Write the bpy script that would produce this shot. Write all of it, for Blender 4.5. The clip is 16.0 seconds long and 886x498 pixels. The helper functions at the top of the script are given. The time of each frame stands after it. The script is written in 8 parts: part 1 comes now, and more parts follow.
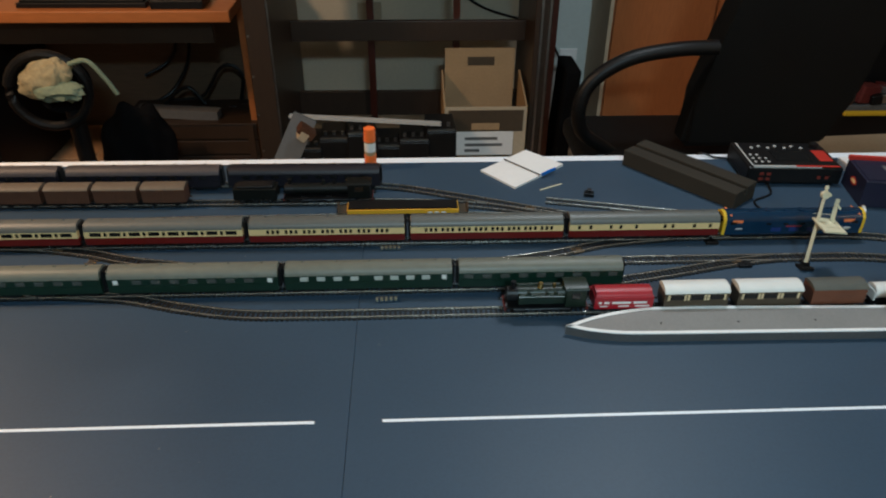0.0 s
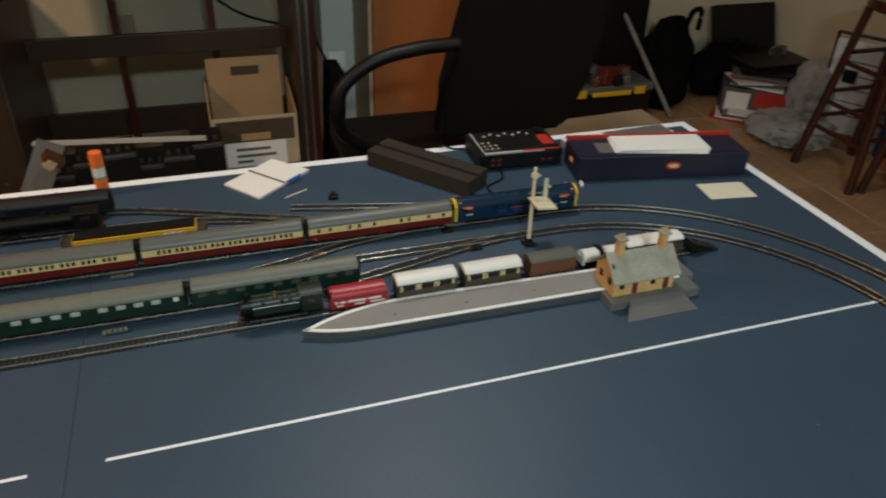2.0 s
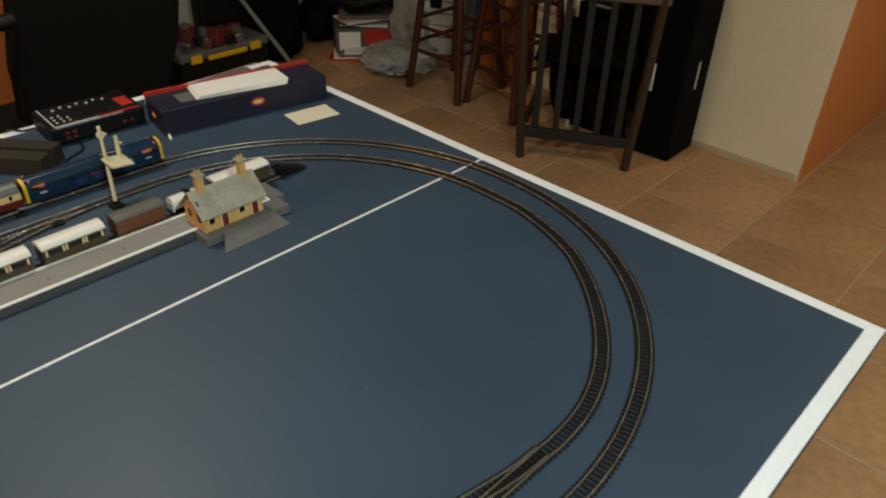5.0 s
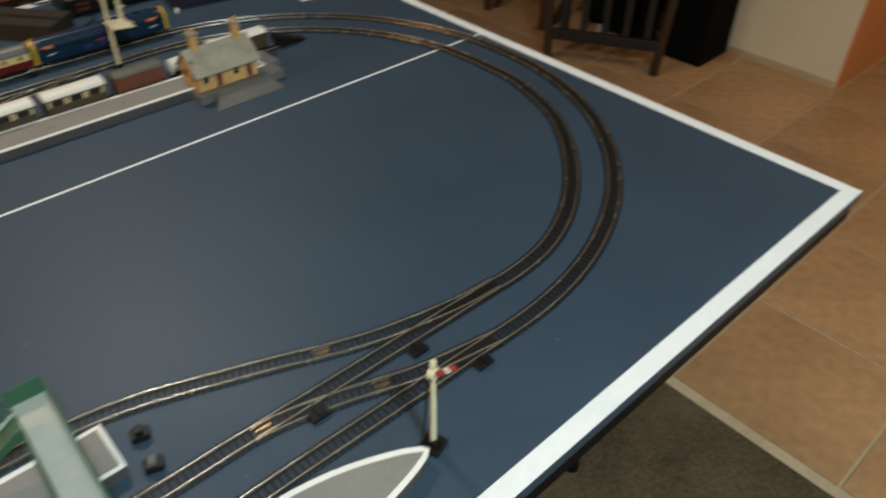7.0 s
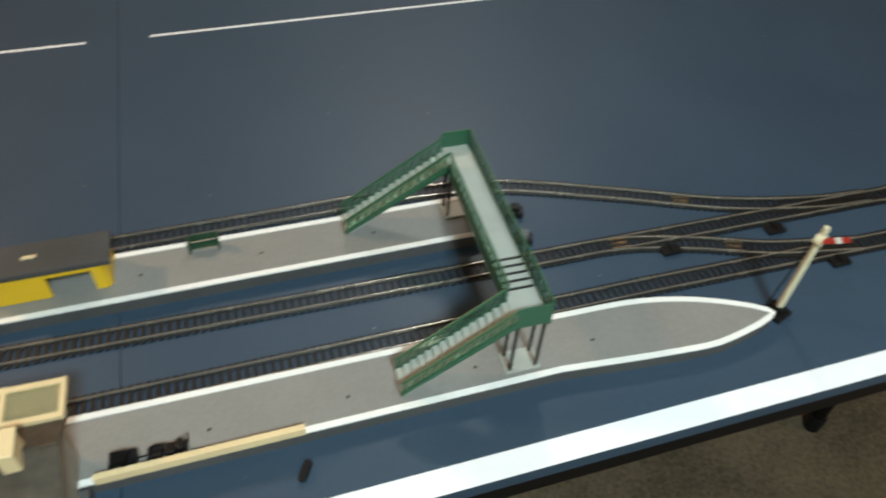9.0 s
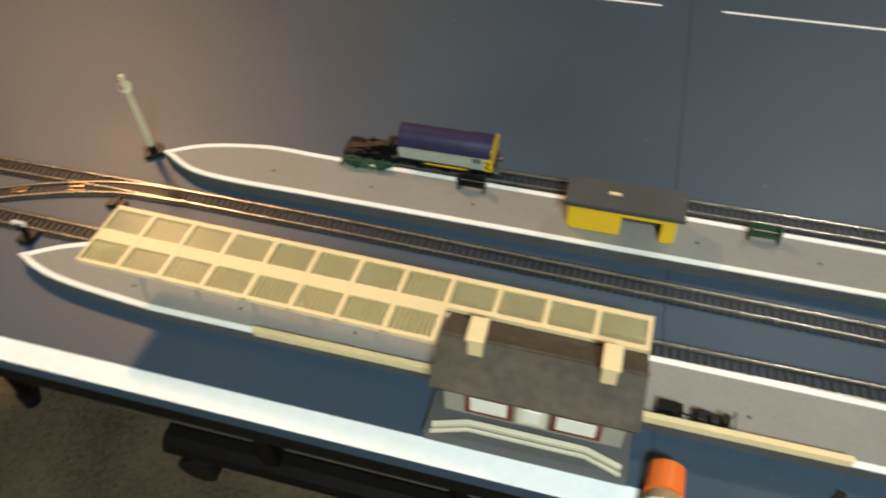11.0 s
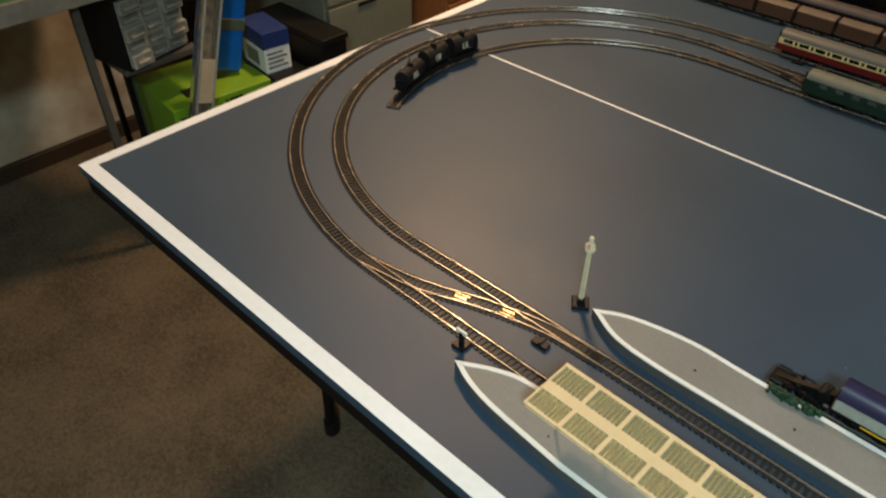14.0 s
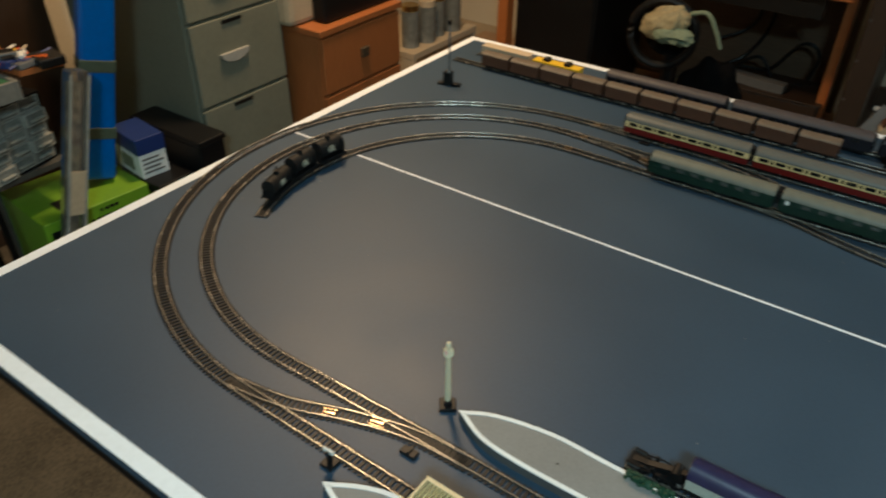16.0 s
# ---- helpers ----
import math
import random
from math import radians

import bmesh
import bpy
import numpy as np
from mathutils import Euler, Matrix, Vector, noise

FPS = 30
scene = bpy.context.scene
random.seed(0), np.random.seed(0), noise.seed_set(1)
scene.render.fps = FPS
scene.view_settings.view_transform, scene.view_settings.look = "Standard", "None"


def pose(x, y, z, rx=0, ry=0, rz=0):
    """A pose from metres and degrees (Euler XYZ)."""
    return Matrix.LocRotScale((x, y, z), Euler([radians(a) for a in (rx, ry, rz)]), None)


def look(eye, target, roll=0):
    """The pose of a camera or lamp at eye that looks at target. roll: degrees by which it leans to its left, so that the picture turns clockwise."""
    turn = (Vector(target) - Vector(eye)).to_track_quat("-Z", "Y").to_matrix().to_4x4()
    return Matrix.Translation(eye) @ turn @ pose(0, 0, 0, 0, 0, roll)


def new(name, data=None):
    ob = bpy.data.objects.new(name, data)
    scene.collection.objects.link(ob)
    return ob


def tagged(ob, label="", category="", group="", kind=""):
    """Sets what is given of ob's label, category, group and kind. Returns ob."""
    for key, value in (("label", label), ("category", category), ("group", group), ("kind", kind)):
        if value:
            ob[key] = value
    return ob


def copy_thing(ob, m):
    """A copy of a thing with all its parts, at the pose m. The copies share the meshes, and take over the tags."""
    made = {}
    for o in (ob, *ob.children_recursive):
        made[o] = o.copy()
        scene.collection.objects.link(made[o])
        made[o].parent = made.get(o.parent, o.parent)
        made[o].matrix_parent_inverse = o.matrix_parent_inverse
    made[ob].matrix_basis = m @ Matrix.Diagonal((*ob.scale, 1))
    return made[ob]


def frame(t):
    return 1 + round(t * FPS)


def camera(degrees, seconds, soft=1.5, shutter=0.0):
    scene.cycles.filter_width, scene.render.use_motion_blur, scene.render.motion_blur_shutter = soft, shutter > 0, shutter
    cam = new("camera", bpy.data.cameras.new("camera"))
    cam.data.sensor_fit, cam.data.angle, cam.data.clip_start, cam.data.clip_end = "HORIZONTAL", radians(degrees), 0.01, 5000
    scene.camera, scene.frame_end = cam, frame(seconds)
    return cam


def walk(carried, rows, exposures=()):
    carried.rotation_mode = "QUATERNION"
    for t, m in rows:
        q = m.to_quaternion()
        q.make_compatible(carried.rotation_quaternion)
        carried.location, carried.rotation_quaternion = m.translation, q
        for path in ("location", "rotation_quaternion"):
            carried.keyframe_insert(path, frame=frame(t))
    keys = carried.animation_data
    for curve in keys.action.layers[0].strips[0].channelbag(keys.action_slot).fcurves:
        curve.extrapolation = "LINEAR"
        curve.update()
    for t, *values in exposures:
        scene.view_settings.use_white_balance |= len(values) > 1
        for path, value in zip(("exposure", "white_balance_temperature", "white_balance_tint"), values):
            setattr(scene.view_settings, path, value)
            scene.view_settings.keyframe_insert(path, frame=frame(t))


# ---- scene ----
cam = camera(62.8, 16.0, soft=2.0, shutter=0.6)
PATH = [
    (0, (0.0772, -0.6512, 1.4349), (0.1613, 1.0104, 0.3632), 0.6),
    (0.5, (0.095, -0.6343, 1.4389), (0.2464, 1.0104, 0.3493), 1.3),
    (1, (0.1385, -0.6482, 1.4438), (0.4344, 0.9817, 0.3612), 1.7),
    (1.5, (0.1752, -0.669, 1.4478), (0.6126, 0.9401, 0.38), 2.3),
    (2, (0.2118, -0.6868, 1.4498), (0.766, 0.8916, 0.3919), 2.2),
    (2.5, (0.2434, -0.7006, 1.4478), (0.9164, 0.8372, 0.3978), 2.3),
    (3, (0.2781, -0.7214, 1.4418), (1.0717, 0.76, 0.3968), 2.3),
    (3.5, (0.3187, -0.7452, 1.4339), (1.241, 0.6522, 0.378), 2.2),
    (4, (0.3345, -0.7818, 1.4319), (1.3845, 0.5156, 0.3681), 2.5),
    (4.5, (0.3196, -0.8065, 1.424), (1.4923, 0.3444, 0.3206), 1.9),
    (4.7, (0.3206, -0.8174, 1.425), (1.522, 0.3078, 0.3266), 1.7),
    (6.8, (0.3464, -0.9708, 1.3508), (1.4448, 0.1089, 0.1078), 0.9),
    (7, (0.3335, -0.9777, 1.3518), (1.3667, 0.1455, 0.092), 0.4),
    (7.5, (0.3126, -1.0006, 1.3431), (1.1681, 0.2184, 0.0387), 1.1),
    (8, (0.2622, -0.9827, 1.3369), (1.0381, 0.2464, -0.0069), 2.5),
    (8.5, (0.1959, -0.9777, 1.331), (0.7768, 0.282, -0.0812), 2.2),
    (9, (0.1376, -0.9896, 1.3162), (0.5977, 0.288, -0.1247), 3.8),
    (9.5, (0.091, -0.9847, 1.3102), (0.3276, 0.3058, -0.1712), 1.4),
    (10, (0.0185, -0.9864, 1.3106), (0.0545, 0.3005, -0.192), 0.9),
    (10.2, (0.0, -0.9857, 1.3122), (-0.0683, 0.3028, -0.189), -0.4),
    (12.3, (-0.2286, -1.0341, 1.3498), (-0.955, 0.092, -0.1059), -0.5),
    (12.5, (-0.2444, -1.0391, 1.3548), (-1.0262, 0.0614, -0.0921), -0.3),
    (13, (-0.2642, -1.0529, 1.3686), (-1.1628, 0.0099, -0.0386), -0.4),
    (13.5, (-0.2791, -1.0529, 1.3884), (-1.2608, 0.0178, 0.0445), 0.2),
    (14, (-0.285, -1.0569, 1.4102), (-1.3142, 0.0416, 0.1247), 0.6),
    (14.5, (-0.2919, -1.045, 1.4339), (-1.3785, 0.0633, 0.2058), -0.9),
    (15, (-0.285, -1.0242, 1.4547), (-1.3389, 0.1554, 0.2652), 0.4),
    (15.5, (-0.2702, -1.0153, 1.4616), (-1.2855, 0.2286, 0.3048), 1.0),
    (16, (-0.2425, -0.9985, 1.4656), (-1.1648, 0.3325, 0.3275), 0.7),
]
# the clip's camera adapts: seconds, stops, kelvin, tint
EXPOSURES = [(0.0, 0.14, 5900, 5), (1.0, 0.1, 6350, 6), (2.0, 0.08, 6800, 7), (3.2, 0.1, 6900, 7), (4.5, 0.1, 7500, 8), (7.0, 0.08, 7300, 10), (7.6, 0.05, 7150, 10), (8.3, 0.08, 7050, 10), (9.0, 0.24, 7050, 9),
             (10.0, 0.34, 7700, 11), (12.5, 0.26, 7500, 10), (14.0, 0.04, 6800, 5), (15.0, -0.03, 6350, 2), (16.0, -0.06, 6000, -4)]
walk(cam, [(t, look(eye, target, roll)) for t, eye, target, roll in PATH], EXPOSURES)

# ---------------------------------------------------------------- light
scene.view_settings.exposure = 0.0
world = bpy.data.worlds.new("room_air")
world.use_nodes = True
scene.world = world
bg = world.node_tree.nodes["Background"]
bg.inputs["Color"].default_value = (0.55, 0.6, 0.7, 1)
bg.inputs["Strength"].default_value = 0.006

CEIL = 2.45


def ceiling_lamp(name, x, y, size, watts, colour):
    data = bpy.data.lights.new(name, "AREA")
    data.shape, data.size, data.energy, data.color = "DISK", size, watts, colour
    ob = new(name, data)
    ob.location = (x, y, CEIL - 0.09)
    return ob


LAMPS = [(-1.68, 0.56), (0.72, 0.88), (0.3, -1.85), (2.7, -1.6)]
ceiling_lamp("lamp_glow_warm", *LAMPS[0], 0.3, 39, (1.0, 0.62, 0.36))
ceiling_lamp("lamp_glow_white", *LAMPS[1], 0.3, 11, (0.97, 0.99, 1.0))
ceiling_lamp("lamp_glow_front", *LAMPS[2], 0.35, 52, (0.7, 0.92, 1.0))
# added warm fill for the tiles and wall at the right, no known lamp
ceiling_lamp("lamp_glow_side", *LAMPS[3], 0.3, 12.5, (1.0, 0.74, 0.47))

# ---------------------------------------------------------------- helpers of this scene
T = 0.76            # table top
RAIL = T + 0.0046   # top of the rails


def mat(name, colour, rough=0.6, metal=0.0, fine=60.0, coarse=6.0, vary=0.25, bump=0.0, coat=0.0, spread=0.0, dark=None, spec=0.5, clear=0.0):
    m = bpy.data.materials.new(name)
    m.use_nodes = True
    nt = m.node_tree
    n, l = nt.nodes, nt.links
    p = n["Principled BSDF"]
    tc = n.new("ShaderNodeTexCoord")
    a, b = n.new("ShaderNodeTexNoise"), n.new("ShaderNodeTexNoise")
    for tex, sc, det in ((a, fine, 5.0), (b, coarse, 3.0)):
        tex.inputs["Scale"].default_value = sc
        tex.inputs["Detail"].default_value = det
        l.new(tc.outputs["Object"], tex.inputs["Vector"])
    add = n.new("ShaderNodeMath")
    add.operation = "ADD"
    l.new(a.outputs["Fac"], add.inputs[0])
    l.new(b.outputs["Fac"], add.inputs[1])
    ramp = n.new("ShaderNodeMapRange")
    ramp.inputs["From Min"].default_value, ramp.inputs["From Max"].default_value = 0.65, 1.35
    l.new(add.outputs[0], ramp.inputs["Value"])
    mix = n.new("ShaderNodeMix")
    mix.data_type = "RGBA"
    lo = dark or tuple(c * (1 - vary) for c in colour)
    hi = tuple(min(1.0, c * (1 + vary * 0.6)) for c in colour)
    mix.inputs["A"].default_value, mix.inputs["B"].default_value = (*lo, 1), (*hi, 1)
    l.new(ramp.outputs[0], mix.inputs["Factor"])
    out = mix.outputs["Result"]
    if spread:
        info, hsv, mr = n.new("ShaderNodeObjectInfo"), n.new("ShaderNodeHueSaturation"), n.new("ShaderNodeMapRange")
        mr.inputs["To Min"].default_value, mr.inputs["To Max"].default_value = 1 - spread, 1 + spread
        l.new(info.outputs["Random"], mr.inputs["Value"])
        l.new(mr.outputs[0], hsv.inputs["Value"])
        l.new(out, hsv.inputs["Color"])
        out = hsv.outputs["Color"]
    l.new(out, p.inputs["Base Color"])
    rr = n.new("ShaderNodeMapRange")
    rr.inputs["To Min"].default_value, rr.inputs["To Max"].default_value = max(0.02, rough - 0.08), min(1, rough + 0.08)
    l.new(b.outputs["Fac"], rr.inputs["Value"])
    l.new(rr.outputs[0], p.inputs["Roughness"])
    p.inputs["Metallic"].default_value = metal
    p.inputs["Coat Weight"].default_value = coat
    p.inputs["Specular IOR Level"].default_value = spec
    if clear:
        p.inputs["Transmission Weight"].default_value = clear
        p.inputs["IOR"].default_value = 1.15
    if bump:
        bp = n.new("ShaderNodeBump")
        bp.inputs["Strength"].default_value, bp.inputs["Distance"].default_value = 0.6, bump
        l.new(a.outputs["Fac"], bp.inputs["Height"])
        l.new(bp.outputs[0], p.inputs["Normal"])
    return m


def wood(name, colour, rough=0.45, scale=14.0, grain=(1, 8, 8), vary=0.35, coat=0.0):
    m = bpy.data.materials.new(name)
    m.use_nodes = True
    n, l = m.node_tree.nodes, m.node_tree.links
    p = n["Principled BSDF"]
    tc, mp = n.new("ShaderNodeTexCoord"), n.new("ShaderNodeMapping")
    mp.inputs["Scale"].default_value = grain
    l.new(tc.outputs["Object"], mp.inputs["Vector"])
    a = n.new("ShaderNodeTexNoise")
    a.inputs["Scale"].default_value, a.inputs["Detail"].default_value, a.inputs["Distortion"].default_value = scale, 6.0, 0.6
    l.new(mp.outputs[0], a.inputs["Vector"])
    mix = n.new("ShaderNodeMix")
    mix.data_type = "RGBA"
    mix.inputs["A"].default_value = (*(c * (1 - vary) for c in colour), 1)
    mix.inputs["B"].default_value = (*(min(1, c * (1 + vary)) for c in colour), 1)
    l.new(a.outputs["Fac"], mix.inputs["Factor"])
    l.new(mix.outputs["Result"], p.inputs["Base Color"])
    p.inputs["Roughness"].default_value = rough
    p.inputs["Coat Weight"].default_value = coat
    bp = n.new("ShaderNodeBump")
    bp.inputs["Strength"].default_value, bp.inputs["Distance"].default_value = 0.3, 0.0006
    l.new(a.outputs["Fac"], bp.inputs["Height"])
    l.new(bp.outputs[0], p.inputs["Normal"])
    return m


def glass(name, colour=(0.9, 0.95, 0.9), rough=0.08):
    m = bpy.data.materials.new(name)
    m.use_nodes = True
    p = m.node_tree.nodes["Principled BSDF"]
    p.inputs["Base Color"].default_value = (*colour, 1)
    p.inputs["Transmission Weight"].default_value = 1.0
    p.inputs["Roughness"].default_value = rough
    p.inputs["IOR"].default_value = 1.2
    return m


def obj(name, bm, material, parent=None, label="", smooth=False):
    bmesh.ops.recalc_face_normals(bm, faces=bm.faces)
    me = bpy.data.meshes.new(name)
    bm.to_mesh(me)
    bm.free()
    me.materials.append(material)
    if smooth:
        for f in me.polygons:
            f.use_smooth = True
        me.set_sharp_from_angle(angle=radians(40))
    ob = new(name, me)
    ob.parent = parent
    if label:
        ob["label"] = label
    return ob


def part(name, bm, material, parent, label="", smooth=False):
    return obj(name, bm, material, parent, label, smooth)


def again(ob, parent, m):
    """One more object on the mesh of a piece."""
    o = bpy.data.objects.new(ob.name.split(".")[0], ob.data)
    scene.collection.objects.link(o)
    o.parent = parent
    o.matrix_basis = m
    return o


def thing(name, label, category, m=None, group="", kind=""):
    ob = new(name)
    ob.empty_display_size = 0.02
    if m is not None:
        ob.matrix_basis = m
    return tagged(ob, label, category, group, kind)


def structure(name, bm, material, smooth=False, label=""):
    return tagged(obj(name, bm, material, None, label, smooth), kind="structure")


def box(bm, x0, y0, z0, x1, y1, z1, bev=0.0, seg=2):
    c = Vector(((x0 + x1) / 2, (y0 + y1) / 2, (z0 + z1) / 2))
    r = bmesh.ops.create_cube(bm, size=1, matrix=Matrix.Translation(c) @ Matrix.Diagonal((abs(x1 - x0), abs(y1 - y0), abs(z1 - z0), 1)))
    if bev:
        es = list({e for v in r["verts"] for e in v.link_edges})
        bmesh.ops.bevel(bm, geom=es, offset=bev, segments=seg, affect="EDGES", profile=0.5)
    return bm


def B(*a, bev=0.0, seg=2):
    return box(bmesh.new(), *a, bev=bev, seg=seg)


def obox(bm, m, sx, sy, sz):
    """A box of those sizes, centred in the pose m."""
    bmesh.ops.create_cube(bm, size=1, matrix=m @ Matrix.Diagonal((sx, sy, sz, 1)))
    return bm


def cyl(bm, p0, p1, r, r2=None, seg=16):
    p0, p1 = Vector(p0), Vector(p1)
    d = p1 - p0
    q = d.to_track_quat("Z", "Y").to_matrix().to_4x4()
    bmesh.ops.create_cone(bm, cap_ends=True, segments=seg, radius1=r, radius2=r if r2 is None else r2, depth=d.length,
                          matrix=Matrix.Translation((p0 + p1) / 2) @ q)
    return bm


def C(*a, **k):
    return cyl(bmesh.new(), *a, **k)


def tube(bm, pts, r, seg=8):
    pts = [Vector(p) for p in pts]
    rings, up = [], Vector((0, 0, 1))
    for i, p in enumerate(pts):
        d = (pts[min(i + 1, len(pts) - 1)] - pts[max(i - 1, 0)]).normalized()
        s = d.cross(up)
        s = s.normalized() if s.length > 1e-4 else Vector((1, 0, 0))
        u = s.cross(d)
        rings.append([bm.verts.new(p + r * (math.cos(a) * s + math.sin(a) * u)) for a in (2 * math.pi * k / seg for k in range(seg))])
    for a, b in zip(rings, rings[1:]):
        for k in range(seg):
            bm.faces.new((a[k], a[(k + 1) % seg], b[(k + 1) % seg], b[k]))
    bm.faces.new(rings[0][::-1])
    bm.faces.new(rings[-1])
    return bm


def bezier(pts, n=8):
    """A smooth line through the points."""
    pts = [Vector(p) for p in pts]
    ext = [2 * pts[0] - pts[1]] + pts + [2 * pts[-1] - pts[-2]]
    out = []
    for i in range(1, len(ext) - 2):
        a, b, c, d = ext[i - 1:i + 3]
        for k in range(n):
            t = k / n
            out.append(0.5 * ((2 * b) + (c - a) * t + (2 * a - 5 * b + 4 * c - d) * t * t + (3 * b - a - 3 * c + d) * t ** 3))
    out.append(pts[-1])
    return out


def prism(bm, outline, z0, z1):
    lo = [bm.verts.new((x, y, z0)) for x, y in outline]
    hi = [bm.verts.new((x, y, z1)) for x, y in outline]
    n = len(lo)
    bm.faces.new(lo[::-1])
    bm.faces.new(hi)
    for i in range(n):
        bm.faces.new((lo[i], lo[(i + 1) % n], hi[(i + 1) % n], hi[i]))
    return bm


def along_x(bm, prof, x0, x1):
    """A (y, z) outline drawn out from x0 to x1."""
    a = [bm.verts.new((x0, y, z)) for y, z in prof]
    b = [bm.verts.new((x1, y, z)) for y, z in prof]
    n = len(a)
    bm.faces.new(a)
    bm.faces.new(b[::-1])
    for i in range(n):
        bm.faces.new((a[i], b[i], b[(i + 1) % n], a[(i + 1) % n]))
    return bm


def along_y(bm, prof, y0, y1):
    a = [bm.verts.new((x, y0, z)) for x, z in prof]
    b = [bm.verts.new((x, y1, z)) for x, z in prof]
    n = len(a)
    bm.faces.new(a)
    bm.faces.new(b[::-1])
    for i in range(n):
        bm.faces.new((a[i], b[i], b[(i + 1) % n], a[(i + 1) % n]))
    return bm


def normals2d(pts, closed=False):
    out = []
    n = len(pts)
    for i in range(n):
        a = pts[(i - 1) % n] if closed or i else pts[0]
        b = pts[(i + 1) % n] if closed or i < n - 1 else pts[-1]
        d = Vector((b[0] - a[0], b[1] - a[1])).normalized()
        out.append(Vector((-d.y, d.x)))
    return out


def ribbon(bm, pts, off0, off1, z0, z1, closed=False):
    """A bar of rectangular section along a plan line, from off0 to off1 to its left."""
    ns = normals2d(pts, closed)
    rings = []
    for p, nn in zip(pts, ns):
        q = Vector((p[0], p[1]))
        a, b = q + nn * off0, q + nn * off1
        rings.append([bm.verts.new((a.x, a.y, z0)), bm.verts.new((b.x, b.y, z0)), bm.verts.new((b.x, b.y, z1)), bm.verts.new((a.x, a.y, z1))])
    prs = list(zip(rings, rings[1:])) + ([(rings[-1], rings[0])] if closed else [])
    for r, s in prs:
        for k in range(4):
            bm.faces.new((r[k], r[(k + 1) % 4], s[(k + 1) % 4], s[k]))
    if not closed:
        bm.faces.new(rings[0])
        bm.faces.new(rings[-1][::-1])
    return bm


def rail_bar(bm, pts, off, half, z0, z1, closed=False):
    """A rail with a rounded head along a plan line, off to its left."""
    ns = normals2d(pts, closed)
    prof = [(-half * 0.7, z0), (half * 0.7, z0), (half * 0.7, z1 - half * 1.1), (half, z1 - half * 0.8), (half * 0.75, z1 - half * 0.25), (0, z1), (-half * 0.75, z1 - half * 0.25), (-half, z1 - half * 0.8), (-half * 0.7, z1 - half * 1.1)]
    rings = [[bm.verts.new((p[0] + nn.x * (off + u), p[1] + nn.y * (off + u), z)) for u, z in prof] for p, nn in zip(pts, ns)]
    k = len(prof)
    for r, s in list(zip(rings, rings[1:])) + ([(rings[-1], rings[0])] if closed else []):
        for i in range(k):
            bm.faces.new((r[i], r[(i + 1) % k], s[(i + 1) % k], s[i]))
    if not closed:
        bm.faces.new(rings[0])
        bm.faces.new(rings[-1][::-1])
    return bm


def arc(cx, cy, r, a0, a1, n=40):
    return [(cx + r * math.cos(radians(a0 + (a1 - a0) * k / n)), cy + r * math.sin(radians(a0 + (a1 - a0) * k / n))) for k in range(n + 1)]


def line(*pts, step=0.02):
    out = []
    for a, b in zip(pts, pts[1:]):
        k = max(1, int(math.dist(a, b) / step))
        out += [(a[0] + (b[0] - a[0]) * i / k, a[1] + (b[1] - a[1]) * i / k) for i in range(k)]
    return out + [pts[-1]]


def smooth2d(*pts, n=8):
    return [(p.x, p.y) for p in bezier([(x, y, 0) for x, y in pts], n)]


def at_distance(pts, s):
    """Place and heading at s metres along a plan line."""
    for a, b in zip(pts, pts[1:]):
        d = math.dist(a, b)
        if s <= d and d > 0:
            return (a[0] + (b[0] - a[0]) * s / d, a[1] + (b[1] - a[1]) * s / d), math.degrees(math.atan2(b[1] - a[1], b[0] - a[0]))
        s -= d
    return pts[-1], math.degrees(math.atan2(pts[-1][1] - pts[-2][1], pts[-1][0] - pts[-2][0]))


def writing(text, size, material, parent, m, depth=0.0002):
    """Raised letters in the built-in font."""
    cu = bpy.data.curves.new("lettering", "FONT")
    cu.body, cu.size, cu.extrude, cu.align_x, cu.align_y = text, size, depth, "CENTER", "CENTER"
    tmp = bpy.data.objects.new("lettering", cu)
    me = bpy.data.meshes.new_from_object(tmp)
    bpy.data.objects.remove(tmp)
    me.materials.append(material)
    ob = new("lettering", me)
    ob.parent = parent
    ob.matrix_basis = m
    return ob

# ---------------------------------------------------------------- materials
M_BLUE = mat("blue_table_paint", (0.027, 0.054, 0.09), 0.51, fine=220, coarse=5, vary=0.14, spec=0.55)
M_LINE = mat("white_line_paint", (0.81, 0.845, 0.89), 0.48, fine=120, coarse=12, vary=0.06)
M_BLACKSTEEL = mat("black_powder_coat", (0.006, 0.005, 0.005), 0.5, vary=0.2, spec=0.12)
M_PLASTIC_BLACK = mat("black_plastic", (0.005, 0.005, 0.0055), 0.45, vary=0.2, spec=0.3)
M_SLEEPER = mat("sleeper_plastic", (0.009, 0.008, 0.007), 0.5, fine=400, vary=0.3, spec=0.4)
M_RAIL = mat("nickel_silver_rail", (0.5, 0.47, 0.42), 0.26, 0.85, fine=300, coarse=30, vary=0.25)
M_FROG = mat("copper_frog", (0.62, 0.42, 0.24), 0.28, 0.9, fine=300, coarse=30, vary=0.2)
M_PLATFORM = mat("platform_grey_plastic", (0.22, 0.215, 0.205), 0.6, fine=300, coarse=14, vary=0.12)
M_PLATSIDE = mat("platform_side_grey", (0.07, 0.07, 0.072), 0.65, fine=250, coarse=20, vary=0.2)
M_EDGE = mat("platform_white_edge", (0.8, 0.8, 0.79), 0.55, fine=200, coarse=30, vary=0.07)
M_ROOFGREY = mat("coach_roof_grey", (0.1, 0.104, 0.095), 0.45, fine=150, coarse=12, vary=0.12)
M_CREAM = mat("cream_livery", (0.78, 0.57, 0.27), 0.4, vary=0.06)
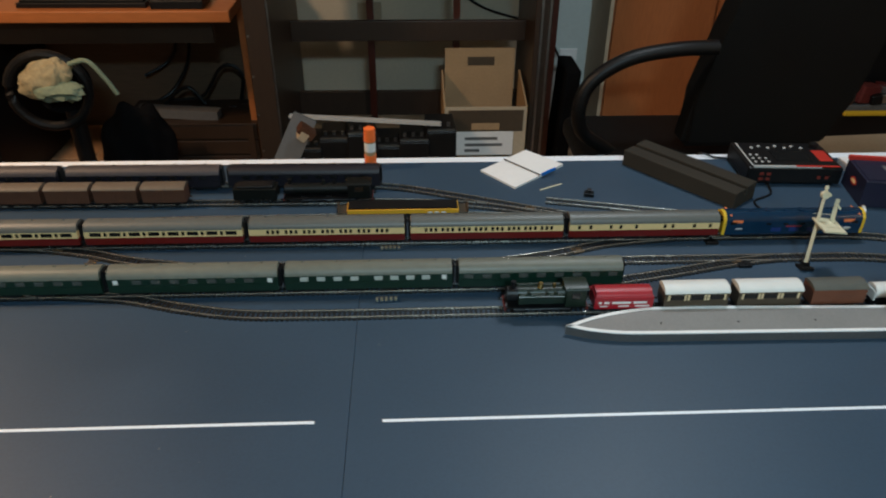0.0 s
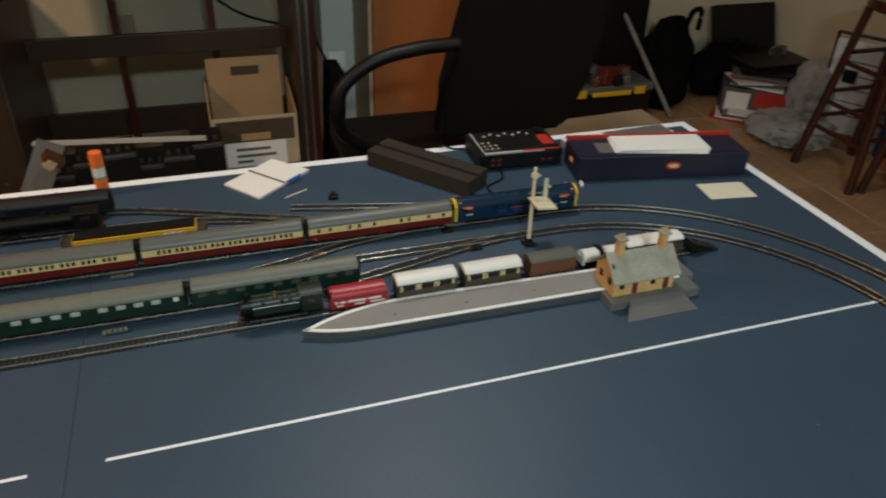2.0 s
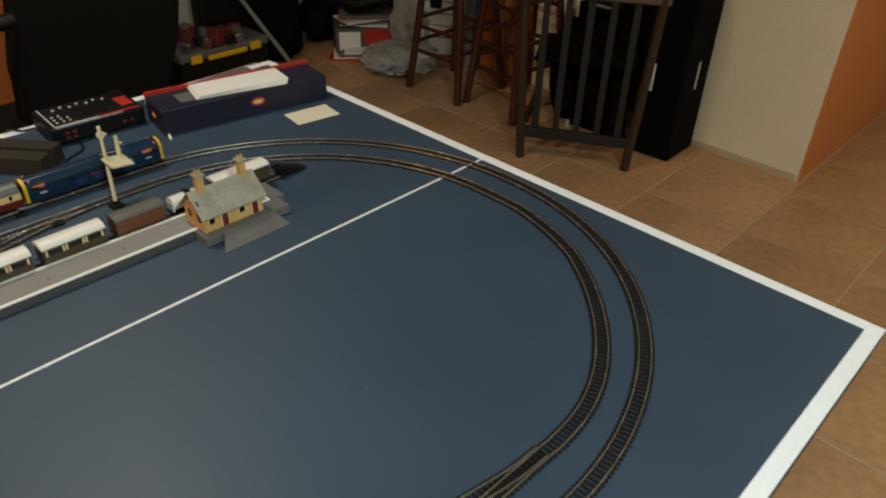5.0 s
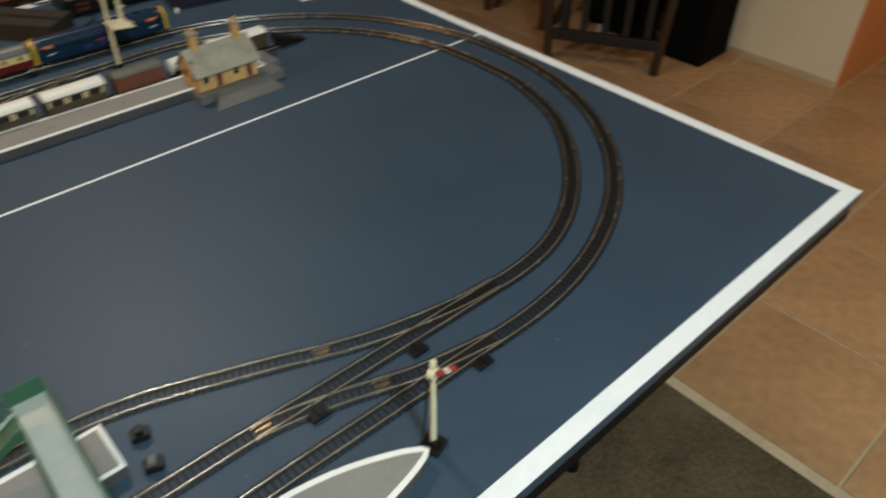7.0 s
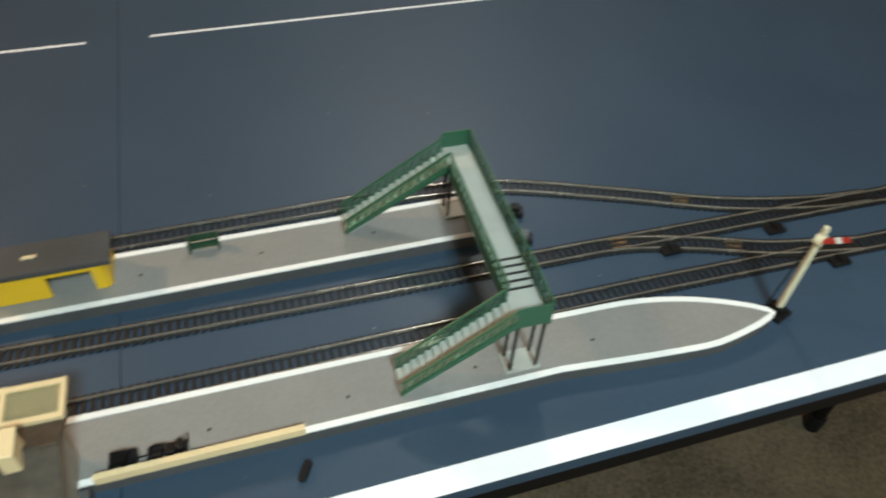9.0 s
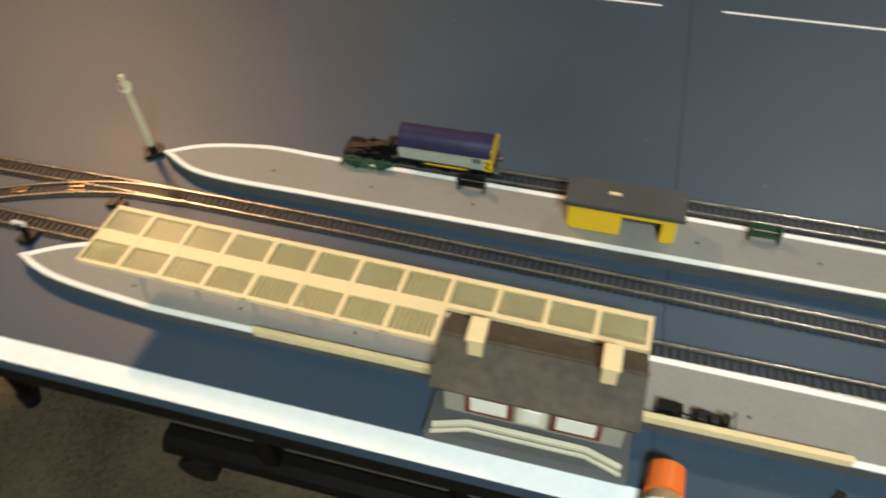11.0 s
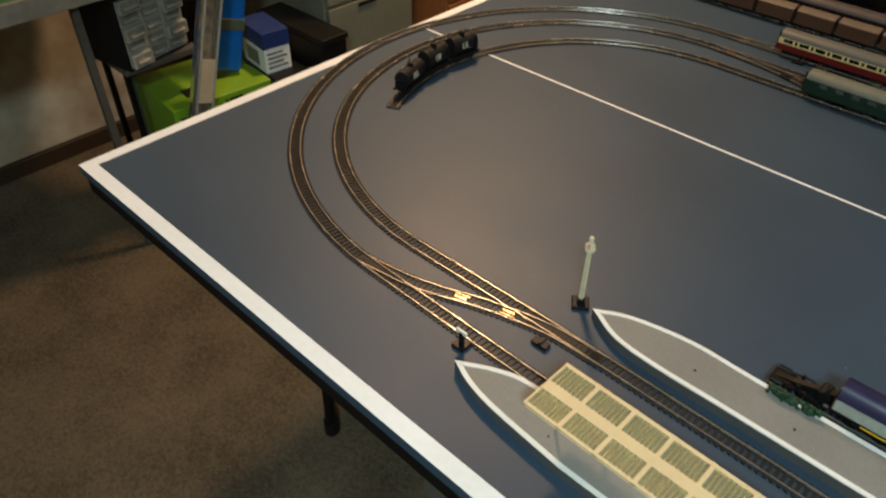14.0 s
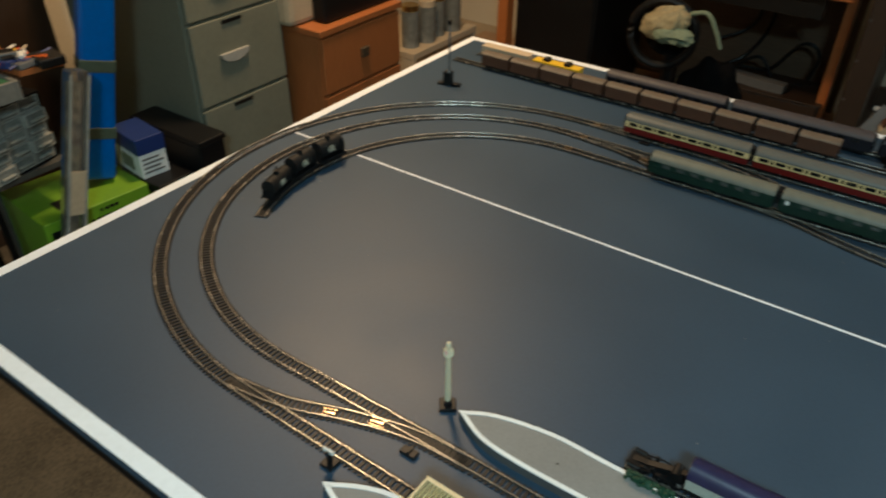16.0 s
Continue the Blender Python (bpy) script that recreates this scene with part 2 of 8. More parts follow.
M_MAROON = mat("crimson_livery", (0.13, 0.007, 0.005), 0.38, vary=0.1)
M_GREENCOACH = mat("green_livery", (0.004, 0.021, 0.012), 0.4, vary=0.12)
M_ROOFPALE = mat("pale_roof_grey", (0.135, 0.142, 0.115), 0.5, vary=0.15)
M_PURPLE = mat("dark_purple_livery", (0.004, 0.0035, 0.009), 0.5, vary=0.2)
M_GLAZE = mat("coach_window_dark", (0.012, 0.012, 0.012), 0.12, vary=0.2)
M_GLAZEPALE = mat("coach_window_pale", (0.45, 0.46, 0.42), 0.3, vary=0.1)
M_LOCOBLUE = mat("rail_blue", (0.003, 0.024, 0.058), 0.25, vary=0.1, coat=0.3)
M_YELLOW = mat("warning_yellow", (0.72, 0.45, 0.02), 0.4, vary=0.06)
M_ORANGE = mat("orange_decal", (0.8, 0.22, 0.07), 0.4, vary=0.15)
M_WHITE = mat("white_plastic", (0.72, 0.71, 0.67), 0.45, vary=0.06)
M_OLIVE = mat("dark_green_engine", (0.003, 0.004, 0.003), 0.5, vary=0.25, spec=0.25)
M_BRASS = mat("brass", (0.6, 0.42, 0.16), 0.3, 1.0, vary=0.15)
M_STEEL = mat("dull_steel", (0.4, 0.4, 0.4), 0.35, 1.0, vary=0.2)
M_RED = mat("wagon_red", (0.33, 0.012, 0.02), 0.4, vary=0.1)
M_BROWN = mat("bauxite_brown", (0.085, 0.034, 0.017), 0.55, vary=0.15)
M_UMBER = mat("dark_umber", (0.06, 0.042, 0.025), 0.5, vary=0.15)
M_VANROOF = mat("van_roof_brown_grey", (0.115, 0.088, 0.063), 0.6, vary=0.2)
M_CREAMPLAST = mat("cream_moulding", (0.72, 0.56, 0.33), 0.45, fine=200, coarse=20, vary=0.07)
M_GLASSROOF = mat("canopy_glazing", (0.86, 0.8, 0.5), 0.2, fine=200, coarse=40, vary=0.12, clear=0.78)
M_SLATE = mat("dark_slate_roof", (0.046, 0.05, 0.053), 0.6, fine=300, coarse=30, vary=0.3, bump=0.0003)
M_STONE = mat("ochre_stone_moulding", (0.62, 0.37, 0.14), 0.6, fine=350, coarse=40, vary=0.2, bump=0.0003)
M_PALESLATE = mat("weathered_pale_roof", (0.3, 0.29, 0.24), 0.65, fine=250, coarse=40, vary=0.25, bump=0.0003)
M_DOORRED = mat("dark_red_paint", (0.14, 0.02, 0.012), 0.5, vary=0.15)
M_BRIDGE = mat("bridge_green", (0.02, 0.095, 0.05), 0.4, vary=0.15)
M_BRIDGEMESH = mat("bridge_mesh_green", (0.55, 0.78, 0.65), 0.1, vary=0.12, clear=0.95)
M_DECK = mat("bridge_deck_grey", (0.38, 0.4, 0.37), 0.5, vary=0.12)
M_POST = mat("signal_post_ivory", (0.66, 0.6, 0.42), 0.5, vary=0.08)
M_DARKBLUE = mat("dark_blue_card", (0.008, 0.009, 0.03), 0.5, vary=0.2)
M_PAPER = mat("white_paper", (0.75, 0.74, 0.72), 0.7, vary=0.05)
M_GREYFOAM = mat("dark_grey_foam", (0.033, 0.028, 0.021), 0.85, fine=500, vary=0.25, bump=0.0006, spec=0.2)
M_NEON = mat("orange_plastic", (0.85, 0.16, 0.03), 0.4, vary=0.08)
M_CARDBOARD = mat("cardboard", (0.36, 0.235, 0.12), 0.8, fine=120, coarse=10, vary=0.15)
M_PALECARD = mat("pale_card", (0.45, 0.36, 0.245), 0.75, fine=100, coarse=8, vary=0.12)
M_FABRIC = mat("black_fabric", (0.003, 0.003, 0.0035), 0.9, fine=600, vary=0.3, bump=0.0006, spec=0.1)
M_LEATHER = mat("black_leatherette", (0.003, 0.003, 0.003), 0.6, fine=250, vary=0.3, bump=0.0006, spec=0.18)
M_DARKWOOD = wood("dark_brown_wood", (0.029, 0.016, 0.009), 0.45, grain=(8, 8, 1))
# chair wood with shade in its colour (slats) and light in it (top rail)
M_SHADEWOOD = wood("black_stained_wood", (0.006, 0.004, 0.003), 0.65, grain=(8, 8, 1))
M_LITRAIL = wood("worn_grey_brown_wood", (0.085, 0.06, 0.044), 0.5, grain=(1.2, 10, 10))
M_STOOLWOOD = wood("mahogany_wood", (0.05, 0.012, 0.007), 0.3, grain=(8, 8, 1), coat=0.3)
M_ORANGEWOOD = wood("orange_wood_veneer", (0.34, 0.115, 0.036), 0.4, grain=(10, 10, 1.2), vary=0.25)
M_DESKWOOD = wood("orange_desk_veneer", (0.4, 0.13, 0.035), 0.4, grain=(1.2, 10, 10), vary=0.22)
M_GREENGREY = mat("grey_green_enamel", (0.175, 0.178, 0.135), 0.5, vary=0.12)
M_WALL = mat("cream_wall_paint", (0.66, 0.59, 0.455), 0.8, fine=80, coarse=2.5, vary=0.08, bump=0.0008)
M_WALLBLUE = mat("pale_blue_paint", (0.5, 0.55, 0.53), 0.7, fine=60, coarse=3, vary=0.08)
M_WALLORANGE = mat("terracotta_wall_paint", (0.55, 0.2, 0.07), 0.8, fine=60, coarse=3, vary=0.1, bump=0.0008)
M_TILE = mat("terracotta_tile", (0.42, 0.248, 0.133), 0.42, fine=30, coarse=2.2, vary=0.3, spread=0.1)
M_GROUT = mat("pale_grout", (0.5, 0.4, 0.28), 0.8, fine=90, vary=0.2)
M_CARPET = mat("grey_brown_carpet", (0.1, 0.077, 0.05), 0.95, fine=130, coarse=5, vary=0.55, bump=0.004, spec=0.2)
M_CEILING = mat("ceiling_white", (0.75, 0.73, 0.7), 0.9, vary=0.04)
M_GREENTOP = mat("green_cutting_mat", (0.022, 0.1, 0.042), 0.7, vary=0.2)
M_SKYBLUE = mat("bright_blue_film", (0.0, 0.11, 0.45), 0.35, vary=0.15)
M_LIME = mat("lime_card", (0.16, 0.31, 0.015), 0.5, vary=0.12)
M_NAVYCARD = mat("navy_card", (0.012, 0.03, 0.14), 0.45, vary=0.15)
M_CLEAR = mat("hazy_clear_plastic", (0.17, 0.175, 0.16), 0.25, fine=40, coarse=9, vary=0.4)
M_GREYPLAST = mat("grey_plastic", (0.12, 0.12, 0.12), 0.5, vary=0.15)
M_TAPE = mat("green_brown_tape", (0.07, 0.09, 0.06), 0.5, vary=0.2)
M_ROOMRED = mat("red_plastic", (0.45, 0.03, 0.02), 0.4, vary=0.15)
M_DUSTY = mat("dusty_plastic_sheet", (0.34, 0.33, 0.31), 0.35, fine=35, coarse=7, vary=0.45)
M_SACK = mat("clear_sack_film", (0.86, 0.86, 0.84), 0.2, fine=35, coarse=7, vary=0.2, clear=0.7)
M_CLOTH = mat("cream_cloth", (0.36, 0.3, 0.17), 0.85, fine=90, coarse=14, vary=0.35)
M_MINT = mat("mint_cloth", (0.2, 0.25, 0.17), 0.85, fine=90, coarse=14, vary=0.3)
M_RAMP = mat("ramp_grey_plastic", (0.13, 0.13, 0.13), 0.6, fine=250, coarse=20, vary=0.15)
M_WALLGREY = mat("grey_stone_moulding", (0.3, 0.28, 0.24), 0.65, fine=350, coarse=40, vary=0.2, bump=0.0003)
M_KERB = mat("pale_kerb_moulding", (0.6, 0.55, 0.44), 0.5, fine=200, coarse=20, vary=0.08)
M_SHUNT = mat("blue_purple_paint", (0.018, 0.016, 0.058), 0.38, fine=150, coarse=25, vary=0.3)
M_SHUNTGREY = mat("pale_grey_paint", (0.34, 0.36, 0.32), 0.45, fine=150, coarse=25, vary=0.2)
M_TANKGREEN = mat("tank_engine_green", (0.006, 0.016, 0.009), 0.42, vary=0.2)
M_TANKBLACK = mat("matt_black_tank", (0.006, 0.006, 0.006), 0.6, vary=0.25, spec=0.3)
M_CLEARPACK = mat("clear_packaging", (0.62, 0.62, 0.58), 0.16, fine=40, coarse=9, vary=0.25, clear=0.92)
M_EDGESTEEL = mat("dull_edge_steel", (0.17, 0.17, 0.155), 0.45, vary=0.3)
M_CONTENTS = mat("mixed_small_parts", (0.32, 0.27, 0.2), 0.7, fine=45, coarse=18, vary=0.8)
M_DOT = mat("dim_white_print", (0.45, 0.45, 0.43), 0.5, vary=0.1)
M_GLAZEGREEN = mat("coach_window_grey", (0.075, 0.078, 0.07), 0.15, vary=0.3)
M_AMBER = mat("amber_yellow_paint", (0.72, 0.37, 0.02), 0.4, vary=0.08)
M_CREAMCARD = mat("cream_card", (0.68, 0.64, 0.5), 0.7, vary=0.06)

# sparse dust specks on the table paint
_n, _l = M_BLUE.node_tree.nodes, M_BLUE.node_tree.links
_p = _n["Principled BSDF"]
_src = _p.inputs["Base Color"].links[0].from_socket
_tc, _vo, _th, _mx = _n.new("ShaderNodeTexCoord"), _n.new("ShaderNodeTexVoronoi"), _n.new("ShaderNodeMapRange"), _n.new("ShaderNodeMix")
_vo.inputs["Scale"].default_value = 22.0
_th.inputs["From Min"].default_value, _th.inputs["From Max"].default_value = 0.028, 0.02
_mx.data_type = "RGBA"
_mx.inputs["B"].default_value = (0.2, 0.19, 0.17, 1)
_l.new(_tc.outputs["Object"], _vo.inputs["Vector"])
_l.new(_vo.outputs["Distance"], _th.inputs["Value"])
_l.new(_th.outputs[0], _mx.inputs["Factor"])
_l.new(_src, _mx.inputs["A"])
_l.new(_mx.outputs["Result"], _p.inputs["Base Color"])
M_LEGSTEEL = mat("dull_leg_steel", (0.07, 0.066, 0.058), 0.45, vary=0.3)
M_HAZYEDGE = mat("hazy_plastic_edge", (0.3, 0.3, 0.27), 0.25, vary=0.3)
M_BROWNBOARD = wood("brown_board", (0.11, 0.07, 0.04), 0.6)
M_SATIN = mat("satin_aluminium", (0.36, 0.35, 0.32), 0.35, vary=0.15)
M_STAINED = mat("stained_plaster", (0.36, 0.33, 0.26), 0.8, fine=9, coarse=3.2, vary=0.25, dark=(0.16, 0.085, 0.04), bump=0.001)
M_RIB = mat("glazing_rib_plastic", (0.8, 0.72, 0.42), 0.3, vary=0.1, clear=0.7)
M_STATROOF = mat("dark_tiled_roof", (0.066, 0.051, 0.037), 0.62, fine=120, coarse=22, vary=0.45, spec=0.3)
M_HEDGE = mat("dull_green_foliage", (0.012, 0.055, 0.026), 0.7, vary=0.4)
M_PALEBOX = mat("pale_grey_card", (0.085, 0.08, 0.07), 0.7, vary=0.25)
M_DULLRED = mat("faded_red_print", (0.12, 0.012, 0.01), 0.7, vary=0.3)

# ---------------------------------------------------------------- the room's shell
X0, X1, Y0, Y1 = -3.1, 3.45, -3.2, 2.9
XE = 4.6            # the bay beyond the pillar
structure("floor", B(X0, Y0, -0.05, XE, Y1, -0.004), M_GROUT)
structure("ceiling", B(X0, Y0, CEIL, XE, Y1, CEIL + 0.05), M_CEILING)
structure("wall_north", B(X0 - 0.1, Y1, -0.05, X1 + 0.1, Y1 + 0.1, CEIL), M_WALL)
structure("wall_south", B(X0 - 0.1, Y0 - 0.1, -0.05, XE + 0.1, Y0, CEIL), M_WALL)
structure("wall_west", B(X0 - 0.1, Y0, -0.05, X0, Y1, CEIL), M_WALL)
structure("wall_east", B(X1, 0.0, -0.003, X1 + 0.1, Y1, CEIL - 0.003), M_WALL)
structure("wall_bay_north", B(X1 + 0.1, 0.0, -0.003, XE, 0.1, CEIL - 0.003), M_WALL)
structure("wall_bay_east", B(XE, Y0, -0.05, XE + 0.1, 0.1, CEIL), M_WALL)
structure("wall_pillar", B(3.29, -0.075, -0.003, X1 - 0.003, 1.33, CEIL - 0.003, bev=0.004), M_WALL)
tagged(structure("wall_cladding", B(3.278, -0.07, 0.77, 3.2897, 1.325, CEIL - 0.004, bev=0.003), M_WALLORANGE), "terracotta cladding above the cream wall", "wall")
structure("wall_panel_east", B(3.293, -0.085, -0.003, XE - 0.003, -0.0755, CEIL - 0.003), M_WALLORANGE)
tagged(structure("carpet", B(-2.9, -3.15, -0.0035, 1.498, 1.45, 0.004, bev=0.002), M_CARPET), "worn grey-brown carpet under the table", "carpet")

# ---------------------------------------------------------------- table-tennis table
L, W, SEAM = 1.356, 0.7546, -0.006
table = thing("table_tennis_table", "dark blue table-tennis table with white lines on black legs", "table")
for sx in (-1, 1):
    xa, xb = sorted((SEAM + sx * 0.0002, SEAM + sx * L))
    top = part("tabletop_half", B(xa, -W, T - 0.018, xb, W, T, bev=0.0005, seg=1), M_BLUE, table)
    for y in (-W + 0.0112, W - 0.0112):
        part("side_line", B(xa + 0.0005, y - 0.0112, T - 0.0004, xb - 0.0005, y + 0.0112, T + 0.0004), M_LINE, top, "white painted side line")
    ex = SEAM + sx * (L - 0.0107)
    part("end_line", B(ex - 0.0107, -W + 0.0225, T - 0.0004, ex + 0.0107, W - 0.0225, T + 0.0004), M_LINE, top, "white painted end line")
    c0, c1 = sorted((SEAM + sx * 0.0425, SEAM + sx * (L - 0.022)))
    part("centre_line", B(c0, -0.0023, T - 0.0004, c1, 0.0023, T + 0.0004), M_LINE, top, "thin white centre line")
    # apron round the half
    for y in (-W + 0.014, W - 0.014):
        part("apron", B(xa + 0.01, y - 0.011, T - 0.047, xb - 0.01, y + 0.011, T - 0.0185), M_BLACKSTEEL, table)
    part("apron", B(ex - 0.008, -W + 0.03, T - 0.047, ex + 0.008, W - 0.03, T - 0.0185), M_BLACKSTEEL, table)
    for y in (-0.5, 0.5):
        lx = sx * 1.13
        leg = part("leg", tube(bmesh.new(), [(lx, y, T - 0.03), (lx + sx * 0.02, y, 0.03)], 0.012, 10), M_BLACKSTEEL, table, smooth=True)
        part("foot", C((lx + sx * 0.02, y, 0.004), (lx + sx * 0.02, y, 0.045), 0.017), M_PLASTIC_BLACK, leg)
    part("stretcher", tube(bmesh.new(), [(sx * 1.145, -0.5, 0.2), (sx * 1.145, 0.5, 0.2)], 0.012, 8), M_BLACKSTEEL, table)
    for y in (-0.5, 0.5):
        part("brace", tube(bmesh.new(), [(sx * 0.4, y, T - 0.05), (sx * 1.14, y, 0.35)], 0.011, 8), M_BLACKSTEEL, table)
    # folding undercarriage with castors by the seam
    for y in (-0.6, 0.6):
        part("castor_post", tube(bmesh.new(), [(sx * 0.2, y, T - 0.03), (sx * 0.2, y, 0.09)], 0.018, 8), M_BLACKSTEEL, table)
        part("castor", C((sx * 0.2 - 0.014, y, 0.054), (sx * 0.2 + 0.014, y, 0.054), 0.05), M_PLASTIC_BLACK, table)
    part("rail_bar", tube(bmesh.new(), [(sx * 0.2, -0.6, 0.33), (sx * 0.2, 0.6, 0.33)], 0.016, 8), M_BLACKSTEEL, table)
part("folding_bar", tube(bmesh.new(), [(-0.645, -0.62, 0.325), (0.34, -0.62, 0.325)], 0.026, 10), M_BLACKSTEEL, table)
part("bar_roller", C((-0.6, -0.648, 0.285), (-0.6, -0.592, 0.285), 0.032), M_PLASTIC_BLACK, table)
part("bar_post", B(-0.482, -0.634, 0.34, -0.458, -0.606, T - 0.03), M_BLACKSTEEL, table)
long_box = thing("slim_carton", "slim pale grey carton with red marks lying on the folding bar", "carton", pose(-0.4, -0.6, 0.3515))
part("carton", B(-0.34, -0.01, 0, 0.36, 0.05, 0.062, bev=0.002), M_PALEBOX, long_box)
part("top_flap", B(-0.34, -0.013, 0.062, 0.36, 0.052, 0.065), M_PALEBOX, long_box)
for k, x in enumerate((-0.27, -0.24, -0.15, 0.0, 0.08, 0.2)):
    part("printed_mark", B(x - 0.012, -0.0112, 0.016 + 0.006 * (k % 2), x + 0.012, -0.01, 0.044 + 0.004 * (k % 3)), M_DULLRED, long_box, "red printed mark")
part("latch_rod", tube(bmesh.new(), [(-0.5, -0.7, 0.69), (0.02, -0.7, 0.69)], 0.006, 8), M_STEEL, table, "grey metal latch rod")

# ---------------------------------------------------------------- railway track
OUTER_BACK = line((-0.842, 0.4204), (0.798, 0.4193))
OUTER = OUTER_BACK[:-1] + arc(0.798, -0.0857, 0.505, 90, 0) + arc(0.798, -0.1021, 0.505, 0, -90)[:-1] + line((0.798, -0.6071), (0.5, -0.5999), (-0.6, -0.5959), (-0.842, -0.5938))[:-1] + arc(-0.842, -0.0867, 0.5071, 270, 90)[:-1]
MIDDLE = line((-0.84, 0.349), (0.798, 0.348))[:-1] + arc(0.798, -0.088, 0.436, 90, 0) + smooth2d((1.234, -0.0969), (1.2295, -0.19), (1.1935, -0.301), (1.149, -0.371), (1.0925, -0.433), (1.034, -0.4815), (0.9745, -0.5165), (0.914, -0.5375), (0.856, -0.5445), (0.798, -0.5435))[1:-1] + line((0.798, -0.5435), (0.3, -0.5346), (-0.345, -0.5214), (-0.6, -0.5193), (-0.84, -0.5224))[:-1] + arc(-0.84, -0.0867, 0.4357, 270, 90)[:-1]
INNER = arc(-0.796, -0.1051, 0.3836, 208, 90)[:-1] + line((-0.796, 0.2785), (0.37, 0.2806))[:-1] + smooth2d((0.37, 0.2806), (0.49, 0.3061), (0.61, 0.3347), (0.69, 0.3479))
BRANCH = smooth2d((-0.47, 0.2796), (-0.367, 0.2673), (-0.275, 0.2408), (-0.179, 0.2204), (-0.06, 0.2163))[:-1] + line((-0.06, 0.2163), (0.3, 0.2163), (1.0, 0.2183))
TRACKS = [
    ("closed loop of dark-sleepered model railway track near the table edge", OUTER, True),
    ("closed inner loop of dark-sleepered model railway track", MIDDLE, True),
    ("curved siding of model track with tank wagons on it", INNER, False),
    ("branch of model track leading to the small platform", BRANCH, False),
    ("back storage siding of model track", line((-1.27, 0.6469), (-0.11, 0.6367))[:-1] + smooth2d((-0.11, 0.6367), (0.034, 0.6234), (0.154, 0.5846), (0.309, 0.5244), (0.454, 0.4683), (0.592, 0.4224)), False),
    ("storage siding of model track under brown vans", line((-1.3, 0.5734), (-0.01, 0.5632))[:-1] + smooth2d((-0.01, 0.5632), (0.11, 0.5561), (0.215, 0.5397), (0.356, 0.4969), (0.42, 0.4775)), False),
    ("siding of model track beside the yellow wagon", smooth2d((-0.85, 0.4204), (-0.73, 0.4336), (-0.61, 0.4622), (-0.49, 0.4918), (-0.37, 0.503), (-0.2, 0.505), (0.17, 0.5071), (0.29, 0.4948), (0.41, 0.4683), (0.55, 0.4336), (0.67, 0.4204)), False),
    ("crossover of model track between the two loops", smooth2d((-0.67, 0.4204), (-0.57, 0.4173), (-0.47, 0.3979), (-0.39, 0.3714), (-0.29, 0.35)), False),
    ("crossover of model track between loop and siding", smooth2d((-0.84, 0.3489), (-0.72, 0.3367), (-0.6, 0.304), (-0.5, 0.2816)), False),
    ("crossover of model track between the two loops", smooth2d((0.22, 0.35), (0.32, 0.3724), (0.42, 0.403), (0.54, 0.4193)), False),
    ("siding of model track beside the island platform", line((-0.38, -0.4071), (0.24, -0.4061))[:-1] + smooth2d((0.24, -0.4061), (0.32, -0.4081), (0.411, -0.4214), (0.529, -0.4642), (0.65, -0.5122), (0.757, -0.5367), (0.82, -0.5418)), False),
    ("crossover of model track before the platforms", smooth2d((0.4, -0.5367), (0.5, -0.5397), (0.58, -0.5591), (0.66, -0.5867), (0.76, -0.6061)), False),
    ("crossover of model track before the platforms", smooth2d((-0.87, -0.5928), (-0.78, -0.5775), (-0.69, -0.5448), (-0.61, -0.5244), (-0.53, -0.5204)), False),
    ("loose piece of straight model track lying on the table", line((0.335, 0.5581), (0.658, 0.4826)), False),
]
for n_tr, (lab, pts, closed) in enumerate(TRACKS):
    tr = thing("railway_track", lab, "model track", group="model railway tracks")
    z = T + 0.0002 * (n_tr % 3)
    run = list(pts) + ([pts[0]] if closed else [])
    total = sum(math.dist(a, b) for a, b in zip(run, run[1:]))
    bm = bmesh.new()
    s = 0.003
    while s < total - 0.002:
        (x, y), h = at_distance(run, s)
        obox(bm, pose(x, y, z + 0.0011, 0, 0, h), 0.0042, 0.0262, 0.002)
        s += 0.0076
    tagged(part("sleeper_strip", bm, M_SLEEPER, tr), kind="stuff")
    for side in (-1, 1):
        part("web", ribbon(bmesh.new(), pts, side * 0.0083 - 0.0018, side * 0.0083 + 0.0018, z + 0.0003, z + 0.0012, closed), M_SLEEPER, tr)
        part("rail", rail_bar(bmesh.new(), pts, side * 0.0083, 0.00095, z + 0.0012, z + 0.0044, closed), M_RAIL, tr, smooth=True)

# point blades, frogs and motors at the junctions
for x, y, a in ((-0.69, 0.4204, 0), (-0.68, 0.3418, -12), (0.6, 0.4204, 0), (0.63, 0.3479, 0), (0.28, 0.5101, -15), (0.68, -0.5418, 0), (0.55, -0.5408, 0), (-0.6, -0.5275, 0), (0.72, -0.602, 0)):
    pt = thing("point_lever", "small black point motor housing beside the track", "point lever", pose(x, y - 0.021, T, 0, 0, a), group="point levers")
    part("housing", B(-0.011, -0.006, 0, 0.011, 0.006, 0.0052, bev=0.001), M_PLASTIC_BLACK, pt)
    part("lever", B(-0.002, -0.004, 0.0052, 0.002, 0.007, 0.0072), M_PLASTIC_BLACK, pt)


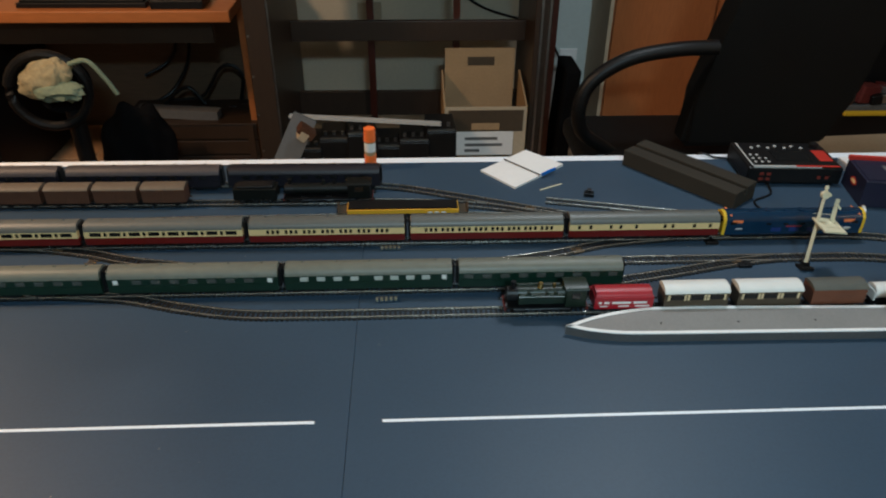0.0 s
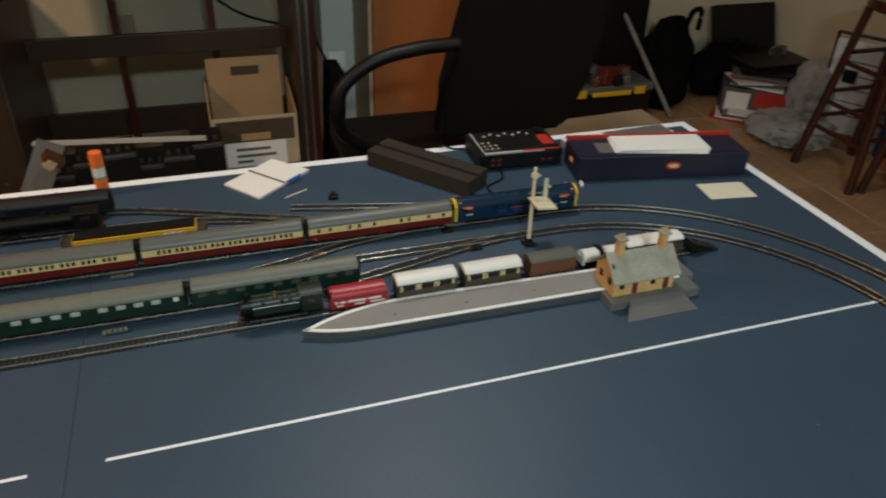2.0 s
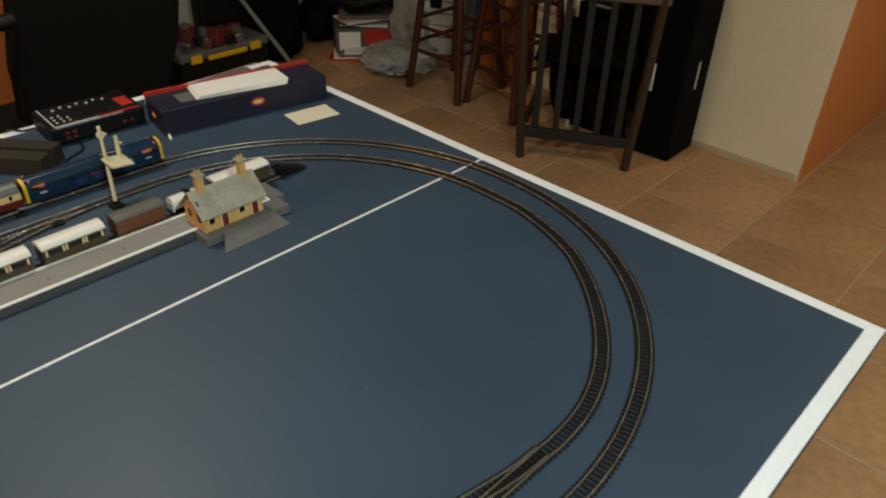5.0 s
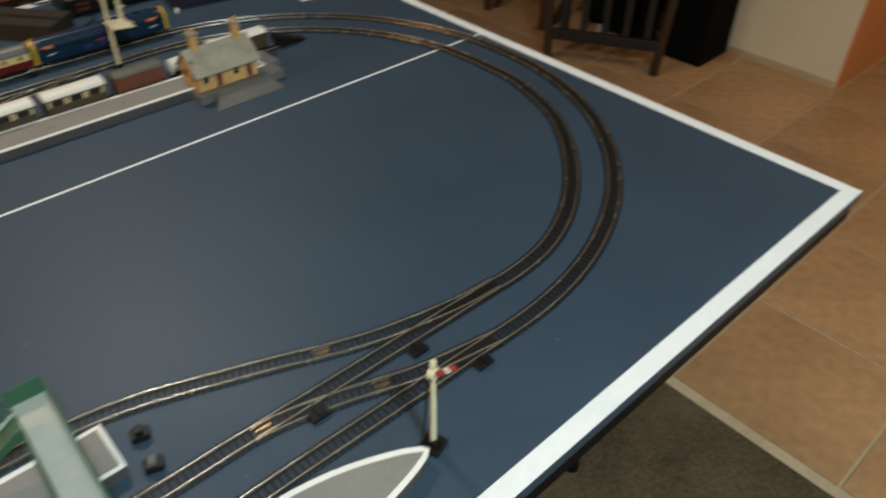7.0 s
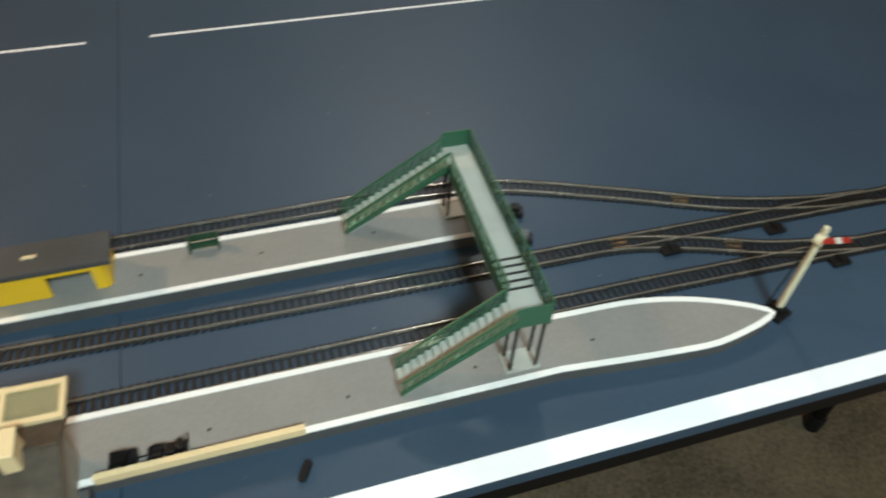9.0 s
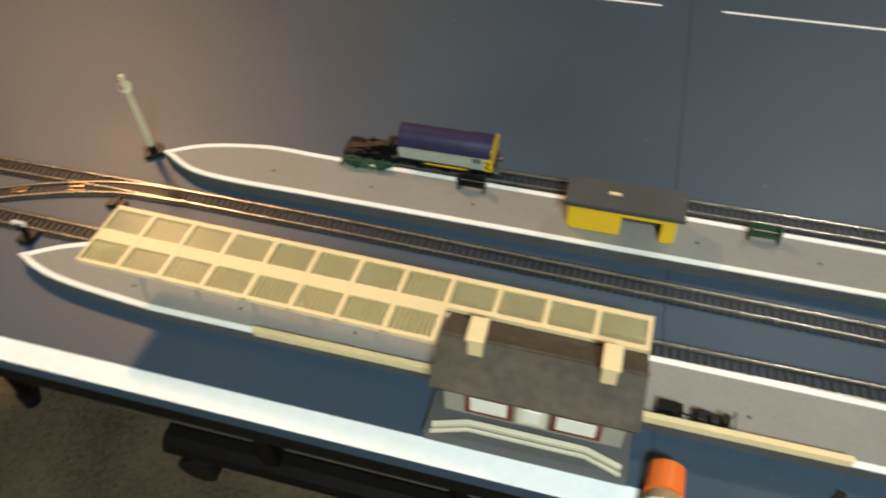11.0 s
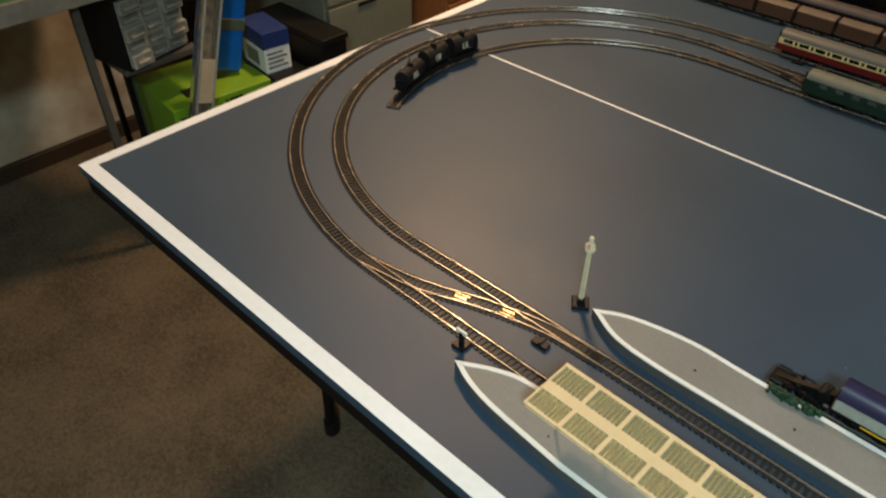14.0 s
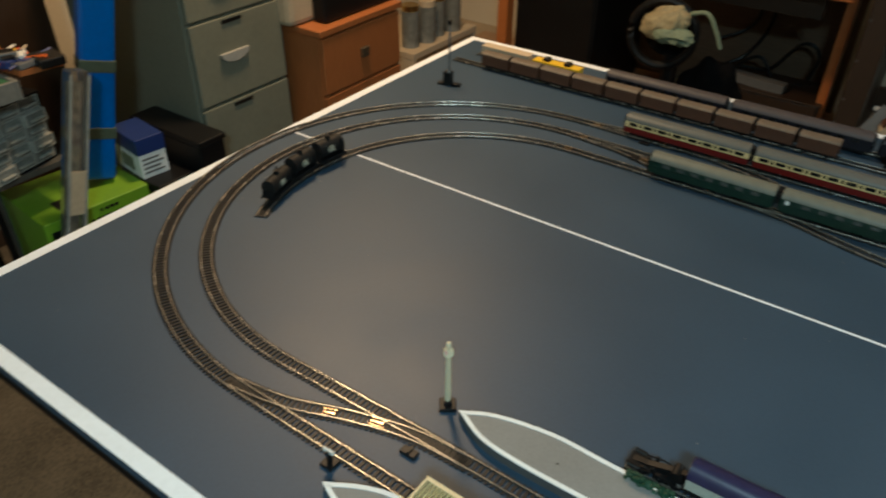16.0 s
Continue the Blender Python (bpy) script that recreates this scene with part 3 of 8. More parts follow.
# bright frogs and joiners where the rails meet
for x, y, a in ((-0.808, 0.4204, 0), (-0.806, 0.349, 0), (-0.809, 0.2785, 0), (-0.582, 0.4165, -4), (-0.645, 0.4122, -6), (-0.52, 0.4081, -12), (-0.45, 0.3673, -16), (-0.66, 0.3265, -14), (-0.53, 0.2887, -10), (0.36, 0.3796, 15), (0.62, 0.3357, 9), (0.45, 0.4683, -18), (0.3, 0.5255, -20), (0.6, -0.4959, -18), (0.62, -0.5744, -20), (-0.72, -0.5581, 18), (-0.66, -0.5346, 14), (0.5, -0.5387, -4)):
    fg = thing("point_frog", "bright metal frog between converging rails", "point frog", pose(x, y, T + 0.002, 0, 0, a), group="point frogs")
    part("casting", prism(bmesh.new(), [(-0.009, -0.0004), (0.007, -0.0014), (0.007, 0.0014), (-0.009, 0.0004)], 0, 0.0024), M_FROG, fg)
    for sy in (-1, 1):
        part("check_rail", B(-0.01, sy * 0.0058 - 0.0004, 0, 0.01, sy * 0.0058 + 0.0004, 0.0022), M_FROG, fg)


# ---------------------------------------------------------------- platforms
def platform(label, outline, top=0.0155):
    th = thing("station_platform", label, "model platform", group="model station platforms")
    pts = [(x, y) for x, y in outline]
    inner = [(p[0] + n.x * 0.0005, p[1] + n.y * 0.0005) for p, n in zip(pts, normals2d(pts, True))]
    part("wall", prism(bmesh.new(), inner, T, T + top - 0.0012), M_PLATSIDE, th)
    inn = [(p[0] + n.x * 0.0012, p[1] + n.y * 0.0012) for p, n in zip(pts, normals2d(pts, True))]
    part("surface", prism(bmesh.new(), inn, T + top - 0.0013, T + top - 0.0004), M_PLATFORM, th)
    part("edging", ribbon(bmesh.new(), pts, 0.0, 0.0056, T + top - 0.0012, T + top + 0.0005, True), M_EDGE, th, "white painted platform edge")
    xs, ys = [p[0] for p in pts], [p[1] for p in pts]
    x, yc = min(xs) + 0.14, (min(ys) + max(ys)) / 2 - 0.004
    while x < max(xs) - 0.12:
        part("peg_hole", C((x, yc, T + top - 0.0006), (x, yc, T + top + 0.0002), 0.0014, seg=10), M_PLASTIC_BLACK, th)
        x += 0.115
    return th


# outlines run anticlockwise
platform("long grey front platform with white edges and tapered ends",
         smooth2d((-0.649, -0.6469), (-0.618, -0.6601), (-0.574, -0.6693), (-0.48, -0.6775), n=4)[:-1] + line((-0.48, -0.6775), (0.37, -0.6805), step=0.05)[:-1]
         + smooth2d((0.37, -0.6805), (0.484, -0.6907), (0.538, -0.6907), (0.599, -0.6724), (0.55, -0.6418), (0.478, -0.6224), (0.387, -0.6183), n=4)[:-1]
         + line((0.387, -0.6183), (-0.45, -0.6101), step=0.05)[:-1] + smooth2d((-0.45, -0.6101), (-0.56, -0.6112), (-0.605, -0.6224), (-0.649, -0.6469), n=4)[:-1])
platform("grey island platform with white edges and a tapered end",
         smooth2d((-0.583, -0.4683), (-0.537, -0.4908), (-0.48, -0.4969), (-0.4, -0.4969), n=4)[:-1] + line((-0.4, -0.4969), (0.382, -0.4999), step=0.05)
         + line((0.382, -0.4387), (-0.4, -0.4321), step=0.05)[:-1] + smooth2d((-0.4, -0.4321), (-0.468, -0.4316), (-0.54, -0.4459), (-0.583, -0.4683), n=4)[:-1])
platform("short grey platform with white edges and a tapered ramp",
         smooth2d((0.297, 0.1612), (0.33, 0.149), (0.375, 0.1408), (0.43, 0.1388), n=4)[:-1] + line((0.43, 0.1388), (0.92, 0.1326), step=0.05)
         + line((0.92, 0.1898), (0.5, 0.201), step=0.05)[:-1] + smooth2d((0.5, 0.201), (0.42, 0.199), (0.35, 0.1837), (0.297, 0.1612), n=4)[:-1])


# ---------------------------------------------------------------- rolling stock
def wheelset(parent, x, r=0.006):
    ax = part("wheelset", C((x, -0.0098, r), (x, 0.0098, r), 0.001), M_STEEL, parent)
    for y in (-0.0083, 0.0083):
        part("wheel", C((x, y - 0.0013, r), (x, y + 0.0013, r), r, seg=18), M_PLASTIC_BLACK, ax)


def roof_profile(half, z0, rise, n=10):
    return [(half * math.cos(a), z0 + rise * math.sin(a)) for a in (math.pi * k / n for k in range(n + 1))]


def coach(name, label, length, lower, upper, roof, windows, glaze, group, gang=True):
    """windows: list of (x, width, z0, z1)."""
    th = thing(name, label, "railway coach", group=group)
    h, w = length / 2, 0.0172
    part("lower_body", B(-h, -w, 0.0105, h, w, 0.0232), lower, th)
    up = part("upper_body", B(-h, -w + 0.0002, 0.0233, h, w - 0.0002, 0.0356), upper, th)
    part("roof", along_x(bmesh.new(), roof_profile(w + 0.0004, 0.0355, 0.0128), -h + 0.0005, h - 0.0005), roof, th, smooth=True)
    part("underframe", B(-h + 0.03, -0.008, 0.0055, h - 0.03, 0.008, 0.0104), M_PLASTIC_BLACK, th)
    for x in (-0.02, 0.03):
        part("battery_box", B(x - 0.014, -0.0155, 0.0045, x + 0.014, 0.0155, 0.0103), M_PLASTIC_BLACK, th)
    for sx in (-1, 1):
        part("bogie", B(sx * (h - 0.032) - 0.021, -0.0135, 0.004, sx * (h - 0.032) + 0.021, 0.0135, 0.0095, bev=0.001, seg=1), M_PLASTIC_BLACK, th)
        for dx in (-0.0165, 0.0165):
            wheelset(th, sx * (h - 0.032) + dx)
        if gang:
            part("gangway", B(sx * h, -0.0085, 0.012, sx * (h + 0.0042), 0.0085, 0.0435), M_PLASTIC_BLACK, th, "black gangway bellows")
        for y in (-0.0115, 0.0115):
            part("buffer", C((sx * h, y, 0.0125), (sx * (h + 0.0045), y, 0.0125), 0.0016, seg=10), M_PLASTIC_BLACK, th)
    first = {}
    for x, ww, z0, z1 in windows:
        for sy in (-1, 1):
            key = (ww, z0, z1)
            if key not in first:
                first[key] = part("window", B(-ww / 2, -0.00045, z0, ww / 2, 0.00045, z1, bev=0.0003, seg=1), glaze, up, "dark window pane")
                first[key].location = (x, sy * w, 0)
            else:
                again(first[key], up, Matrix.Translation((x, sy * w, 0)))
    for k in range(5):
        part("roof_vent", C((-h + length * (k + 0.5) / 5, 0.004, 0.0475), (-h + length * (k + 0.5) / 5, 0.004, 0.0497), 0.0016, seg=8), roof, th)
    return th


def put(th, x, y, heading, z=RAIL):
    th.matrix_basis = pose(x, y, z, 0, 0, heading)
    return th


def on_line(th, pts, s, wheelbase):
    """Stand a vehicle on a line with its bogies half a wheelbase before and behind s."""
    (ax, ay), _ = at_distance(pts, s - wheelbase / 2)
    (bx, by), _ = at_distance(pts, s + wheelbase / 2)
    return put(th, (ax + bx) / 2, (ay + by) / 2, math.degrees(math.atan2(by - ay, bx - ax)))


ZW = (0.0262, 0.0334)
BRAKE_W = [(x, 0.005, *ZW) for x in (-0.1137, -0.0938, -0.0588, -0.0418, -0.0146, 0.035, 0.0491, 0.0865, 0.1142)]
COMP_W = [(-0.096 + 0.0283 * k + d, 0.0047, *ZW) for k in range(8) for d in (-0.0083, 0, 0.0083)]
THIRD_W = [(-0.0908 + 0.0306 * k + d, 0.0047, *ZW) for k in range(7) for d in (-0.0083, 0, 0.0083)]
OPEN_W = [(-0.112 + 0.032 * k, 0.0185, *ZW) for k in range(8)] + [(-0.096 + 0.032 * k, 0.005, *ZW) for k in range(7)]
EXP = "express coaches in crimson and cream"
CL = 0.2615
SPACING = CL + 0.0105
# arc length along the outer loop, which starts at the back's left end
S0 = 1.582
loco_s = S0
labels = ["crimson and cream brake coach with a grey roof", "crimson and cream passenger coach with a grey roof", "crimson and cream passenger coach with a grey roof", "crimson and cream passenger coach with a grey roof", "crimson and cream passenger coach with a grey roof"]
wins = [BRAKE_W, COMP_W, THIRD_W, OPEN_W, OPEN_W]
for k in range(5):
    c = coach("railway_coach", labels[k], CL, M_MAROON, M_CREAM, M_ROOFGREY, wins[k], M_GLAZE, EXP)
    on_line(c, OUTER, loco_s - 0.262 - k * SPACING, 0.19)


def diesel(label, length):
    th = thing("diesel_locomotive", label, "model locomotive")
    h, w = length / 2, 0.0175
    prof = [(-w, 0.0105), (w, 0.0105), (w, 0.034), (w * 0.93, 0.0405), (w * 0.7, 0.046), (w * 0.35, 0.0492), (0, 0.05), (-w * 0.35, 0.0492), (-w * 0.7, 0.046), (-w * 0.93, 0.0405), (-w, 0.034)]
    part("body", along_x(bmesh.new(), prof, -h + 0.004, h - 0.004), M_LOCOBLUE, th, "glossy rail-blue body", smooth=True)
    for sx in (-1, 1):
        cap = along_x(bmesh.new(), [(y * 0.99, z * 0.99 + 0.0002) for y, z in prof], sx * (h - 0.004), sx * (h + 0.0012))
        face = part("cab_front", cap, M_YELLOW, th, "yellow warning cab front")
        for y in (-0.0085, 0.0085):
            part("windscreen", B(sx * (h + 0.0008), y - 0.0058, 0.034, sx * (h + 0.0018), y + 0.0058, 0.042), M_GLAZE, face, "dark windscreen")
        part("headcode_box", B(sx * (h + 0.0008), -0.006, 0.025, sx * (h + 0.002), 0.006, 0.03), M_PLASTIC_BLACK, face)
        part("buffer_beam", B(sx * (h - 0.004), -0.0165, 0.007, sx * (h + 0.001), 0.0165, 0.0125), M_PLASTIC_BLACK, th)
        for y in (-0.0115, 0.0115):
            part("buffer", C((sx * (h + 0.001), y, 0.0105), (sx * (h + 0.0065), y, 0.0105), 0.0021, seg=12), M_STEEL, th)
        part("bogie", B(sx * (h - 0.055) - 0.034, -0.0145, 0.003, sx * (h - 0.055) + 0.034, 0.0145, 0.0098, bev=0.001, seg=1), M_PLASTIC_BLACK, th)
        for dx in (-0.026, 0, 0.026):
            wheelset(th, sx * (h - 0.055) + dx, 0.0068)
        for sy in (-1, 1):
            part("cab_window", B(sx * (h - 0.017) - 0.0055, sy * w - 0.0004, 0.031, sx * (h - 0.017) + 0.0055, sy * w + 0.0004, 0.0355), M_GLAZE, th)
            part("emblem", B(sx * (h - 0.026) - 0.011, sy * (w * 0.98) - 0.0006, 0.0335, sx * (h - 0.026) + 0.007, sy * (w * 0.98) + 0.0004, 0.0385), M_ORANGE, th, "bright orange printed panel")
            part("emblem", B(sx * (h - 0.011) - 0.0012, sy * 0.011 - 0.005, 0.0462, sx * (h - 0.011) + 0.0012, sy * 0.011 + 0.005, 0.0472), M_ORANGE, th, "orange and white roof mark")
            part("number_bar", B(sx * (h - 0.028) - 0.006, sy * w - 0.0003, 0.0215, sx * (h - 0.028) + 0.006, sy * w + 0.0004, 0.0235), M_WHITE, th, "small white number bar")
    for sy in (-1, 1):
        for k in range(4):
            part("body_window", B(-0.045 + k * 0.03 - 0.004, sy * w - 0.0003, 0.029, -0.045 + k * 0.03 + 0.004, sy * w + 0.0004, 0.033), M_GLAZE, th)
        for k in range(3):
            part("grille", B(-0.03 + k * 0.032 - 0.009, sy * w - 0.0002, 0.016, -0.03 + k * 0.032 + 0.009, sy * w + 0.0005, 0.024), M_NAVYCARD, th, "dark louvred grille")
        part("name_bar", B(-0.014, sy * w - 0.0003, 0.0255, 0.014, sy * w + 0.0006, 0.0272), M_ROOMRED, th, "small red nameplate")
        part("handrail", tube(bmesh.new(), [(-h + 0.04, sy * (w + 0.001), 0.0128), (h - 0.04, sy * (w + 0.001), 0.0128)], 0.0005, 6), M_LOCOBLUE, th)
    for k in range(6):
        part("roof_fan", C((-0.075 + k * 0.03, 0.0, 0.0495), (-0.075 + k * 0.03, 0.0, 0.0508), 0.0065 if k % 2 else 0.004, seg=16), M_LOCOBLUE, th)
    part("fuel_tank", B(-0.03, -0.014, 0.004, 0.03, 0.014, 0.0104, bev=0.001), M_PLASTIC_BLACK, th)
    return th


LOCO = diesel("glossy rail-blue diesel locomotive with yellow cab ends", 0.248)
on_line(LOCO, OUTER, loco_s, 0.14)

# green coaches on the inner siding
GREEN_W = [(-0.112 + 0.028 * k, 0.014, 0.026, 0.0335) for k in range(9)]
GW2 = [(x, 0.0125, 0.026, 0.0335) for x in (-0.0986, -0.073, -0.0475, -0.0219, 0.0146, 0.039, 0.0635, 0.0876)]
GREEN_L = 0.2555
for k in range(4):
    short = k == 3
    ln = 0.236 if short else GREEN_L
    ws = GW2 if k == 1 else [w_ for w_ in GREEN_W if abs(w_[0]) < ln / 2 - (0.022 if k == 2 else 0.01)]
    c = coach("railway_coach", "dark green passenger coach with a pale grey-green roof" if k != 1 else "dark green passenger coach with pale lit-looking windows",
              ln, M_GREENCOACH, M_GREENCOACH, M_ROOFPALE, ws, M_GLAZEPALE if k == 1 else M_GLAZEGREEN, "green coaches on the siding")
    if k in (1, 2):
        for x in ((-ln / 2 + 0.012, ln / 2 - 0.012) if k == 2 else (ln / 2 - 0.012,)):
            for sy in (-1, 1):
                part("end_mark", B(x - 0.0036, sy * 0.0172 - 0.0004, 0.026, x + 0.0036, sy * 0.0172 + 0.0004, 0.0335), M_WHITE, c, "small white end panel")
    put(c, 0.404 - 0.266 * k - ln / 2, 0.2801, 0)

# dark purple coaches at the back edge
for k, x in enumerate((-0.127, -0.432, -0.737)):
    c = coach("railway_coach", "dark purple passenger coach with a dark roof beside the table edge", 0.288, M_PURPLE, M_PURPLE, M_PURPLE if k == 0 else mat("plum_grey_roof", (0.05, 0.042, 0.045), 0.55, vary=0.2), GREEN_W, M_GLAZE, "purple coaches at the back")
    put(c, x, 0.621 - 0.009 * (x + 0.1), -0.5)


def van(name, label, length, body, roof, group="", height=0.036, roof_rise=0.006, category="goods wagon"):
    th = thing(name, label, category, group=group)
    h, w = length / 2, 0.0155
    bd = part("body", B(-h, -w, 0.0095, h, w, height, bev=0.0004, seg=1), body, th)
    part("roof", along_x(bmesh.new(), roof_profile(w + 0.001, height - 0.0002, roof_rise), -h - 0.0006, h + 0.0006), roof, th, smooth=True)
    part("chassis", B(-h, -0.011, 0.006, h, 0.011, 0.0094), M_PLASTIC_BLACK, th)
    for sx in (-1, 1):
        wheelset(th, sx * h * 0.55, 0.0058)
        for y in (-0.011, 0.011):
            part("buffer", C((sx * h, y, 0.009), (sx * (h + 0.0045), y, 0.009), 0.0017, seg=10), M_PLASTIC_BLACK, th)
            part("axle_guard", B(sx * h * 0.55 - 0.004, y * 1.12 - 0.0008, 0.003, sx * h * 0.55 + 0.004, y * 1.12 + 0.0008, 0.0096), M_PLASTIC_BLACK, th)
        part("coupling", B(sx * h, -0.003, 0.0055, sx * (h + 0.008), 0.003, 0.0065), M_PLASTIC_BLACK, th)
    return th, bd


# ten brown vans on the storage siding
van0, bd0 = van("goods_van", "plain brown covered van with a grey-brown roof", 0.0785, M_BROWN, M_VANROOF, "brown vans in the siding")
for sy in (-1, 1):
    for x in (-0.012, 0.012):
        part("door", B(x - 0.011, sy * 0.0155 - 0.0004, 0.011, x + 0.011, sy * 0.0155 + 0.0004, 0.034), M_BROWN, bd0)
put(van0, -0.3795, 0.5627, 0)
for k in range(1, 10):
    copy_thing(van0, pose(-0.3795 - 0.0872 * k, 0.5627 + 0.0006 * k, RAIL, 0, 0, -0.4))


# yellow crane wagon and a cream wagon at the far end of the back siding
cw = thing("crane_wagon", "yellow low wagon with two dark winch drums", "goods wagon")
part("deck", B(-0.066, -0.015, 0.0095, 0.066, 0.015, 0.025, bev=0.0008), M_YELLOW, cw)
for x in (-0.03, 0.03):
    part("winch", B(x - 0.008, -0.011, 0.025, x + 0.008, 0.011, 0.033, bev=0.002), M_PLASTIC_BLACK, cw)
for x in (-0.045, -0.025, 0.025, 0.045):
    wheelset(cw, x, 0.0055)
put(cw, -1.028, 0.6402, 0)
cw = thing("cream_wagon", "low wagon with a plain cream top", "goods wagon")
part("top", B(-0.072, -0.0152, 0.012, 0.072, 0.0152, 0.029, bev=0.0008), M_PALECARD, cw)
part("chassis", B(-0.07, -0.012, 0.006, 0.07, 0.012, 0.0118), M_PLASTIC_BLACK, cw)
for x in (-0.05, -0.03, 0.03, 0.05):
    wheelset(cw, x, 0.0055)
put(cw, -1.178, 0.6418, 0)


def steam(label, boiler=M_OLIVE, length=0.13, tank=True):
    th = thing("steam_locomotive", label, "model locomotive")
    h = length / 2
    part("footplate", B(-h, -0.0155, 0.0115, h, 0.0155, 0.0135), M_PLASTIC_BLACK, th)
    part("boiler", C((-h + 0.008, 0, 0.0262), (h * 0.45, 0, 0.0262), 0.0105, seg=20), boiler, th, smooth=True)
    part("smokebox", C((-h + 0.003, 0, 0.0262), (-h + 0.018, 0, 0.0262), 0.0112, seg=20), M_PLASTIC_BLACK, th, smooth=True)
    part("chimney", C((-h + 0.012, 0, 0.036), (-h + 0.012, 0, 0.0465), 0.0032, 0.0038, seg=14), M_PLASTIC_BLACK, th)
    part("dome", C((-0.008, 0, 0.035), (-0.008, 0, 0.0435), 0.0048, 0.0028, seg=14), M_BRASS if tank else boiler, th, "brass steam dome" if tank else "", smooth=True)
    part("safety_valve", C((0.012, 0, 0.035), (0.012, 0, 0.042), 0.0024, 0.0018, seg=12), M_BRASS if tank else boiler, th)
    for x in (-0.02, 0.004, 0.016):
        part("boiler_band", C((x - 0.0006, 0, 0.0262), (x + 0.0006, 0, 0.0262), 0.0109, seg=20), M_PLASTIC_BLACK, th, smooth=True)
    part("whistle", C((h * 0.42, 0.003, 0.036), (h * 0.42, 0.003, 0.043), 0.0009, seg=8), M_BRASS, th)
    part("smokebox_door", C((-h + 0.0018, 0, 0.0262), (-h + 0.003, 0, 0.0262), 0.009, seg=20), M_PLASTIC_BLACK, th)
    if tank:
        for x in (-0.026, 0.0, 0.012):
            part("tank_filler", C((x, -0.0128, 0.034), (x, -0.0128, 0.0368), 0.0024, seg=10), boiler, th)
        part("handrail", tube(bmesh.new(), [(-h + 0.018, -0.0165, 0.0315), (h * 0.42, -0.0165, 0.0315)], 0.0005, 6), M_STEEL, th)
        for sy in (-1, 1):
            part("side_tank", B(-h + 0.018, sy * 0.0105, 0.0185, h * 0.42, sy * 0.0158, 0.034, bev=0.0015), boiler, th)
            part("lamp_iron", B(-h + 0.001, sy * 0.009 - 0.001, 0.0135, -h + 0.003, sy * 0.009 + 0.001, 0.018), M_STEEL, th)
    cab = part("cab", B(h * 0.45, -0.0155, 0.0135, h * 0.95, 0.0155, 0.0405, bev=0.0008), boiler, th)
    part("cab_roof", along_x(bmesh.new(), roof_profile(0.0165, 0.0403, 0.0035), h * 0.42, h * 0.99), boiler, th, smooth=True)
    for sy in (-1, 1):
        part("cab_opening", B(h * 0.6, sy * 0.0156 - 0.0004, 0.026, h * 0.8, sy * 0.0156 + 0.0004, 0.036), M_GLAZE, cab)
        part("running_rod", B(-h * 0.6, sy * 0.0118 - 0.0005, 0.0075, h * 0.6, sy * 0.0118 + 0.0005, 0.009), M_STEEL, th)
        part("cylinder", C((-h + 0.012, sy * 0.0128, 0.0085), (-h + 0.03, sy * 0.0128, 0.0085), 0.0035, seg=12), M_PLASTIC_BLACK, th)
    for x in (-h * 0.55, 0.0, h * 0.55):
        wheelset(th, x, 0.0085)
    for sx in (-1, 1):
        part("buffer_beam", B(sx * h - 0.001, -0.016, 0.008, sx * h + 0.001, 0.016, 0.0135), M_DOORRED, th, "dark red buffer beam")
        for y in (-0.0115, 0.0115):
            part("buffer", C((sx * h, y, 0.0105), (sx * (h + 0.005), y, 0.0105), 0.002, seg=10), M_PLASTIC_BLACK, th)
    return th


put(steam("dark green tank locomotive with brass dome", boiler=M_TANKGREEN, length=0.118), 0.275, 0.2163, 0).scale = (1.04, 1.04, 1.12)
put(steam("near-black tender locomotive in the storage siding", boiler=M_OLIVE, length=0.165, tank=False), -0.078, 0.5647, 0)
tender = thing("locomotive_tender", "near-black locomotive tender coupled to its engine", "tender")
part("body", B(-0.04, -0.0155, 0.011, 0.04, 0.0155, 0.033, bev=0.001), M_OLIVE, tender)
part("coal", B(-0.034, -0.0125, 0.0325, 0.034, 0.0125, 0.038, bev=0.003), M_PLASTIC_BLACK, tender, "black coal load")
for x in (-0.026, 0, 0.026):
    wheelset(tender, x)
put(tender, -0.213, 0.5658, 0)

# yellow flat-sided wagon
yw = thing("yellow_wagon", "long black wagon with a bright yellow side panel", "goods wagon")
part("chassis", B(-0.118, -0.0155, 0.009, 0.118, 0.0155, 0.013, bev=0.0006), M_UMBER, yw)
part("side_panel", B(-0.101, -0.0165, 0.011, 0.101, 0.0165, 0.0195, bev=0.0006), M_AMBER, yw, "bright yellow side panel")
part("deck", B(-0.099, -0.0145, 0.0196, 0.099, 0.0145, 0.0225), M_PLASTIC_BLACK, yw)
for k in range(3):
    part("mark", B(0.045 + 0.012 * k, -0.017, 0.012, 0.053 + 0.012 * k, -0.0166, 0.015), M_WHITE, yw)
for sx in (-1, 1):
    part("bogie", B(sx * 0.1 - 0.016, -0.013, 0.003, sx * 0.1 + 0.016, 0.013, 0.0088), M_PLASTIC_BLACK, yw)
    for dx in (-0.011, 0.011):
        wheelset(yw, sx * 0.1 + dx, 0.005)
    part("end_board", B(sx * 0.118 - 0.001, -0.0155, 0.0125, sx * 0.118 + 0.001, 0.0155, 0.0215), M_UMBER, yw)
put(yw, 0.062, 0.5076, 0)

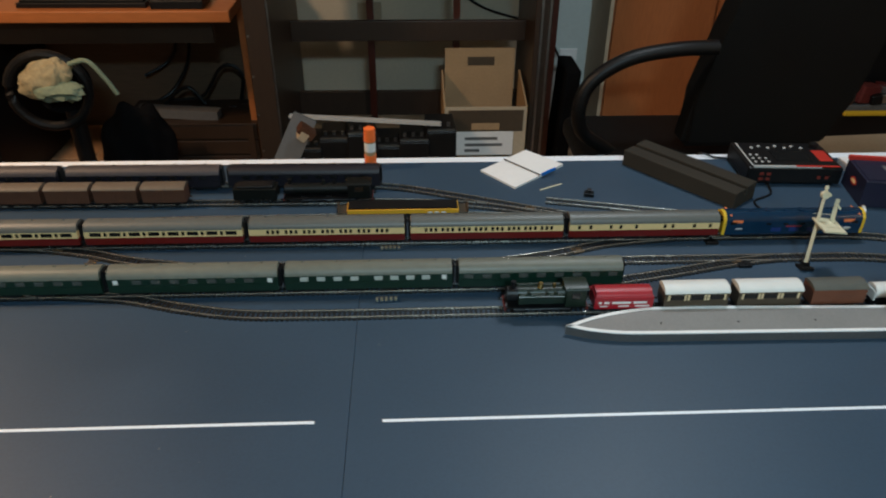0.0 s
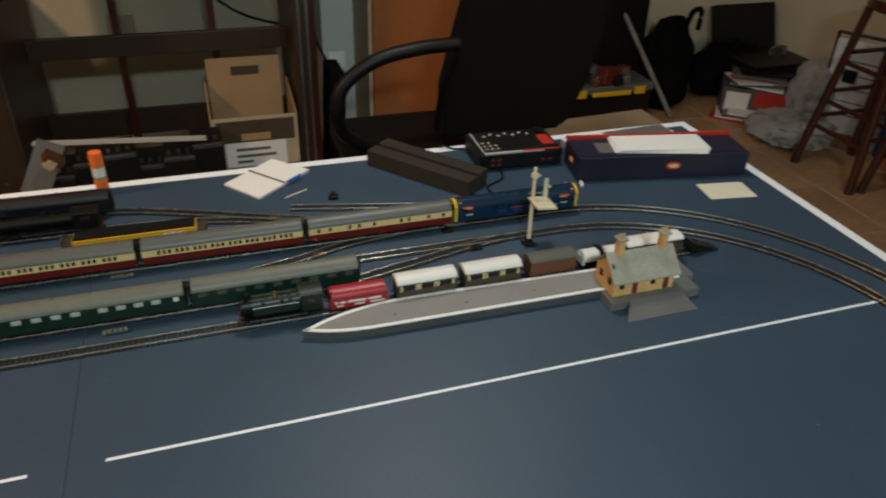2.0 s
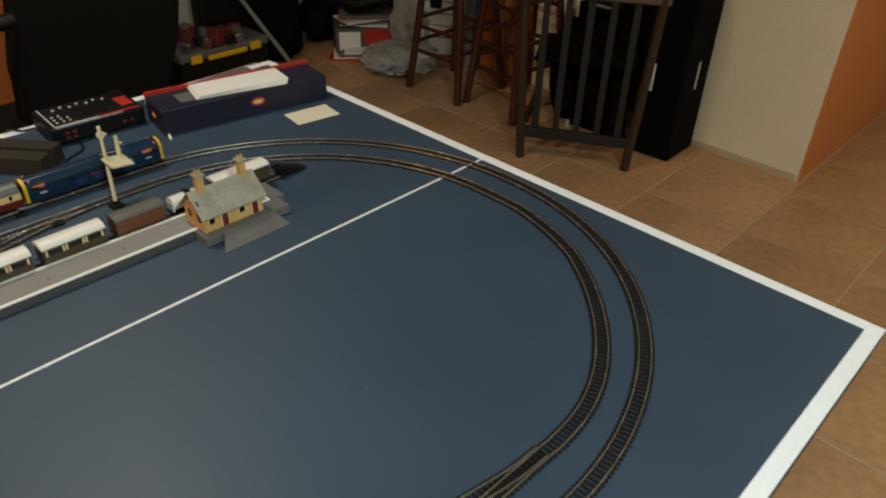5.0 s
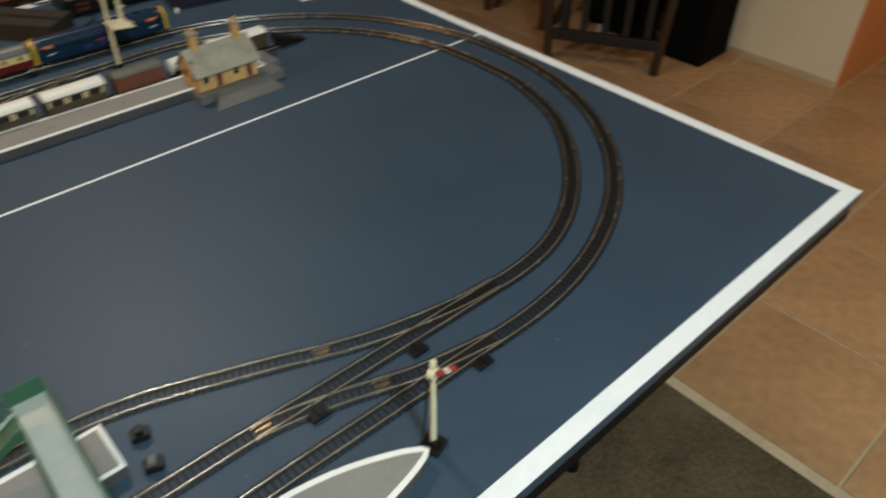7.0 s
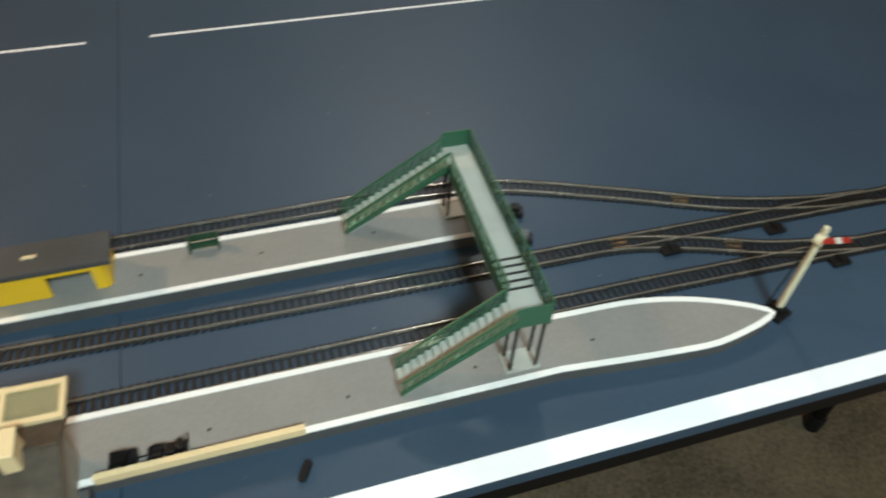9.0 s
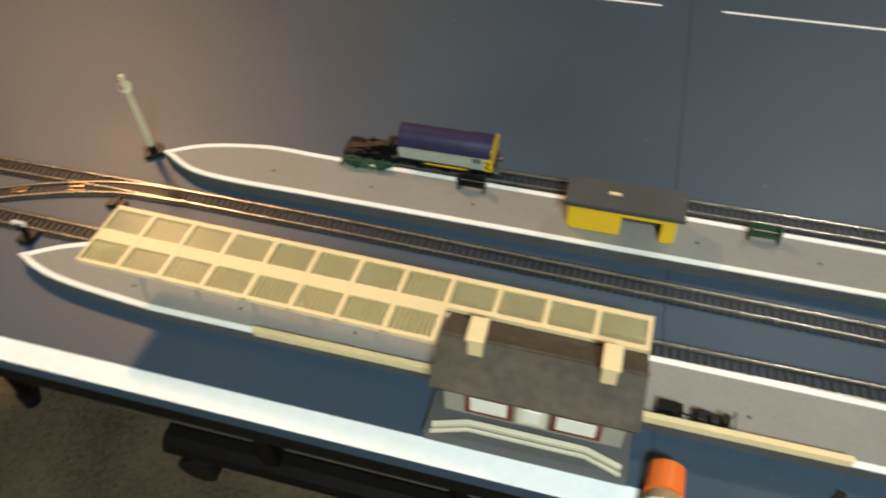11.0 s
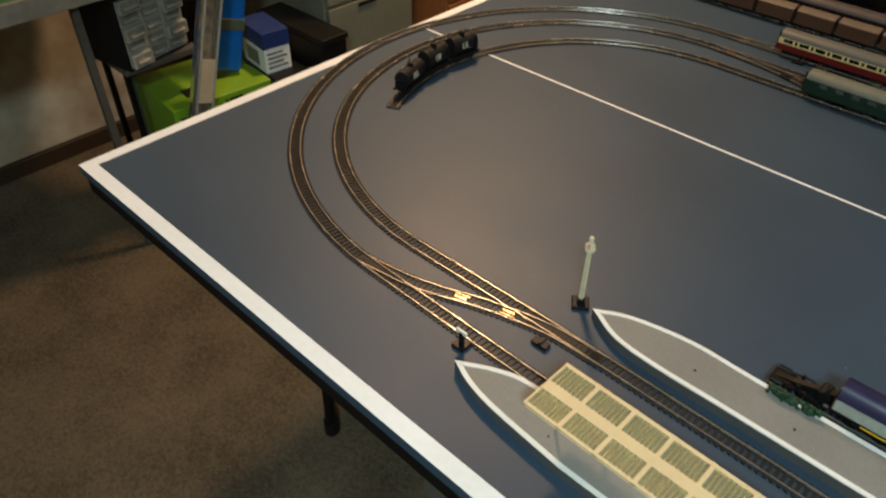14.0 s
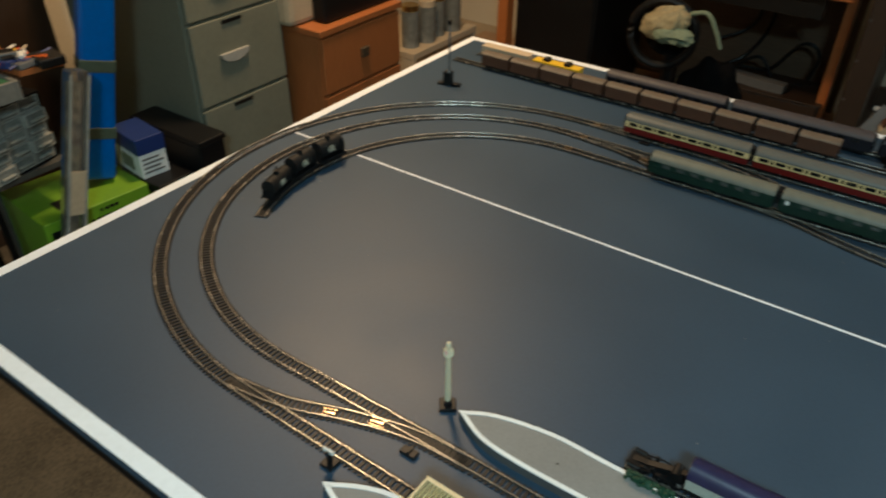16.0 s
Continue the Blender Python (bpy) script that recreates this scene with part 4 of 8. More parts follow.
# red wagon, white-roofed vans and others on the branch
rw = thing("covered_wagon", "bright red wagon with a rounded cover and white lettering", "goods wagon")
for sy in (-1, 1):
    side = part("side", B(-0.044, sy * 0.0155 - 0.0008, 0.0095, 0.044, sy * 0.0155 + 0.0008, 0.03, bev=0.0003, seg=1), M_RED, rw)
    for k, (x, wd) in enumerate(((-0.036, 0.004), (-0.026, 0.008), (-0.004, 0.028), (0.024, 0.02))):
        part("lettering_bar", B(x - wd / 2, sy * 0.0163 - 0.0003, 0.019, x + wd / 2, sy * 0.0163 + 0.0002, 0.0228), M_WHITE, side, "white unreadable lettering")
    for x, wd in ((-0.03, 0.012), (0.0, 0.016), (0.028, 0.022)):
        part("lettering_bar", B(x - wd / 2, sy * 0.0163 - 0.0003, 0.0135, x + wd / 2, sy * 0.0163 + 0.0002, 0.0158), M_WHITE, side, "white unreadable lettering")
for sx in (-1, 1):
    part("end", B(sx * 0.0434 - 0.0008, -0.0146, 0.0095, sx * 0.0434 + 0.0008, 0.0146, 0.03), M_RED, rw)
    wheelset(rw, sx * 0.027, 0.0058)
    for y in (-0.011, 0.011):
        part("buffer", C((sx * 0.044, y, 0.009), (sx * 0.0485, y, 0.009), 0.0017, seg=10), M_PLASTIC_BLACK, rw)
part("floor_board", B(-0.0425, -0.0146, 0.0095, 0.0425, 0.0146, 0.0272), M_RED, rw)
part("cover", along_x(bmesh.new(), roof_profile(0.0152, 0.0292, 0.0085), -0.0422, 0.0422), M_RED, rw, "rounded red cover", smooth=True)
part("chassis", B(-0.0425, -0.012, 0.0055, 0.0425, 0.012, 0.0094), M_PLASTIC_BLACK, rw)
put(rw, 0.391, 0.2163, 0)
for x in (0.5, 0.612):
    v, b = van("goods_van", "dark umber van with a white roof and cream window frames", 0.097, M_UMBER, M_WHITE, "white-roofed vans on the branch", height=0.035, roof_rise=0.0085)
    for sy in (-1, 1):
        for dx in (-0.03, 0.0, 0.03):
            part("window", B(dx - 0.011, sy * 0.0155 - 0.0004, 0.0235, dx + 0.011, sy * 0.0155 + 0.0004, 0.0315), M_GLAZE, b)
            for e in (-0.0125, 0.0125):
                part("window_post", B(dx + e - 0.0016, sy * 0.0155 - 0.0006, 0.0225, dx + e + 0.0016, sy * 0.0155 + 0.0007, 0.0325), M_CREAMPLAST, b, "cream window post")
    put(v, x, 0.2158 + 0.004 * (x - 0.5), 0.3)
v, b = van("goods_van", "brown covered van with a dark grey roof on the branch", 0.083, mat("red_oxide", (0.15, 0.052, 0.026), 0.5, vary=0.15), mat("dark_roof", (0.1, 0.1, 0.085), 0.5, vary=0.15), "")
put(v, 0.719, 0.2168, 0.3)
ww = thing("milk_wagon", "white four-wheeled tank wagon with black marks", "goods wagon")
part("tank", along_x(bmesh.new(), [(0.0135 * math.cos(2 * math.pi * k / 20), 0.023 + 0.0115 * math.sin(2 * math.pi * k / 20)) for k in range(20)], -0.033, 0.033), M_WHITE, ww, smooth=True)
part("hatch", C((0, 0, 0.033), (0, 0, 0.0365), 0.006, seg=12), M_PLASTIC_BLACK, ww)
# black block round the tank, drawn for the dark of a gap
part("saddle", B(-0.004, -0.0142, 0.012, 0.004, 0.0142, 0.0352, bev=0.002), M_PLASTIC_BLACK, ww, "black block as the dark gap between two drums")
part("ladder", B(-0.004, -0.0142, 0.011, 0.004, -0.0132, 0.034), M_PLASTIC_BLACK, ww)
part("chassis", B(-0.035, -0.012, 0.006, 0.035, 0.012, 0.0112), M_PLASTIC_BLACK, ww)
for sx in (-1, 1):
    wheelset(ww, sx * 0.02, 0.0058)
    part("end_frame", B(sx * 0.033 - 0.0012, -0.012, 0.0112, sx * 0.033 + 0.0012, 0.012, 0.026), M_WHITE, ww)
put(ww, 0.811, 0.2173, 0.3)
v, b = van("goods_van", "dark van with a white roof behind the station house", 0.11, M_UMBER, M_WHITE, "", height=0.037, roof_rise=0.006)
put(v, 0.913, 0.2178, 0.3)
bs = thing("buffer_stop", "black plastic buffer stop at the branch end", "buffer stop")
part("ramp", along_y(bmesh.new(), [(-0.03, 0.0), (0.03, 0.0), (-0.03, 0.022)], -0.012, 0.012), M_PLASTIC_BLACK, bs)
part("beam", B(-0.034, -0.014, 0.012, -0.03, 0.014, 0.018), M_PLASTIC_BLACK, bs)
put(bs, 1.025, 0.2183, 0, T + 0.002)

# three tank wagons on the curved siding
tw = thing("tank_wagon", "black oil tank wagon with cream lettering", "goods wagon", group="oil tank wagons")
part("tank", along_x(bmesh.new(), [(0.0135 * math.cos(2 * math.pi * k / 24), 0.0245 + 0.0135 * math.sin(2 * math.pi * k / 24)) for k in range(24)], -0.036, 0.036), M_TANKBLACK, tw, smooth=True)
part("filler", C((0, 0, 0.037), (0, 0, 0.043), 0.0055, seg=16), M_PLASTIC_BLACK, tw)
part("chassis", B(-0.04, -0.013, 0.007, 0.04, 0.013, 0.0115), M_PLASTIC_BLACK, tw)
for sx in (-1, 1):
    wheelset(tw, sx * 0.022, 0.0058)
    part("strap", along_x(bmesh.new(), [(0.0139 * math.cos(2 * math.pi * k / 24), 0.0245 + 0.0139 * math.sin(2 * math.pi * k / 24)) for k in range(24)], sx * 0.024 - 0.001, sx * 0.024 + 0.001), M_TANKBLACK, tw)
    for y in (-0.011, 0.011):
        part("buffer", C((sx * 0.04, y, 0.0095), (sx * 0.0445, y, 0.0095), 0.0017, seg=10), M_PLASTIC_BLACK, tw)
    part("ladder", B(0.0255, sx * 0.0145 - 0.0006, 0.0115, 0.0295, sx * 0.0145 + 0.0006, 0.037), M_TANKBLACK, tw)
    part("end_post", B(sx * 0.038 - 0.001, -0.011, 0.0115, sx * 0.038 + 0.001, 0.011, 0.02), M_PLASTIC_BLACK, tw)
    writing("OIL", 0.0135, M_CREAMCARD, tw, pose(-0.004, sx * 0.0137, 0.0255, 90, 0, 0 if sx < 0 else 180))
on_line(tw, INNER, 0.08, 0.044)
tw.scale = (0.9, 1.08, 1.15)
for s in (0.157, 0.234):
    (ax, ay), _ = at_distance(INNER, s - 0.022)
    (bx, by), _ = at_distance(INNER, s + 0.022)
    copy_thing(tw, pose((ax + bx) / 2, (ay + by) / 2, RAIL, 0, 0, math.degrees(math.atan2(by - ay, bx - ax))) @ Matrix.Diagonal((0.9, 1.08, 1.15, 1)))

# ---------------------------------------------------------------- station house on the short platform
hs = thing("station_house", "ochre stone model house with pale roof and two chimneys", "model house")
HX0, HX1, HY0, HY1, HZ = 0.78, 0.89, 0.1105, 0.1685, T + 0.0165
ridge_y, eave, ridge = 0.1405, T + 0.052, T + 0.08
walls = along_x(bmesh.new(), [(HY0, HZ), (HY1, HZ), (HY1, eave), (ridge_y, ridge - 0.003), (HY0, eave)], HX0, HX1)
hw = part("wall", walls, M_STONE, hs)
for y0, z0, y1, z1 in ((HY0 - 0.008, eave - 0.008, ridge_y, ridge), (HY1 + 0.008, eave - 0.008, ridge_y, ridge)):
    s = 0.0022
    part("roof", along_x(bmesh.new(), [(y0, z0), (y1, z1), (y1, z1 + s), (y0, z0 + s)], HX0 - 0.006, HX1 + 0.006), M_PALESLATE, hs, "weathered pale grey roof slope")
for x in (HX0 + 0.018, HX1 - 0.014):
    ch = part("chimney", B(x - 0.0055, ridge_y - 0.0065, ridge - 0.012, x + 0.0055, ridge_y + 0.0065, ridge + 0.024, bev=0.0006), M_STONE, hs)
    part("chimney_cap", B(x - 0.0085, ridge_y - 0.009, ridge + 0.024, x + 0.0085, ridge_y + 0.009, ridge + 0.0275, bev=0.0006), M_PALESLATE, ch)
    for dx in (-0.003, 0.003):
        part("chimney_pot", C((x + dx, ridge_y, ridge + 0.0275), (x + dx, ridge_y, ridge + 0.034), 0.0022, 0.0018, seg=10), M_STONE, ch)
for x, kind in ((0.794, "window"), (0.818, "door"), (0.85, "window"), (0.875, "door")):
    z0, z1, hwid = (HZ + 0.001, HZ + 0.027, 0.0055) if kind == "door" else (HZ + 0.013, HZ + 0.026, 0.005)
    fr = part(kind, B(x - hwid, HY0 - 0.0008, z0, x + hwid, HY0 + 0.0006, z1), M_DOORRED if kind == "door" else M_GLAZE, hw, "dark red door" if kind == "door" else "dark window")
    part("lintel", B(x - hwid - 0.002, HY0 - 0.0012, z1, x + hwid + 0.002, HY0 + 0.0004, z1 + 0.0025), M_STONE, fr)
    for e in (-1, 1):
        part("jamb", B(x + e * (hwid + 0.0009) - 0.0009, HY0 - 0.0012, z0, x + e * (hwid + 0.0009) + 0.0009, HY0 + 0.0004, z1), M_CREAMPLAST, fr)
for y, z in ((0.1245, 0.016), (0.1245, 0.041), (0.1525, 0.016)):
    part("window", B(HX0 - 0.0008, y - 0.005, HZ + z, HX0 + 0.0006, y + 0.005, HZ + z + 0.012), M_GLAZE, hw, "dark window")
hb = thing("stepped_ramp", "dark grey moulded base with a sloping ramp of steps", "model platform")
part("block", B(0.772, 0.096, T, 0.933, 0.132, T + 0.0158, bev=0.0008), M_RAMP, hb)
part("side_block", B(0.923, 0.1325, T, 0.948, 0.194, T + 0.0158, bev=0.0008), M_RAMP, hb)
bm = bmesh.new()
lo = [bm.verts.new(p) for p in ((0.784, 0.063, T), (0.911, 0.065, T), (0.9, 0.0957, T), (0.804, 0.0957, T))]
hi = [bm.verts.new(p) for p in ((0.784, 0.063, T + 0.001), (0.911, 0.065, T + 0.001), (0.9, 0.0957, T + 0.0154), (0.804, 0.0957, T + 0.0154))]
bm.faces.new(lo[::-1])
bm.faces.new(hi)
for k in range(4):
    bm.faces.new((lo[k], lo[(k + 1) % 4], hi[(k + 1) % 4], hi[k]))
rp = part("ramp", bm, M_RAMP, hb, "sloping grey ramp")
for k in range(1, 6):
    f = k / 6
    bm = bmesh.new()
    obox(bm, pose(0.8475 + 0.0045 * f, 0.0633 + 0.032 * f, T + 0.001 + 0.0144 * f, 24, 0, 0), 0.127 - 0.034 * f, 0.0014, 0.0008)
    part("step_edge", bm, M_RAMP, rp)


# ---------------------------------------------------------------- semaphore signals
def signal(label, x, y, top, base_yaw=0, arm_yaw=0, arm_angle=0, lean=(0, 0), arm=True, post=M_POST):
    th = thing("semaphore_signal", label, "model signal", pose(x, y, T, lean[0], lean[1], base_yaw), group="model signals")
    part("base", B(-0.011, -0.011, 0, 0.011, 0.011, 0.0055, bev=0.0012), M_PLASTIC_BLACK, th, "black plastic base")
    part("socket", B(-0.005, -0.005, 0.0055, 0.005, 0.005, 0.012, bev=0.0008), M_PLASTIC_BLACK, th)
    part("post", C((0, 0, 0.01), (0, 0, top), 0.0037, 0.0028, seg=4), post, th, "ivory tapered post")
    part("finial", C((0, 0, top), (0, 0, top + 0.0045), 0.0034, 0.0026, seg=10), post, th)
    part("spectacle", C((0, -0.0035, top - 0.011), (0, 0.0035, top - 0.011), 0.0062, seg=14), post, th)
    if arm:
        m = pose(0, 0, top - 0.011, 0, 0, arm_yaw) @ pose(0, 0, 0, 0, arm_angle, 0)
        bm = bmesh.new()
        obox(bm, m @ pose(-0.013, 0.003, 0), 0.024, 0.0012, 0.0055)
        ar = part("arm", bm, M_ROOMRED, th, "red signal arm with a white stripe")
        bm = bmesh.new()
        obox(bm, m @ pose(-0.016, 0.003, 0), 0.005, 0.0016, 0.0057)
        part("stripe", bm, M_WHITE, ar)
    for s in (-0.0016, 0.0016):
        part("ladder_rail", tube(bmesh.new(), [(s, 0.011, 0.006), (s, 0.004, top - 0.012)], 0.0005, 5), M_PLASTIC_BLACK, th)
    return th


signal("ivory semaphore signal with red arm at the front platform end", 0.611, -0.6642, 0.117, 20, 110, 35)
signal("ivory semaphore signal beside the island platform tip", -0.606, -0.4591, 0.106, 35, 90, 40)
bk = signal("ivory bracket signal with two posts", 0.727, 0.3163, 0.138, 0, 0, 0, lean=(-13, 6), arm=False)
part("bracket", obox(bmesh.new(), pose(0.014, -0.012, 0.08, 14, 0, 0), 0.038, 0.044, 0.0022), M_POST, bk, "ivory bracket platform")
for y, z in ((-0.032, 0.083), (0.0085, 0.0935)):
    part("bracket_rail", tube(bmesh.new(), [(-0.005, y, z), (0.033, y, z)], 0.0005, 5), M_POST, bk)
for k in range(4):
    part("bracket_plank", obox(bmesh.new(), pose(0.0 + 0.0093 * k, -0.012, 0.0813, 14, 0, 0), 0.0075, 0.043, 0.0006), M_POST, bk)
part("doll_post", C((0.024, 0, 0.08), (0.024, 0, 0.122), 0.0044, 0.0038, seg=4), M_POST, bk)
part("bracket_stay", along_y(bmesh.new(), [(0.002, 0.066), (0.026, 0.084), (0.002, 0.084)], -0.0015, 0.0015), M_POST, bk)
for x, z in ((0.0, 0.13), (0.022, 0.11)):
    bm = bmesh.new()
    obox(bm, pose(x + 0.004, -0.004, z, 0, 30, 20), 0.014, 0.0012, 0.004)
    part("arm", bm, M_POST, bk)
sg = thing("ground_signal", "small black ground signal before the front platform", "model signal", pose(-0.667, -0.6152, T), group="model signals")
part("base", B(-0.009, -0.009, 0, 0.009, 0.009, 0.005, bev=0.001), M_PLASTIC_BLACK, sg)
part("post", B(-0.0025, -0.0025, 0.005, 0.0025, 0.0025, 0.024), M_PLASTIC_BLACK, sg)
# white colour paints the glint that the lamp gives the bar
part("cross_bar", B(-0.008, -0.0015, 0.021, 0.008, 0.0015, 0.0265, bev=0.0005), M_WHITE, sg, "cross bar with its lamp glint painted white")
bsg = thing("signal_stand", "black signal stand with a thin post in the corner", "model signal", pose(-1.212, 0.418, T, 0, 0, 15), group="model signals")
part("base", B(-0.028, -0.008, 0, 0.03, 0.008, 0.006, bev=0.0012), M_PLASTIC_BLACK, bsg)
part("housing", prism(bmesh.new(), [(-0.013, -0.009), (0.008, -0.009), (0.008, 0.009), (-0.013, 0.009)], 0.006, 0.034), M_PLASTIC_BLACK, bsg)
part("post", C((0, 0, 0.034), (0, 0, 0.15), 0.0028, 0.0022, seg=8), M_GREYPLAST, bsg)
part("lamp_head", B(-0.004, -0.004, 0.15, 0.004, 0.004, 0.162, bev=0.001), M_PLASTIC_BLACK, bsg)
part("collar", C((0, 0, 0.034), (0, 0, 0.038), 0.006, seg=10), M_STEEL, bsg)

# ---------------------------------------------------------------- green footbridge
fb = thing("footbridge", "green model footbridge with pale grey deck and two stairs", "model footbridge")
DZ = T + 0.088
XA, XB = 0.321, 0.351


def lattice(bm, a, b, height, n, r=0.0005):
    """A lattice parapet between two rails, from a to b."""
    a, b = Vector(a), Vector(b)
    up = Vector((0, 0, height))
    tube(bm, [a + up, b + up], 0.0013, 6)
    tube(bm, [a, b], 0.0013, 6)
    for k in range(n):
        p, q = a + (b - a) * (k / n), a + (b - a) * ((k + 1) / n)
        tube(bm, [p, q + up], r, 4)
        tube(bm, [p + up, q], r, 4)
    return bm


def flat_panel(bm, a, b, height, t=0.0004):
    a, b = Vector(a), Vector(b)
    s = (b - a).cross(Vector((0, 0, 1))).normalized() * t
    vs = [bm.verts.new(p) for p in (a - s, b - s, b - s + Vector((0, 0, height)), a - s + Vector((0, 0, height)), a + s, b + s, b + s + Vector((0, 0, height)), a + s + Vector((0, 0, height)))]
    for f in ((0, 1, 2, 3), (4, 7, 6, 5), (0, 4, 5, 1), (3, 2, 6, 7), (1, 5, 6, 2), (0, 3, 7, 4)):
        bm.faces.new([vs[i] for i in f])
    return bm


part("deck", B(XA, -0.6703, DZ - 0.003, XB, -0.4385, DZ), M_DECK, fb, "pale grey bridge deck")
for k in range(5):
    part("deck_batten", B(XA + 0.002, -0.6356 + 0.0085 * k, DZ, XB - 0.002, -0.6336 + 0.0085 * k, DZ + 0.0012), M_PLASTIC_BLACK, fb)
for x, ya, yb in ((XA, -0.6438, -0.4712), (XB, -0.6703, -0.4385)):
    part("girder", B(x - 0.001, -0.6703, DZ - 0.009, x + 0.001, -0.4385, DZ - 0.001), M_BRIDGE, fb)
    part("parapet_mesh", flat_panel(bmesh.new(), (x + 0.0006, ya, DZ + 0.002), (x + 0.0006, yb, DZ + 0.002), 0.0165, 0.0002), M_BRIDGEMESH, fb, "see-through green parapet mesh")
    part("parapet", lattice(bmesh.new(), (x, ya, DZ + 0.001), (x, yb, DZ + 0.001), 0.018, 17), M_BRIDGE, fb, "green lattice parapet")
for y in (-0.6703, -0.4385):
    part("parapet", flat_panel(bmesh.new(), (XA, y, DZ - 0.006), (XB, y, DZ - 0.006), 0.025), M_BRIDGE, fb, "green end parapet")
FOOT = T + 0.0165
for yc in (-0.6576, -0.4565):
    y0, y1 = yc - 0.0125, yc + 0.0125
    xa, xb = XA, 0.225 if yc < -0.6 else 0.214
    st = part("stair", along_y(bmesh.new(), [(xa, DZ - 0.0035), (xa, DZ - 0.0005), (xb, FOOT + 0.003), (xb, FOOT), (xb + 0.004, FOOT)], y0, y1), M_DECK, fb, "pale grey flight of stairs")
    n = 15
    for k in range(n):
        f = (k + 0.5) / n
        x, z = xa + (xb - xa) * f, DZ + (FOOT + 0.003 - DZ) * f
        part("step", B(x - 0.003, y0 + 0.001, z - 0.0005, x + 0.0025, y1 - 0.001, z + 0.0016), M_DECK, st)
    for y in (y0, y1):
        part("stair_parapet", lattice(bmesh.new(), (xa, y, DZ + 0.001), (xb, y, FOOT + 0.003), 0.016, 12), M_BRIDGE, fb, "green lattice stair parapet")
        part("stair_mesh", flat_panel(bmesh.new(), (xa, y + 0.0006, DZ + 0.002), (xb, y + 0.0006, FOOT + 0.004), 0.0145, 0.0002), M_BRIDGEMESH, fb, "see-through green stair mesh")
        part("stringer", along_y(bmesh.new(), [(xa, DZ - 0.006), (xa, DZ + 0.001), (xb, FOOT + 0.004), (xb, FOOT)], y - 0.0008, y + 0.0008), M_BRIDGE, fb)
    for x in (XA + 0.003, XB - 0.003):
        for y in (yc - 0.01, yc + 0.006):
            part("support_post", C((x, y, FOOT - 0.001), (x, y, DZ - 0.003), 0.0016, seg=8), M_PLASTIC_BLACK, fb)
    part("footing", B(XA - 0.001, yc - 0.0135, T + 0.0162, XB + 0.001, yc + 0.0095, T + 0.0178), M_DECK, fb, "pale grey footing plate")
# the bridge stands slightly askew
fb.matrix_basis = Matrix.Translation((0.336, -0.66, 0)) @ Matrix.Rotation(radians(-1.4), 4, "Z") @ Matrix.Translation((-0.336, 0.66, 0))

# ---------------------------------------------------------------- main station building with canopy
P = T + 0.0165
sb = thing("station_building", "model station building with dark roof and cream canopy", "model building")
BX0, BX1, BY0, BY1 = -0.179, -0.033, -0.7111, -0.653
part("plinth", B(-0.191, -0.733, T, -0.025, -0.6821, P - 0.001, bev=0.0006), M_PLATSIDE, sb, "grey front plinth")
for a, b in (((-0.185, -0.7274), (-0.156, -0.7187)), ((-0.156, -0.7187), (-0.06, -0.7187)), ((-0.06, -0.7187), (-0.031, -0.7274))):
    part("kerb", ribbon(bmesh.new(), [a, b], -0.002, 0.002, P - 0.001, P + 0.0035), M_KERB, sb, "pale kerb")
    part("kerb", ribbon(bmesh.new(), [(a[0], a[1] - 0.0055), (b[0], b[1] - 0.0055)], -0.0012, 0.0012, P - 0.001, P + 0.0018), M_KERB, sb)
bw = part("wall", B(BX0, -0.7091, P - 0.001, BX1, BY1, T + 0.068), M_WALLGREY, sb, "grey moulded wall")
RZ, EZ = T + 0.084, T + 0.066
for y0, y1 in ((-0.7214, -0.6816), (-0.6418, -0.6816)):
    part("roof", along_x(bmesh.new(), [(y0, EZ), (y1, RZ), (y1, RZ + 0.0025), (y0, EZ + 0.0025)], BX0 - 0.008, BX1 + 0.008), M_STATROOF, sb, "dark brown-grey roof slope")
part("ridge_tile", B(BX0 - 0.0085, -0.6831, RZ + 0.0012, BX1 + 0.0085, -0.68, RZ + 0.003, bev=0.0006), M_STATROOF, sb)
for x in (-0.157, -0.054):
    ch = part("chimney", B(x - 0.006, -0.6938, RZ - 0.02, x + 0.006, -0.6734, RZ + 0.0165, bev=0.001), M_CREAMPLAST, sb, "cream chimney stack")
    part("chimney_cap", B(x - 0.0072, -0.6953, RZ + 0.0165, x + 0.0072, -0.6719, RZ + 0.0195, bev=0.0008), M_CREAMPLAST, ch)
for x0, x1, col in ((-0.161, -0.121, M_DOORRED), (-0.118, -0.094, M_KERB), (-0.091, -0.05, M_DOORRED)):
    fr = part("window_frame", B(x0, -0.7116, P + 0.006, x1, -0.7089, T + 0.054, bev=0.0005), col, bw, "dark red window frame" if col is M_DOORRED else "pale grey door frame")
    for xa, xb in ((x0 + 0.005, x1 - 0.005),):
        part("pane", B(xa, -0.7126, P + 0.012, xb, -0.7111, T + 0.047), M_WHITE, fr, "white painted pane")
CX0, CX1 = -0.528, -0.193
cn = part("canopy_frame", B(CX0, -0.6765, T + 0.0735, CX1, -0.6729, T + 0.078), M_CREAMPLAST, sb, "cream canopy frame")
CZ = T + 0.0765
for y0, y1, xa, xb in ((-0.6494, -0.6362, CX0, CX1), (-0.6106, -0.6061, CX0, CX1), (-0.6106, -0.6061, CX1, -0.027), (-0.6407, -0.6362, CX1, -0.027)):
    part("canopy_beam", B(xa, y0, CZ - 0.003, xb, y1, CZ + 0.0018), M_CREAMPLAST, cn)
n = 8
pitch = (CX1 - CX0) / n
